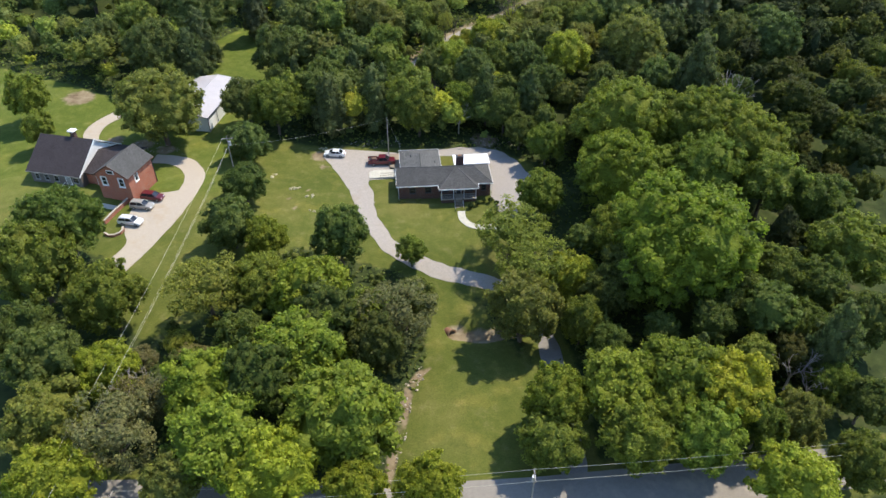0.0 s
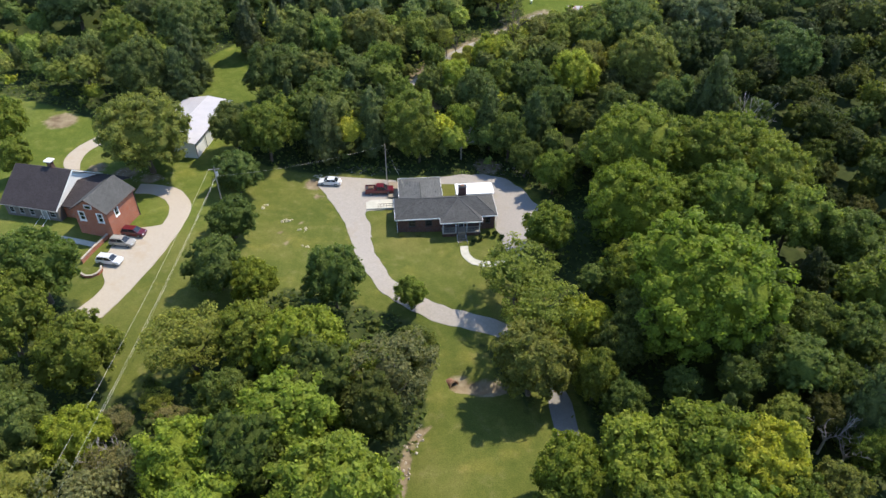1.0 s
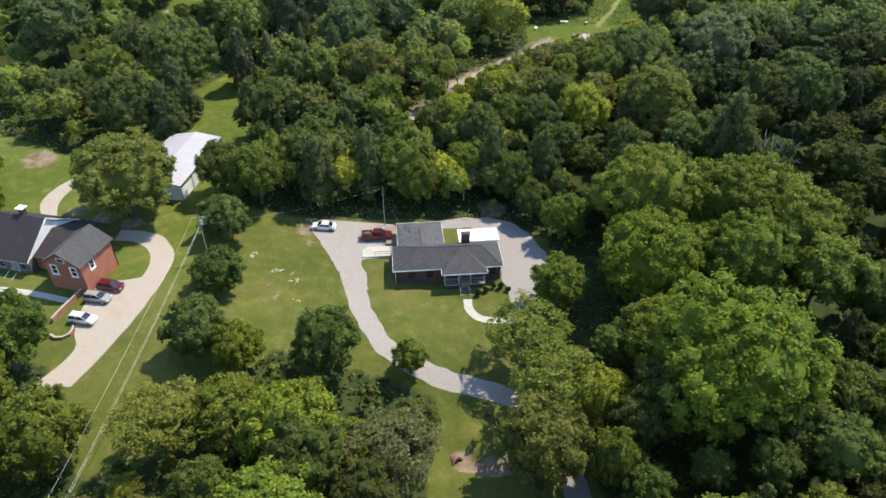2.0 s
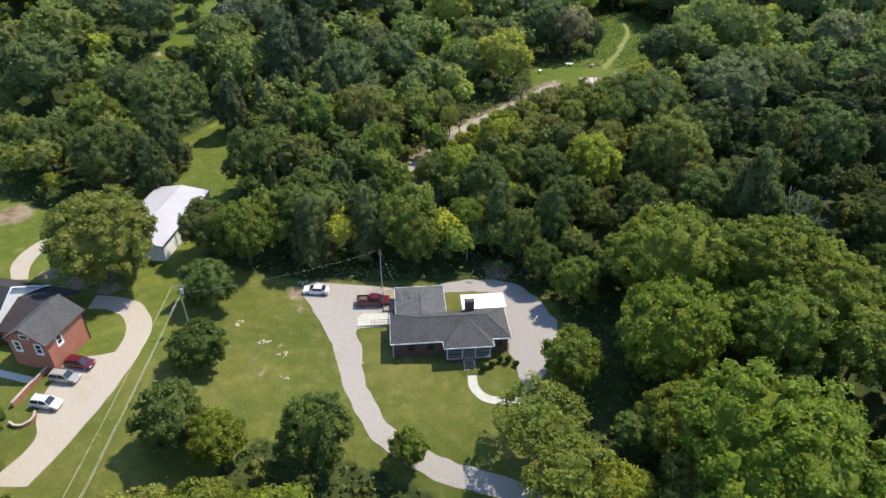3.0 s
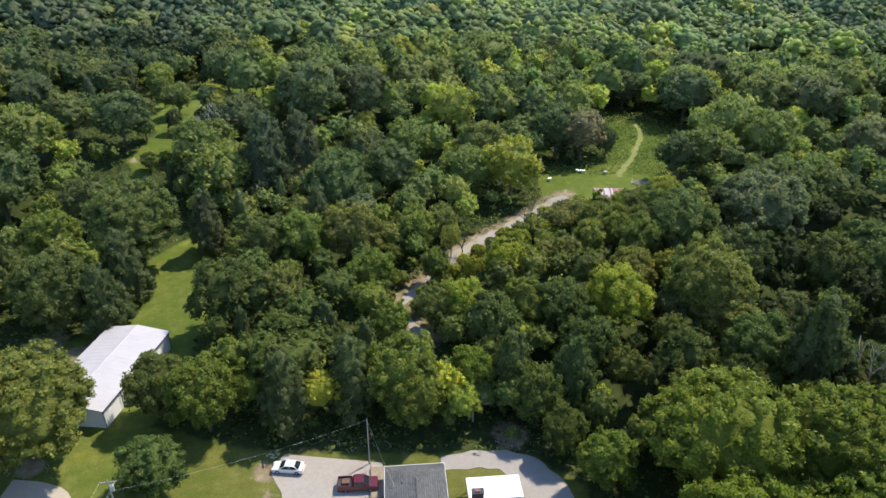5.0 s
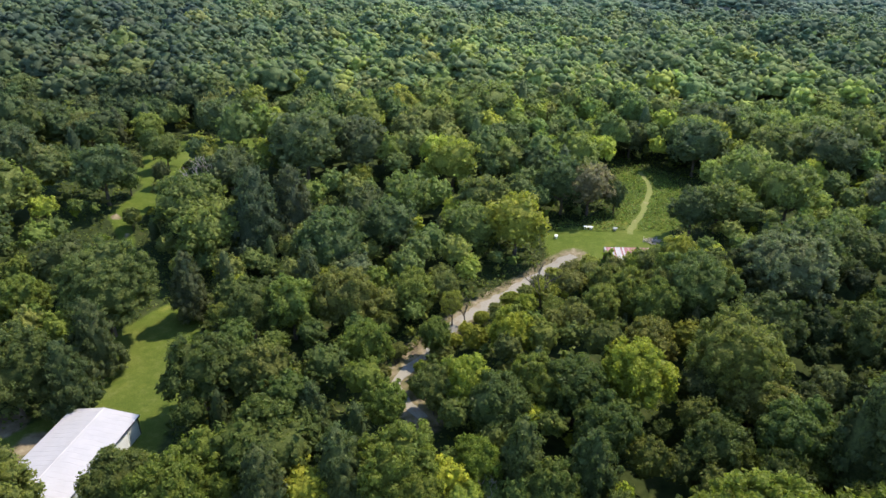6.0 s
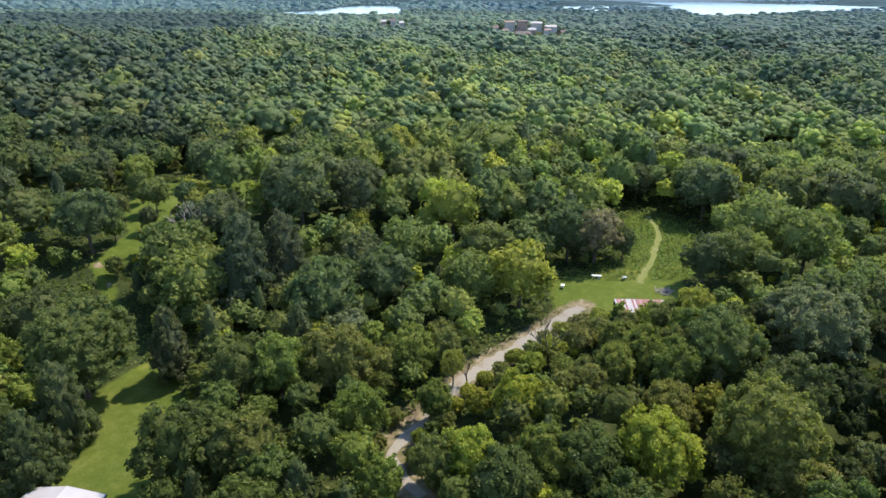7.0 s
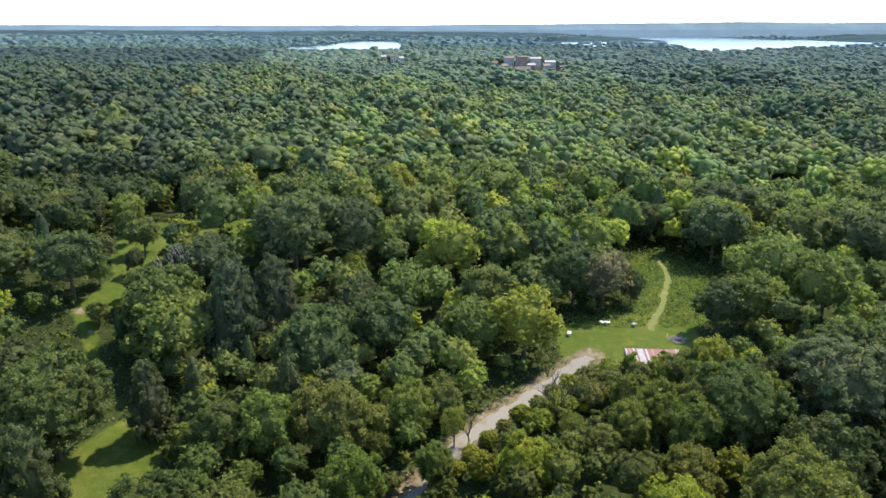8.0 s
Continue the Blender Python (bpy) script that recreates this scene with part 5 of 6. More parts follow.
    # porch
    p = part("porch", box(B(), 8.9, 16.2, -1.45, 0.44, 1.08, 1.3), M["concrete"], h, "raised concrete porch floor")
    part("foundation", box(B(), 9.0, 16.1, -1.35, 0.44, -0.4, 1.078), M["brick_dark"], p)
    for x in (9.05, 11.5, 13.6, 16.05):
        part("post", box(B(), x - 0.06, x + 0.06, -1.42, -1.3, 1.3, e - 0.15), M["white"], h)
    for x0, x1 in ((9.11, 11.44), (13.66, 15.99)):
        rail = part("railing", box(B(), x0, x1, -1.39, -1.33, 2.12, 2.2), M["trim_dark"], h)
        part("bottom_rail", box(B(), x0, x1, -1.38, -1.34, 1.42, 1.48), M["trim_dark"], rail)
        for x in np.arange(x0 + 0.08, x1 - 0.02, 0.14):
            part("baluster", box(B(), x - 0.018, x + 0.018, -1.375, -1.345, 1.48, 2.12), M["trim_dark"], rail)
    # front steps
    st = part("steps", box(B(), 11.75, 13.35, -1.75, -1.46, 0.95, 1.12), M["wood"], h, "grey wooden front steps")
    for i in range(8):
        zz, vv = 1.12 - 0.155 * (i + 1), -1.75 - 0.31 * (i + 1)
        part("tread", box(B(), 11.8, 13.3, vv, vv + 0.29, zz - 0.05, zz, 0.01), M["wood"], st)
    for x in (11.68, 13.36):
        part("stringer", solid(B(), [(x, -1.46, 0.75), (x, -4.35, -0.35), (x, -4.35, -0.1), (x, -1.46, 1.05), (x + 0.06, -1.46, 0.75), (x + 0.06, -4.35, -0.35), (x + 0.06, -4.35, -0.1), (x + 0.06, -1.46, 1.05)],
                               [(0, 1, 2, 3), (7, 6, 5, 4), (0, 4, 5, 1), (1, 5, 6, 2), (2, 6, 7, 3), (3, 7, 4, 0)]), M["white"], st)
        part("handrail", rod(B(), (x + 0.03, -1.46, 2.15), (x + 0.03, -4.3, 0.8), 0.05, 0.05, 6), M["trim_dark"], st)
        for v, zb, zt in ((-1.6, 1.0, 2.1), (-2.9, 0.4, 1.48), (-4.2, -0.2, 0.87)):
            part("rail_post", box(B(), x - 0.01, x + 0.07, v - 0.04, v + 0.04, zb, zt), M["trim_dark"], st)
    # carport roof
    cp = part("carport_roof", box(B(), 12.5, 20.1, 7.72, 11.75, 3.72, 3.95, 0.03), M["membrane"], h, "flat bright white carport roof")
    for x in (12.7, 16.3, 19.9):
        part("post", box(B(), x - 0.06, x + 0.06, 11.5, 11.62, 0.6, 3.72), M["white"], cp)


ranch_house()


# ---- side ramp and pad of the ranch house ----
def ramp():
    t = thing("access_ramp", pose(-10.5, 121.7, -0.45, 0, 0, 4.9), "pale concrete side landing with a black metal railing", "ramp")
    part("slab", box(B(), -5.2, 0.9, 0, 3.2, -0.3, 0.16, 0.02), M["path"], t)
    part("landing", box(B(), -0.7, 1.6, 3.4, 9.2, -0.3, 0.5, 0.02), M["wood"], t)
    top = part("top_rail", rod(B(), (-2.8, 0.1, 1.15), (0.6, 0.1, 1.15), 0.035, 0.035, 6), M["trim_dark"], t)
    part("middle_rail", rod(B(), (-2.8, 0.1, 0.65), (0.6, 0.1, 0.65), 0.025, 0.025, 6), M["trim_dark"], t)
    for x in np.linspace(-2.8, 0.6, 7):
        part("rail_post", rod(B(), (x, 0.1, 0.1), (x, 0.1, 1.15), 0.03, 0.03, 6), M["trim_dark"], t)
    for v in (3.6, 5.4, 7.2, 9.0):
        part("rail_post", rod(B(), (-0.6, v, 0.5), (-0.6, v, 1.5), 0.03, 0.03, 6), M["trim_dark"], t)
    part("top_rail", rod(B(), (-0.6, 3.6, 1.5), (-0.6, 9.0, 1.5), 0.035, 0.035, 6), M["trim_dark"], t)


ramp()


# ---- red brick building ----
def brick_building():
    h = thing("brick_building", pose(-62.4, 107.1, 3.42, 0, 0, -12.6), "red brick building with charcoal shingled gables and white trim", "building")
    k = M["brick_red"]
    e, r, a, n = 5.46, 7.86, 3.34, 8.23
    front = ((-a, 0.3), (a, 0.3))
    wall(h, "wall", *front, -1.0, e, k, [(1.0, 2.0, 3.2, 4.9), (4.6, 5.6, 3.2, 4.9)])
    for s in (1.0, 4.6):
        window(h, *front, s, s + 1.0, 3.2, 4.9, M["white"], 0.16)
    right = ((a, 0.52), (a, n))
    wall(h, "wall", *right, -1.2, e, k, [(1.8, 2.7, 3.4, 4.9)])
    window(h, *right, 1.8, 2.7, 3.4, 4.9, M["white"], 0.16)
    wall(h, "wall", (a - 0.22, n), (-a, n), -1.0, e, k)
    wall(h, "wall", (-a, n - 0.22), (-a, 0.52), -1.0, e, k)
    for v0, v1 in ((0.3, 0.52), (n - 0.22, n)):
        zt = r - 0.28
        part("gable_wall", solid(B(), [(-a, v0, e), (a, v0, e), (0, v0, zt), (-a, v1, e), (a, v1, e), (0, v1, zt)], [(0, 1, 2), (5, 4, 3), (0, 3, 4, 1), (1, 4, 5, 2), (2, 5, 3, 0)]), k, h)
    vent = part("gable_window", box(B(), -0.75, 0.75, 0.2, 0.298, 5.75, 6.55), M["white"], h, "small white-framed attic window")
    part("pane", box(B(), -0.58, 0.58, 0.17, 0.198, 5.87, 6.43), M["glass"], vent)
    part("roof", gable(B(), -3.75, 3.75, -0.15, n + 0.35, e - 0.05, r), M["roof_gray"], h, "grey shingled gable roof")
    fascia(h, [(-3.75, -0.15), (0, -0.15), (3.75, -0.15)], [e - 0.14, r - 0.09, e - 0.14], M["brick_dark"], 0.2, 0.04)
    fascia(h, [(3.75, -0.15), (3.75, n + 0.35)], e - 0.14, M["brick_dark"], 0.2, 0.04)
    part("downspout", rod(B(), (a + 0.08, n - 0.15, -0.8), (a + 0.08, n - 0.15, e), 0.06, 0.06, 6), M["trim_dark"], h)
    # connecting wing
    c = M["brick_red"]
    wall(h, "wall", (-8.95, 3.9), (-a, 3.9), -0.6, 3.0, c, [(2.2, 3.15, 0.2, 2.3)])
    door(h, (-8.95, 3.9), (-a, 3.9), 2.2, 0.2, M["trim_dark"])
    part("connecting_roof", gable(B(), -8.96, -2.6, 3.4, 15.2, 3.0, 5.1, "u"), M["roof_dark"], h, "charcoal shingled connecting roof")
    # main hall
    f = ((-20.3, 2.3), (-9.0, 2.3))
    holes = [(0.9, 1.8, 1.0, 2.2), (3.0, 3.9, 1.0, 2.2), (5.2, 6.1, 1.0, 2.2), (7.8, 8.8, 0.2, 2.25), (9.4, 10.6, 1.1, 2.2)]
    wall(h, "wall", *f, -0.8, 2.9, M["siding"], holes, label="grey-brown siding on the hall front")
    for s0, s1, z0, z1 in holes[:3] + holes[4:]:
        window(h, *f, s0, s1, z0, z1, M["grey_trim"], 0.08)
    door(h, *f, 7.8, 0.2, M["grey_trim"], 1.0)
    wall(h, "wall", (-9.0, 2.52), (-9.0, 15.0), -0.8, 2.9, M["siding"])
    wall(h, "wall", (-9.22, 15.0), (-20.3, 15.0), -0.8, 2.9, M["siding"])
    wall(h, "wall", (-20.3, 14.78), (-20.3, 2.52), -0.8, 2.9, M["siding"])
    for u0, u1, k2 in ((-20.3, -20.1, M["siding"]), (-9.2, -9.0, M["white"])):
        part("gable_wall", solid(B(), [(u0, 2.3, 2.9), (u0, 15, 2.9), (u0, 8.65, 7.2), (u1, 2.3, 2.9), (u1, 15, 2.9), (u1, 8.65, 7.2)], [(0, 1, 2), (5, 4, 3), (0, 3, 4, 1), (1, 4, 5, 2), (2, 5, 3, 0)]), k2, h)
    part("main_roof", gable(B(), -20.8, -8.7, 1.8, 15.5, 2.9, 7.6, "u"), M["roof_dark"], h, "charcoal shingled main roof")
    fascia(h, [(-8.7, 1.8), (-8.7, 8.65), (-8.7, 15.5)], [2.85, 7.55, 2.85], M["white"], 0.3, 0.09, "rake_board")
    fascia(h, [(-20.8, 1.8), (-8.7, 1.8)], 2.8, M["grey_trim"], 0.14, 0.05)
    cap = part("chimney", box(B(), -14.2, -13.3, 9.0, 9.8, 6.0, 8.5, 0.03), M["brick_dark"], h, "dark chimney with a white cap")
    part("cap", box(B(), -14.5, -13.0, 8.7, 10.1, 8.502, 8.74, 0.06), M["white"], cap)
    # entrance steps
    st = part("steps", box(B(), -12.9, -11.2, 0.85, 2.29, -0.9, 0.15), M["concrete"], h, "concrete entrance steps with white rails")
    for i in range(3):
        part("tread", box(B(), -12.9, -11.2, 0.85 - 0.32 * (i + 1), 0.848 - 0.32 * i, -0.9, -0.02 - 0.16 * (i + 1)), M["concrete"], st)
    for x in (-12.85, -11.25):
        part("handrail", rod(B(), (x, 2.25, 1.1), (x, -0.05, 0.4), 0.03, 0.03, 6), M["white"], st)
        for v, zt in ((2.15, 1.08), (0.05, 0.43)):
            part("rail_post", rod(B(), (x, v, -0.7), (x, v, zt), 0.03, 0.03, 6), M["white"], st)


brick_building()


def low_wall(name, pts, height, label, cap=0.38):
    """A free-standing or retaining brick wall with a pale capstone, following the ground."""
    x0, y0 = pts[0]
    t = thing(name, pose(x0, y0, gz(x0, y0)), label, "wall")
    z0 = gz(x0, y0)
    for (a, b), (c, d) in zip(pts[:-1], pts[1:]):
        v = Vector((c - a, d - b, 0))
        n = Vector((-v.y, v.x, 0)).normalized()
        p, q = Vector((a - x0, b - y0, gz(a, b) - z0)), Vector((c - x0, d - y0, gz(c, d) - z0))

        def slab(w, lo, hi):
            s = n * w / 2
            P = [p - s, q - s, q + s, p + s]
            return solid(B(), [(*v2.xy, v2.z + lo) for v2 in P] + [(*v2.xy, v2.z + hi) for v2 in P], [(3, 2, 1, 0), (4, 5, 6, 7), (0, 1, 5, 4), (1, 2, 6, 5), (2, 3, 7, 6), (3, 0, 4, 7)])
        s1 = part("wall_section", slab(0.26, -0.4, height), M["brick_red"], t)
        part("capstone", slab(cap, height + 0.002, height + 0.1), M["concrete"], s1)


low_wall("retaining_wall", [(-60.2, 107.8), (-60.9, 105.1), (-61.6, 102.4), (-62.1, 99.8)], 0.85, "low red brick retaining wall with a tan cap beside the parking")
low_wall("curved_wall", [(-61.1, 96.9), (-60.1, 96.3), (-59.1, 96.4), (-58.4, 97.1), (-58.2, 98), (-58.5, 98.9)], 0.45, "curved brick planter wall at the edge of the drive", 0.34)


# ---- metal barn ----
def barn():
    t = thing("metal_barn", pose(-52.7, 135.8, 2.95, 0, 0, -7.0), "long pale metal barn with a low white roof", "barn")
    w, n, e, r = 11.2, 20.7, 3.55, 4.45
    R = ((0, 0.12), (0, n - 0.12))
    wall(t, "wall", *R, -0.4, e, M["shed_wall"], [(1.2, 4.2, 0.0, 2.9), (8.0, 11.0, 0.0, 2.9), (14.5, 17.5, 0.0, 2.9)], 0.12)
    for s in (1.2, 8.0, 14.5):
        bm = B()
        for i in range(9):
            box(bm, -0.1, -0.05, 0.12 + s + 0.02, 0.12 + s + 2.98, 0.02 + i * 0.32, 0.31 + i * 0.32)
        part("roller_door", bm, M["white"], t)
    F = ((-w, 0), (0, 0))
    wall(t, "wall", *F, -0.4, e, M["shed_wall"], [(2.0, 5.2, -0.3, 3.0)], 0.12)
    bm = B()
    for i in range(9):
        box(bm, -w + 2.02, -w + 5.18, 0.04, 0.09, 0.0 + i * 0.33, 0.32 + i * 0.33)
    part("roller_door", bm, M["siding"], t)
    wall(t, "wall", (-w, n - 0.12), (-w, 0.12), -0.4, e, M["shed_wall"], (), 0.12)
    wall(t, "wall", (0, n), (-w, n), -0.4, e, M["shed_wall"], (), 0.12)
    for v in (0.0, n - 0.12):
        part("gable_wall", solid(B(), [(-w, v, e), (0, v, e), (-w / 2, v, r - 0.1), (-w, v + 0.12, e), (0, v + 0.12, e), (-w / 2, v + 0.12, r - 0.1)], [(0, 1, 2), (5, 4, 3), (0, 3, 4, 1), (1, 4, 5, 2), (2, 5, 3, 0)]), M["shed_wall"], t)
    # roof of ribbed sheets, a sheet each metre
    half, sl = w / 2 + 0.25, (r - e)
    for side in (-1, 1):
        for i in range(21):
            v0, v1 = -0.3 + i * 1.0145, -0.3 + (i + 1) * 1.0145
            x0, x1 = -w / 2, -w / 2 + side * half
            bm = solid(B(), [(x0, v0, r), (x1, v0, e + 0.02), (x1, v1, e + 0.02), (x0, v1, r), (x0, v0, r - 0.06), (x1, v0, e - 0.04), (x1, v1, e - 0.04), (x0, v1, r - 0.06)],
                       [(0, 1, 2, 3), (7, 6, 5, 4), (0, 4, 5, 1), (1, 5, 6, 2), (2, 6, 7, 3), (3, 7, 4, 0)])
            s = solid(bm, [(x0, v0 + 0.01, r + 0.012), (x1, v0 + 0.01, e + 0.032), (x1, v0 + 0.06, e + 0.032), (x0, v0 + 0.06, r + 0.012), (x0, v0 + 0.01, r), (x1, v0 + 0.01, e + 0.02), (x1, v0 + 0.06, e + 0.02), (x0, v0 + 0.06, r)],
                      [(0, 1, 2, 3), (0, 4, 5, 1), (1, 5, 6, 2), (2, 6, 7, 3), (3, 7, 4, 0)])
            part("roof_sheet", bm, M["tin"], t)
    part("ridge_cap", rod(B(), (-w / 2, -0.3, r + 0.02), (-w / 2, n + 0.3, r + 0.02), 0.09, 0.09, 6), M["tin"], t)
    fascia(t, [(0.26, -0.3), (0.26, n + 0.3)], e - 0.08, M["trim_dark"], 0.2, 0.05, "eave_trim")
    for v in (0.02, 4.9, 13.2, n - 0.06):
        part("corner_trim", box(B(), 0.0, 0.06, v - 0.08, v + 0.08, -0.3, e - 0.1), M["trim_dark"], t)


barn()


# ---- vehicles ----
def vehicle(name, label, x, y, heading, body, L, W, belt, roof, cab, top, paint_mat, profile, cat="car"):
    """body: side profile (x, z); cab: foot of the glass (x0, x1); top: roof (x0, x1)."""
    t = thing(name, pose(x, y, gz(x, y) + 0.07, 0, 0, heading), label, cat)
    bm = B()
    n = len(profile)
    hw = W / 2
    pts = [(px, -hw, pz) for px, pz in profile] + [(px, hw, pz) for px, pz in profile]
    solid(bm, pts, [tuple(range(n)), tuple(range(2 * n - 1, n - 1, -1))] + [(i, i + n, (i + 1) % n + n, (i + 1) % n) for i in range(n)])
    bmesh.ops.recalc_face_normals(bm, faces=bm.faces)
    bmesh.ops.bevel(bm, geom=[e for e in bm.edges], offset=0.05, segments=2, affect="EDGES", profile=0.6)
    part("body", bm, paint_mat, t)
    i0, i1 = hw - 0.08, hw - 0.24
    g = [(cab[0], -i0, belt - 0.02), (cab[1], -i0, belt - 0.02), (cab[1], i0, belt - 0.02), (cab[0], i0, belt - 0.02),
         (top[0], -i1, roof - 0.04), (top[1], -i1, roof - 0.04), (top[1], i1, roof - 0.04), (top[0], i1, roof - 0.04)]
    F = [(0, 1, 5, 4), (1, 2, 6, 5), (2, 3, 7, 6), (3, 0, 4, 7), (4, 5, 6, 7), (3, 2, 1, 0)]
    part("cabin", solid(B(), g, F), M["trim_dark"], t)
    for nm, fc in (("side_window", F[0]), ("windscreen", F[1]), ("side_window", F[2]), ("rear_window", F[3])):
        q = [Vector(g[i]) for i in fc]
        mid_q = sum(q, Vector()) / 4
        nn = (q[1] - q[0]).cross(q[3] - q[0]).normalized() * 0.012
        q = [mid_q + (p - mid_q) * 0.9 for p in q]
        part(nm, solid(B(), [tuple(p - nn * 0.5) for p in q] + [tuple(p + nn) for p in q], [(3, 2, 1, 0), (4, 5, 6, 7), (0, 1, 5, 4), (1, 2, 6, 5), (2, 3, 7, 6), (3, 0, 4, 7)]), M["glass"], t)
    bm = box(B(), top[0] - 0.05, top[1] + 0.05, -i1 - 0.03, i1 + 0.03, roof - 0.05, roof, 0.02)
    part("roof", bm, paint_mat, t)
    for a, b in ((0, 4), (1, 5), (2, 6), (3, 7)):
        part("pillar", rod(B(), g[a], g[b], 0.05, 0.045, 5), paint_mat, t)
    mid = (cab[0] + cab[1]) / 2 - 0.1
    for s in (-1, 1):
        part("pillar", rod(B(), (mid, s * (i0 + 0.01), belt), (mid, s * (i1 + 0.01), roof - 0.04), 0.04, 0.04, 5), paint_mat, t)
        part("mirror", box(B(), cab[1] - 0.55, cab[1] - 0.4, s * (hw + 0.1) - 0.09, s * (hw + 0.1) + 0.09, belt - 0.02, belt + 0.12, 0.03), paint_mat, t)
        part("headlight", box(B(), L / 2 - 0.2, L / 2 + 0.012, s * (hw - 0.32) - 0.2, s * (hw - 0.32) + 0.2, 0.62, 0.78, 0.02), M["lamp_clear"], t)
        part("tail_light", box(B(), -L / 2 - 0.012, -L / 2 + 0.1, s * (hw - 0.22) - 0.14, s * (hw - 0.22) + 0.14, 0.7, 0.95, 0.02), M["lamp_red"], t)
        for wx in (L * 0.31, -L * 0.3):
            ty = part("wheel", rod(B(), (wx, s * (hw - 0.2), 0.33), (wx, s * (hw + 0.02), 0.33), 0.34, 0.34, 18), M["rubber"], t)
            part("rim", rod(B(), (wx, s * (hw + 0.0), 0.33), (wx, s * (hw + 0.035), 0.33), 0.21, 0.17, 12), M["rim"], ty)
    part("bumper", box(B(), L / 2 - 0.12, L / 2 + 0.05, -hw + 0.1, hw - 0.1, 0.34, 0.55, 0.04), paint_mat, t)
    part("bumper", box(B(), -L / 2 - 0.05, -L / 2 + 0.12, -hw + 0.1, hw - 0.1, 0.36, 0.58, 0.04), paint_mat, t)
    return t


SEDAN = [(-2.35, 0.3), (2.3, 0.28), (2.35, 0.6), (2.2, 0.78), (1.15, 0.93), (-1.45, 0.98), (-2.2, 0.98), (-2.35, 0.8)]
SUV = [(-2.35, 0.34), (2.3, 0.34), (2.36, 0.7), (2.2, 0.95), (1.2, 1.06), (-2.3, 1.08), (-2.38, 0.9)]
PICKUP = [(-2.9, 0.45), (2.85, 0.42), (2.9, 0.85), (2.75, 1.08), (1.55, 1.16), (-0.75, 1.18), (-0.8, 1.12), (-2.85, 1.12), (-2.92, 0.9)]
vehicle("sedan", "white sedan with a dark sunroof parked on gravel", -24.05, 130.3, 176, None, 4.7, 1.82, 0.97, 1.44, (-1.75, 1.2), (-1.05, 0.35), M["car_white"], SEDAN)
_suv = vehicle("suv", "dark red suv parked on the concrete drive", -56.1, 108, -9, None, 4.7, 1.9, 1.07, 1.7, (-2.25, 1.25), (-1.9, 0.45), M["car_red"], SUV)
_suv2 = vehicle("suv", "silver suv with roof rails parked on concrete", -57.1, 105.1, -8, None, 4.75, 1.92, 1.07, 1.74, (-2.25, 1.25), (-1.95, 0.4), M["car_silver"], SUV)
_suv3 = vehicle("suv", "white suv parked beside the brick wall", -57.5, 100.2, -9, None, 4.7, 1.9, 1.07, 1.72, (-2.25, 1.25), (-1.9, 0.45), M["car_white"], SUV)
for _v in (_suv, _suv2, _suv3):
    _v.scale = (0.9, 0.9, 0.9)
for _v in (_suv2, _suv3):
    for _s in (-1, 1):
        part("roof_rail", rod(B(), (-1.7, _s * 0.66, 1.78), (0.25, _s * 0.66, 1.78), 0.025, 0.025, 5), M["trim_dark"], _v)
_t = vehicle("pickup_truck", "dark red pickup truck with a tan load in its bed", -13.4, 127.2, 4, None, 5.8, 1.98, 1.16, 1.88, (-0.75, 1.6), (-0.5, 0.85), M["car_red"], PICKUP, "truck")
for _x0, _x1, _y0, _y1 in ((-2.85, -0.85, -0.97, -0.88), (-2.85, -0.85, 0.88, 0.97), (-2.9, -2.8, -0.97, 0.97), (-0.92, -0.82, -0.97, 0.97)):
    part("bed_side", box(B(), _x0, _x1, _y0, _y1, 1.1, 1.42, 0.02), M["car_red"], _t)
part("bed_floor", box(B(), -2.8, -0.92, -0.87, 0.87, 1.125, 1.15), M["trim_dark"], _t)
part("load", box(B(), -2.3, -1.2, -0.5, 0.5, 1.152, 1.5, 0.08), M["straw"], _t, "brown load in the truck bed")


# ---- utility poles and lines ----
def utility_pole(x, y, top, arm, can, label, turn=0):
    z = gz(x, y)
    t = thing("utility_pole", pose(x, y, z, 0, 0, turn), label, "pole")
    h = top - z
    part("pole", rod(B(), (0, 0, -0.5), (0, 0, h), 0.13, 0.075, 10), M["pole_wood"], t)
    if arm:
        a = part("crossarm", box(B(), -arm, arm, -0.06, 0.06, h - 0.55, h - 0.42, 0.01), M["pole_wood"], t)
        for s in (-arm + 0.1, 0.25, arm - 0.1):
            part("insulator", rod(B(), (s, 0, h - 0.42), (s, 0, h - 0.22), 0.05, 0.03, 8), M["trim_dark"], a)
    part("insulator", rod(B(), (0, 0, h), (0, 0, h + 0.18), 0.05, 0.03, 8), M["trim_dark"], t)
    if can:
        c = part("transformer", rod(B(), (0.32, 0, h - 2.0), (0.32, 0, h - 1.1), 0.24, 0.24, 14), M["steel"], t, "grey steel transformer can")
        part("bushing", rod(B(), (0.32, 0, h - 1.1), (0.32, 0, h - 0.9), 0.05, 0.03, 8), M["trim_dark"], c)
    return t


def line(a, b, sag, label="thin pale overhead power line", r=0.017):
    a, b = Vector(a), Vector(b)
    bm = B()
    n = 24
    pts = []
    for i in range(n + 1):
        k = i / n
        p = a.lerp(b, k)
        p.z -= sag * 4 * k * (1 - k)
        pts.append(p)
    for p, q in zip(pts[:-1], pts[1:]):
        rod(bm, p, q, r, r, 4, False)
    return tagged(part("power_line", bm, M["wire"]), label, "cable", "overhead lines")


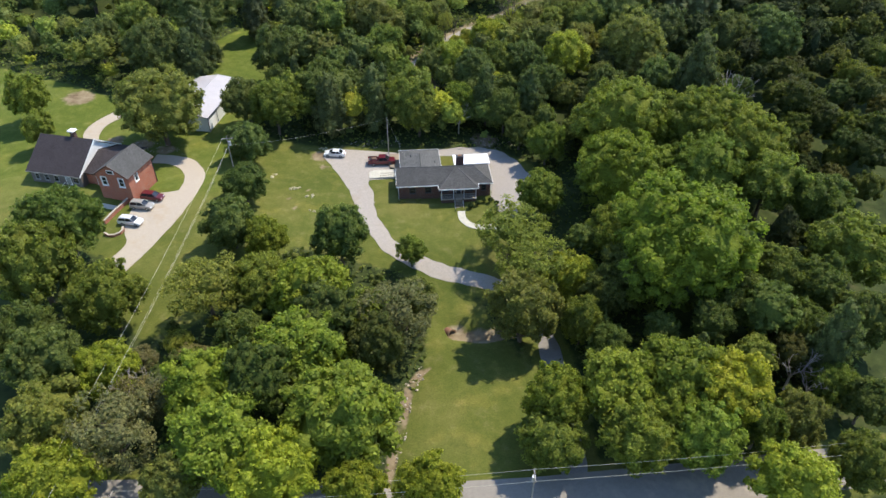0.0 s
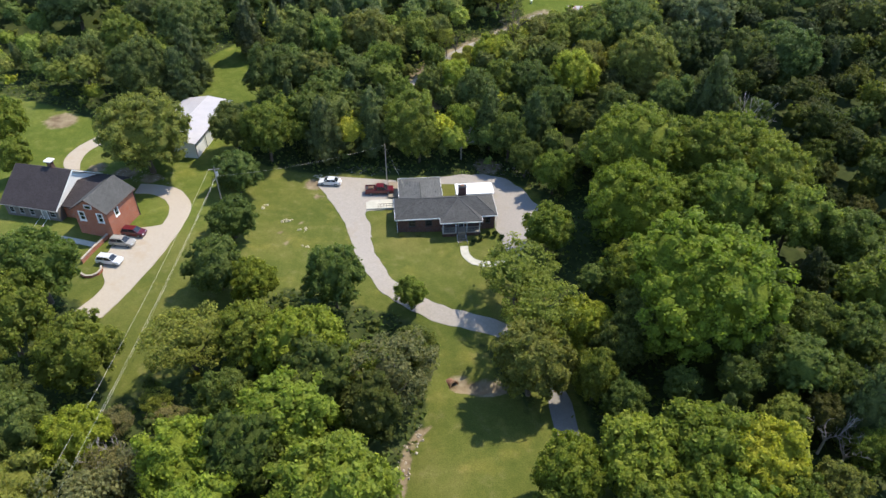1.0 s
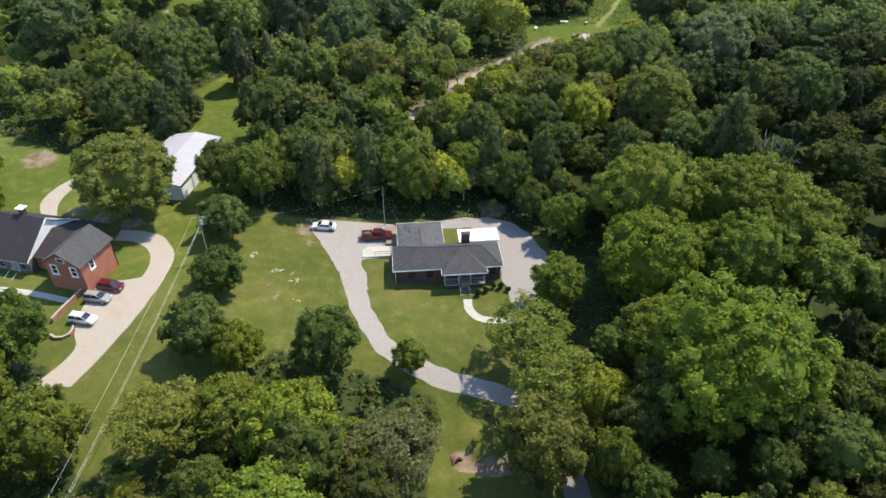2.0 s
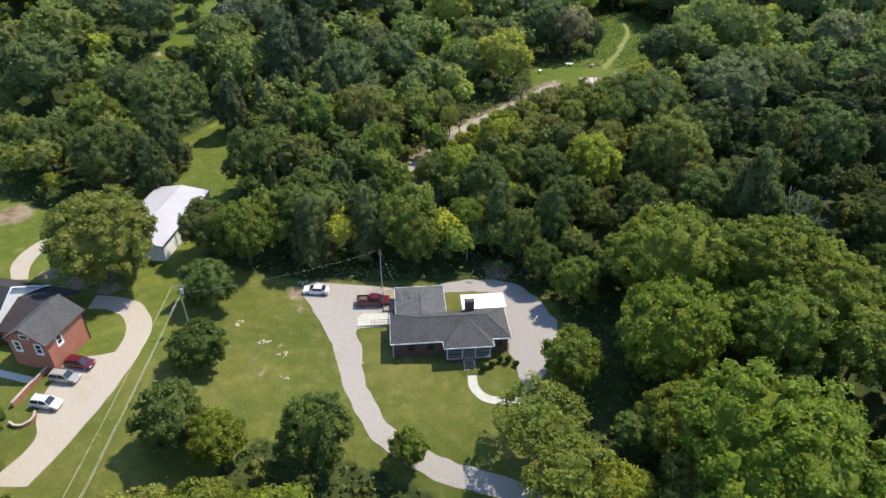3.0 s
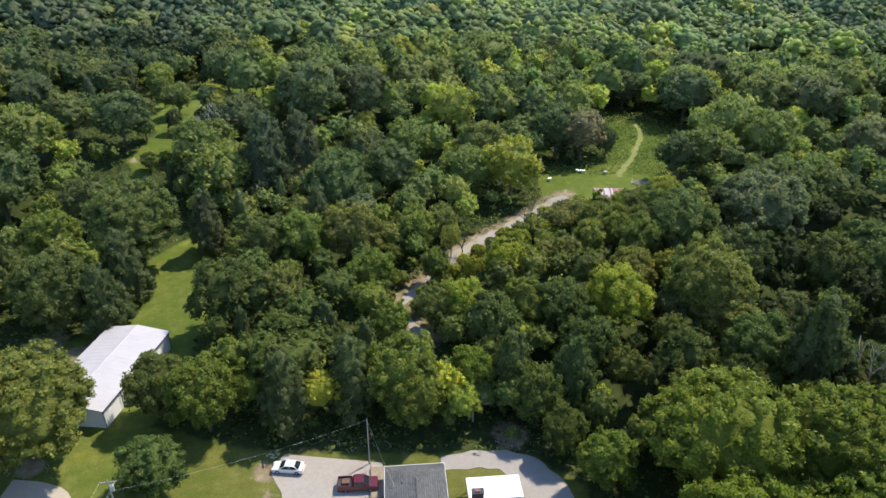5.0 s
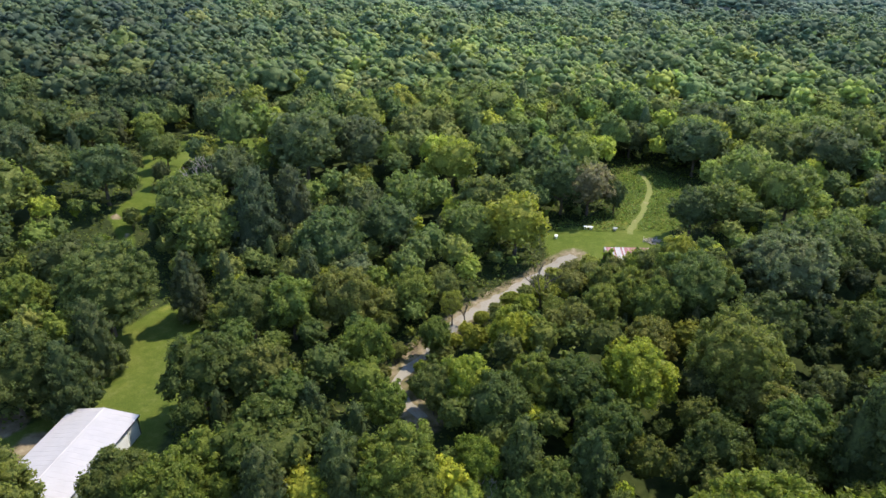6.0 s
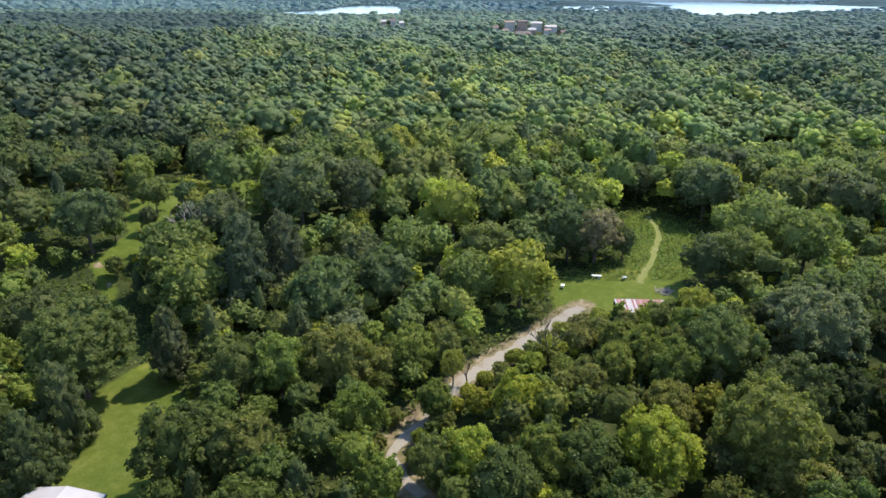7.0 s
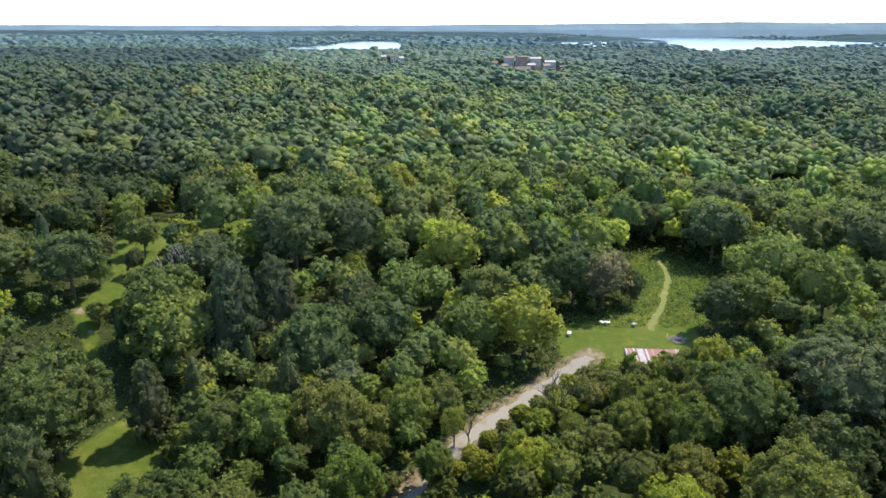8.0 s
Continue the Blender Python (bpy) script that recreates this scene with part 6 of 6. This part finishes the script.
utility_pole(-42.7, 117.6, 11.6, 1.1, True, "tall weathered wooden power pole with a transformer", 10)
utility_pole(-43.6, 36.0, 10.2, 1.1, False, "weathered wooden power pole standing among the trees", 0)
utility_pole(-12.2, 131.8, 8.6, 0.0, False, "slender wooden service pole behind the house", 0)
utility_pole(10.9, 46.0, 5.6, 0.9, True, "wooden roadside power pole with a small transformer", 90)
utility_pole(-38, 42.6, 6.4, 0.9, False, "wooden roadside power pole with a crossarm", 90)
utility_pole(74, 52.5, 6.2, 0.9, False, "wooden roadside power pole with a crossarm", 90)
line((-43.6, 117.5, 11.2), (-44.6, 36.0, 9.8), 1.3)
line((-41.8, 117.6, 11.2), (-42.6, 36.0, 9.8), 1.3)
line((-42.7, 117.6, 9.4), (-43.6, 36.0, 8.0), 1.4)
line((-42.5, 117.6, 9.6), (-12.2, 131.8, 8.3), 0.9, r=0.011)
line((-12.2, 131.8, 8.2), (-7.9, 124.6, 2.7), 0.25, r=0.011)
line((10.9, 45.2, 5.2), (-38, 41.8, 6.0), 0.9)
line((10.9, 46.8, 5.2), (-38, 43.4, 6.0), 0.9)
line((10.9, 45.2, 5.2), (74, 51.7, 5.8), 0.9)
line((10.9, 46.8, 5.2), (74, 53.3, 5.8), 0.9)


# ---- shrubs, dead wood, stones ----
def shrub(x, y, r, h, tint, label="small dark clipped shrub beside the house wall"):
    t = thing("shrub", pose(x, y, gz(x, y), 0, 0, x * 40), label, "shrub")
    stem = part("stem", rod(B(), (0, 0, -0.1), (0, 0, h * 0.5), 0.05, 0.03, 5), M["bark"], t)
    c = new("foliage", CROWNS["S"][int(x) % 2])
    c.parent = t
    c.location, c.scale = (0, 0, h * 0.5), (r, r, h * 0.55)
    c.color = (*tint, 1)
    return t


for _x, _y, _r, _h in ((5.6, 111.5, 0.75, 1.3), (6.9, 112.4, 0.7, 1.2), (9.6, 113.3, 0.7, 1.5), (10.9, 112.6, 0.7, 1.0), (8.4, 113.4, 0.6, 1.3)):
    shrub(_x, _y, _r, _h, (0.03, 0.05, 0.015))
for _x, _y in ((-8.2, 113.4), (-5.0, 113.7)):
    shrub(_x, _y, 0.75, 0.7, (0.16, 0.17, 0.05), "pale straggly plant at the foot of the wall")
for _x, _y, _r, _h in ((-76.0, 106.2, 0.9, 1.2), (-71.5, 106.0, 1.0, 1.0), (-62.5, 97.8, 0.7, 0.7)):
    shrub(_x, _y, _r, _h, (0.07, 0.1, 0.03), "low green shrub beside the footpath")


def dead_tree(x, y, h, seed, label="bare grey dead tree with forked branches", lean=0.0, mat="dead"):
    t = thing("dead_tree", pose(x, y, gz(x, y), lean, 0, seed * 37), label, "tree")
    rs = random.Random(seed)
    trunk = B()
    rod(trunk, (0, 0, -0.3), (0, 0, h * 0.35), h * 0.022, h * 0.017, 7)
    part("trunk", trunk, M[mat], t)

    def limb(bm, p, d, n, r, depth):
        q = p + d * n
        rod(bm, p, q, r, r * 0.6, 5 if depth > 1 else 4, False)
        if depth:
            for _ in range(3 if depth > 1 else 2):
                e = (d + Vector((rs.uniform(-1, 1), rs.uniform(-1, 1), rs.uniform(-0.2, 0.7))) * 0.75).normalized()
                limb(bm, q, e, n * rs.uniform(0.6, 0.8), r * 0.6, depth - 1)
    for i in range(4):
        bm = B()
        a = i * 1.7 + rs.uniform(-0.4, 0.4)
        limb(bm, Vector((0, 0, h * (0.26 + 0.028 * i))), Vector((math.cos(a) * 0.6, math.sin(a) * 0.6, 1)).normalized(), h * 0.24, h * 0.013, 3)
        part("branch", bm, M[mat], t)
    return t


dead_tree(50.9, 65.9, 9.5, 1)
dead_tree(52.6, 63.5, 8, 2)
dead_tree(3.7, 141.0, 8, 3)
dead_tree(-63.8, 237.0, 16, 4)
dead_tree(19.3, 194.0, 11, 5, "bare dark tree overhanging the gravel track", 0, "bark")
dead_tree(3.4, 187.5, 7, 6, "leaning dark dead tree beside the track", 14, "bark")
dead_tree(-40.5, 58.5, 9, 7, "thin bare grey tree among the brush")
dead_tree(66, 141, 13, 8)


def stone(bm, x, y, z, r, rs):
    m = Matrix.Translation((x, y, z)) @ Euler((rs.uniform(0, 3), rs.uniform(0, 3), rs.uniform(0, 3))).to_matrix().to_4x4() @ Matrix.Diagonal((r, r * rs.uniform(0.6, 1), r * rs.uniform(0.4, 0.7), 1))
    s = bmesh.ops.create_icosphere(bm, subdivisions=1, radius=1, matrix=m)
    for v in s["verts"]:
        v.co += Vector((rs.uniform(-1, 1), rs.uniform(-1, 1), rs.uniform(-1, 1))) * r * 0.12


_rs = random.Random(4)
for _px, _py, _n in ((-35.4, 121.2, 6), (-30.7, 116.9, 8), (-27.5, 113.7, 5), (-26.1, 108.9, 4), (-27, 133.1, 9)):
    _bm = B()
    for _i in range(_n):
        _x, _y = _px + _rs.uniform(-1.3, 1.3), _py + _rs.uniform(-0.6, 0.6)
        stone(_bm, _x, _y, gz(_x, _y) - 0.16, _rs.uniform(0.3, 0.6), _rs)
    tagged(part("rock_outcrop", _bm, M["pale_rock"]), "pale flat rocks showing through the lawn", "rock")
_bm = B()
for _k in np.linspace(0, 1, 90):
    _i = _k * (len(CREEK) - 1.001)
    _a, _b = CREEK[int(_i)], CREEK[int(_i) + 1]
    _f = _i - int(_i)
    _x, _y = _a[0] + (_b[0] - _a[0]) * _f + _rs.uniform(-1.1, 1.1), _a[1] + (_b[1] - _a[1]) * _f + _rs.uniform(-0.6, 0.6)
    stone(_bm, _x, _y, gz(_x, _y), _rs.uniform(0.1, 0.32), _rs)
tagged(part("creek_stones", _bm, M["stone"]), "scattered pale stones along the eroded creek bed", "stones", kind="stuff")


# ---- culvert ----
def culvert():
    x, y = 1.0, 80.5
    t = thing("culvert", pose(x, y, gz(2.4, 79.8) - 0.25, -16, 0, 40), "rusty steel culvert pipe opening into the creek", "culvert")
    t.scale = (0.8, 0.8, 0.8)
    bm = B()
    n = 20
    for k in range(8):
        y0, y1 = -1.2 + k * 0.5, -1.2 + (k + 1) * 0.5
        for ra, rb in ((0.95, 0.95),):
            for i in range(n):
                a0, a1 = 2 * math.pi * i / n, 2 * math.pi * (i + 1) / n
                rr = 0.95 + 0.03 * (k % 2)
                P = [(math.cos(a0) * rr, y0, 0.9 + math.sin(a0) * rr), (math.cos(a1) * rr, y0, 0.9 + math.sin(a1) * rr), (math.cos(a1) * rr, y1, 0.9 + math.sin(a1) * rr), (math.cos(a0) * rr, y1, 0.9 + math.sin(a0) * rr)]
                Q = [(p[0] * 0.92, p[1], 0.9 + (p[2] - 0.9) * 0.92) for p in P]
                solid(bm, P + Q, [(0, 1, 2, 3), (7, 6, 5, 4), (0, 4, 5, 1), (2, 6, 7, 3)])
    part("pipe", bm, M["rust"], t)
    # Dark disc closes the pipe and stands in for its unlit depth.
    part("end_plate", rod(B(), (0, 2.6, 0.9), (0, 2.7, 0.9), 0.98, 0.98, 20), M["trim_dark"], t)
    ring = B()
    n = 24
    for i in range(n):
        a0, a1 = 2 * math.pi * i / n, 2 * math.pi * (i + 1) / n
        P = [(math.cos(a) * q, v, 0.9 + math.sin(a) * q) for a in (a0, a1) for q in (0.86, 1.16) for v in (-1.32, -1.05)]
        solid(ring, P, [(0, 2, 6, 4), (1, 5, 7, 3), (2, 3, 7, 6), (0, 4, 5, 1)])
    part("headwall", ring, M["soil"], t, "brown earth rim round the pipe mouth")


culvert()


# ---- clearing at the end of the track ----
def field_shed():
    t = thing("field_shed", pose(36.9, 210.2, gz(42, 212), 0, 0, -3), "low shed roofed with striped faded red and white metal sheets", "shed")
    e, r, d = 2.2, 3.0, 5.0
    for i, c in enumerate("WRPRWRWWWRWRRPRRRRRRPRRRPWW"):
        x0, x1 = i * 0.42, i * 0.42 + 0.416
        m = {"W": M["pale_sheet"], "R": M["red_sheet"], "P": M["pink_sheet"]}[c]
        s = 0.12 * math.sin(i * 5.1)
        bm = solid(B(), [(x0, s, e), (x1, s, e), (x1, d, r), (x0, d, r), (x0, s, e - 0.05), (x1, s, e - 0.05), (x1, d, r - 0.05), (x0, d, r - 0.05)],
                   [(0, 1, 2, 3), (7, 6, 5, 4), (0, 4, 5, 1), (1, 5, 6, 2), (2, 6, 7, 3), (3, 7, 4, 0)])
        part("roof_sheet", bm, m, t)
    for x in (0.1, 3.7, 7.4, 11.1):
        for y in (0.2, 4.85):
            part("post", box(B(), x - 0.07, x + 0.07, y - 0.07, y + 0.07, -0.5, (e if y < 1 else r) - 0.07), M["wood"], t)
    part("back_wall", box(B(), 0.0, 11.3, 4.93, 4.99, -0.4, r - 0.1), M["wood"], t)


field_shed()


def pile(x, y, n, r, mat, name, label):
    t = thing(name, pose(x, y, gz(x, y)), label, "pile")
    rs = random.Random(int(x))
    for i in range(n):
        a, q = rs.uniform(0, 6.28), rs.uniform(0, r)
        p = Vector((math.cos(a) * q, math.sin(a) * q, rs.uniform(0.05, 0.4)))
        d = Vector((rs.uniform(-1, 1), rs.uniform(-1, 1), rs.uniform(-0.1, 0.25))).normalized() * rs.uniform(0.6, 1.4)
        part("log", rod(B(), p - d, p + d, 0.1, 0.07, 6), mat, t)


pile(51.7, 224.9, 34, 2.2, M["dead"], "brush_pile", "heap of grey logs and brush on the grass")
for _x, _y, _m in ((36.6, 233.0, "white"), (37.8, 232.8, "white"), (27.9, 227.6, "white"), (56.2, 222.0, "steel"), (44.0, 231.9, "steel")):
    _t = thing("storage_box", pose(_x, _y, gz(_x, _y), 0, 0, _x * 9), "small pale storage box on the grass of the clearing", "box")
    part("body", box(B(), -0.3, 0.3, -0.22, 0.22, 0, 0.5, 0.04), M[_m], _t)
    part("lid", box(B(), -0.64, 0.64, -0.44, 0.44, 0.702, 0.8, 0.03), M[_m], _t)


# ---- far houses ----
def far_house(x, y, turn, w, d, e, r, wall_mat, roof_mat, label):
    t = thing("far_house", pose(x, y, gz(x, y), 0, 0, turn), label, "house", "houses beyond the woods")
    f = ((-w / 2, 0), (w / 2, 0))
    n = max(2, int(w / 3.2))
    floors = 2 if e > 4.5 else 1
    holes = [((i + 0.5) * w / n - 0.55, (i + 0.5) * w / n + 0.55, 1.0 + 2.8 * k, 2.3 + 2.8 * k) for i in range(n) for k in range(floors)]
    wall(t, "wall", *f, -1, e, wall_mat, holes)
    for s0, s1, z0, z1 in holes:
        window(t, *f, s0, s1, z0, z1, M["white"])
    wall(t, "wall", (w / 2, 0.22), (w / 2, d), -1, e, wall_mat)
    wall(t, "wall", (w / 2 - 0.22, d), (-w / 2, d), -1, e, wall_mat)
    wall(t, "wall", (-w / 2, d - 0.22), (-w / 2, 0.22), -1, e, wall_mat)
    part("roof", gable(B(), -w / 2 - 0.4, w / 2 + 0.4, -0.4, d + 0.4, e, r, "u"), roof_mat, t)


_town = random.Random(4)
for _x, _y, _a, _w, _d, _e, _r in ((72, 1040, 8, 16, 10, 7, 10), (92, 1046, -5, 22, 14, 11, 13), (108, 1030, 4, 20, 12, 12, 13.5), (128, 1042, -8, 24, 14, 10, 12), (150, 1048, 12, 26, 12, 9, 11), (84, 1012, 14, 13, 9, 5, 7.5),
                                   (118, 1006, -6, 15, 9, 5, 7.5), (140, 1014, 3, 14, 9, 5, 7), (165, 1030, 9, 15, 9, 6, 8), (-94, 1196, 0, 13, 9, 8, 11), (-78, 1190, 10, 11, 9, 9, 12), (-64, 1186, 20, 12, 9, 7, 10)):
    far_house(_x, _y, _a, _w * 0.62, _d, _e, _r, _town.choice([M["house_far"], M["tan_far"], M["tan_far"]]), _town.choice([M["house_far"], M["roof_far"], M["tan_far"]]), "pale building standing among the distant trees")
far_house(104, 985, -4, 20, 10, 5, 8, M["brick_red"], M["roof_far"], "low red-brown brick building among the distant trees")
far_house(214, 716, 10, 12, 9, 6, 8.5, M["brick_red"], M["house_far"], "low brick house with a pale roof among trees")
for _x, _y, _a, _w in ((240, 722, 5, 8), (258, 714, 0, 10), (278, 716, -6, 8)):
    far_house(_x, _y, _a, _w, 8, 6, 8.5, M["house_far"], M["tan_far"], "low pale house among the trees")


# ---- weeds in the clearing ----
def weeds():
    rs = np.random.RandomState(12)
    n = 26000
    x, y = rs.uniform(28, 75, n), rs.uniform(231.5, 286, n)
    trail = line_dist(x, y, [(47.5, 229.5), (49, 233.7), (54.4, 243.6), (57.2, 250.9), (61.5, 261.2), (63.3, 270.2), (63.5, 280)])
    lump = np.sin(x * 1.7 + np.sin(y * 0.9) * 2) * np.sin(y * 1.9 + np.sin(x * 1.1) * 2)
    keep = (openness(x, y) > -3.5) & (trail > 1.0 + 0.3 * lump) & (rs.rand(n) < 0.62 + 0.4 * lump) & ((y > 234) | (x < 47) | (x > 50.5))
    x, y, lump = x[keep], y[keep], lump[keep]
    tall = 0.9 + 0.5 * lump
    k = rs.rand(len(x))
    c = np.c_[x, y, land(x, y) + k * tall]
    v, q = leaves(c, rs.randn(len(x), 3) * 0.6 + np.array([0.2, 0.1, 0.8]), rs.uniform(0.13, 0.3, len(x)), rs)
    b = 0.75 + 0.35 * k
    tint = np.repeat(np.c_[b * rs.uniform(0.13, 0.2, len(x)), b * rs.uniform(0.18, 0.25, len(x)), b * 0.065, np.ones(len(x))], 3, axis=0)
    tagged(new("meadow_weeds", mesh_from("meadow_weeds", v, q, M["leaf_woods"], tint)), "tall pale green weeds beside a trodden trail", "weeds", kind="stuff")


weeds()


def brush():
    """Low dry and green brush along both sides of the track."""
    rs = np.random.RandomState(31)
    n = 15000
    x, y = rs.uniform(-16, 42, n), rs.uniform(158, 232, n)
    d = line_dist(x, y, TRACK_LINE)
    lump = np.sin(x * 0.9 + np.sin(y * 0.7) * 2) * np.sin(y * 1.1 + np.sin(x * 0.6) * 2)
    keep = (d > 1.75 + 0.35 * lump) & (d < 7.5 + lump) & (rs.rand(n) < 0.75 + 0.3 * lump) & (inside(x, y, LAWNS[3]) < 1.0)
    x, y, lump = x[keep], y[keep], lump[keep]
    k = rs.rand(len(x))
    c = np.c_[x, y, land(x, y) + k * (0.7 + 0.45 * lump)]
    v, q = leaves(c, rs.randn(len(x), 3) * 0.6 + np.array([0.2, 0.1, 0.8]), rs.uniform(0.12, 0.28, len(x)), rs)
    dry = np.clip(rs.rand(len(x)) * 0.7 + 0.5 * np.sin(x * 0.5 + y * 0.33), 0, 1)[:, None]
    col = (np.array([0.1, 0.135, 0.035]) * (1 - dry) + np.array([0.26, 0.21, 0.11]) * dry) * rs.uniform(0.7, 1.2, (len(x), 1))
    tint = np.repeat(np.c_[col, np.ones(len(x))], 3, axis=0)
    tagged(new("track_brush", mesh_from("track_brush", v, q, M["leaf_woods"], tint)), "low dry and green brush along the track", "brush", kind="stuff")


brush()


def glade_brush():
    """Low leafy growth on the woodland floor along the edges of the glades and lawns."""
    rs = np.random.RandomState(77)
    n = 150000
    x, y = rs.uniform(-135, 110, n), rs.uniform(46, 300, n)
    o = openness(x, y)
    lump = np.sin(x * 0.8 + np.sin(y * 0.5) * 2) * np.sin(y * 0.9 + np.sin(x * 0.7) * 2)
    keep = (o < -0.3 + 0.8 * lump) & (o > -17) & (rs.rand(n) < 0.62 + 0.35 * lump) & (line_dist(x, y, TRACK_LINE) > 2.2) & (np.abs(x) < 0.7 * (y - 30) + 36)
    x, y, lump = x[keep], y[keep], lump[keep]
    k = rs.rand(len(x))
    c = np.c_[x, y, land(x, y) + k * (1.0 + 0.8 * lump)]
    v, q = leaves(c, rs.randn(len(x), 3) * 0.5 + np.array([0.2, 0.1, 0.8]), rs.uniform(0.2, 0.46, len(x)), rs)
    col = np.array([0.125, 0.155, 0.04]) * rs.uniform(0.6, 1.35, (len(x), 1)) * rs.uniform(0.9, 1.1, (len(x), 3))
    tint = np.repeat(np.c_[col, np.ones(len(x))], 3, axis=0)
    tagged(new("woodland_edge_brush", mesh_from("woodland_edge_brush", v, q, M["leaf_woods"], tint)), "low green brush along the woodland edges", "brush", kind="stuff")


glade_brush()


def litter():
    """Fallen sticks and pale debris at the woodland edge behind the house."""
    rs = random.Random(8)
    bm = B()
    for x0, x1, y0, y1, n in ((6, 22, 134.2, 139, 90), (-26, -8, 133.6, 137.5, 40), (-72, -56, 125.5, 131, 60), (-74, -66, 143, 150, 30)):
        for _ in range(n):
            x, y = rs.uniform(x0, x1), rs.uniform(y0, y1)
            a, q = rs.uniform(0, 3.14), rs.uniform(0.15, 0.42)
            z = gz(x, y)
            rod(bm, (x - math.cos(a) * q, y - math.sin(a) * q, z + 0.06), (x + math.cos(a) * q, y + math.sin(a) * q, z + rs.uniform(0.06, 0.2)), 0.05, 0.03, 4, False)
    tagged(part("fallen_sticks", bm, M["dead"]), "pale fallen sticks and debris at the woodland edge", "debris", kind="stuff")


litter()
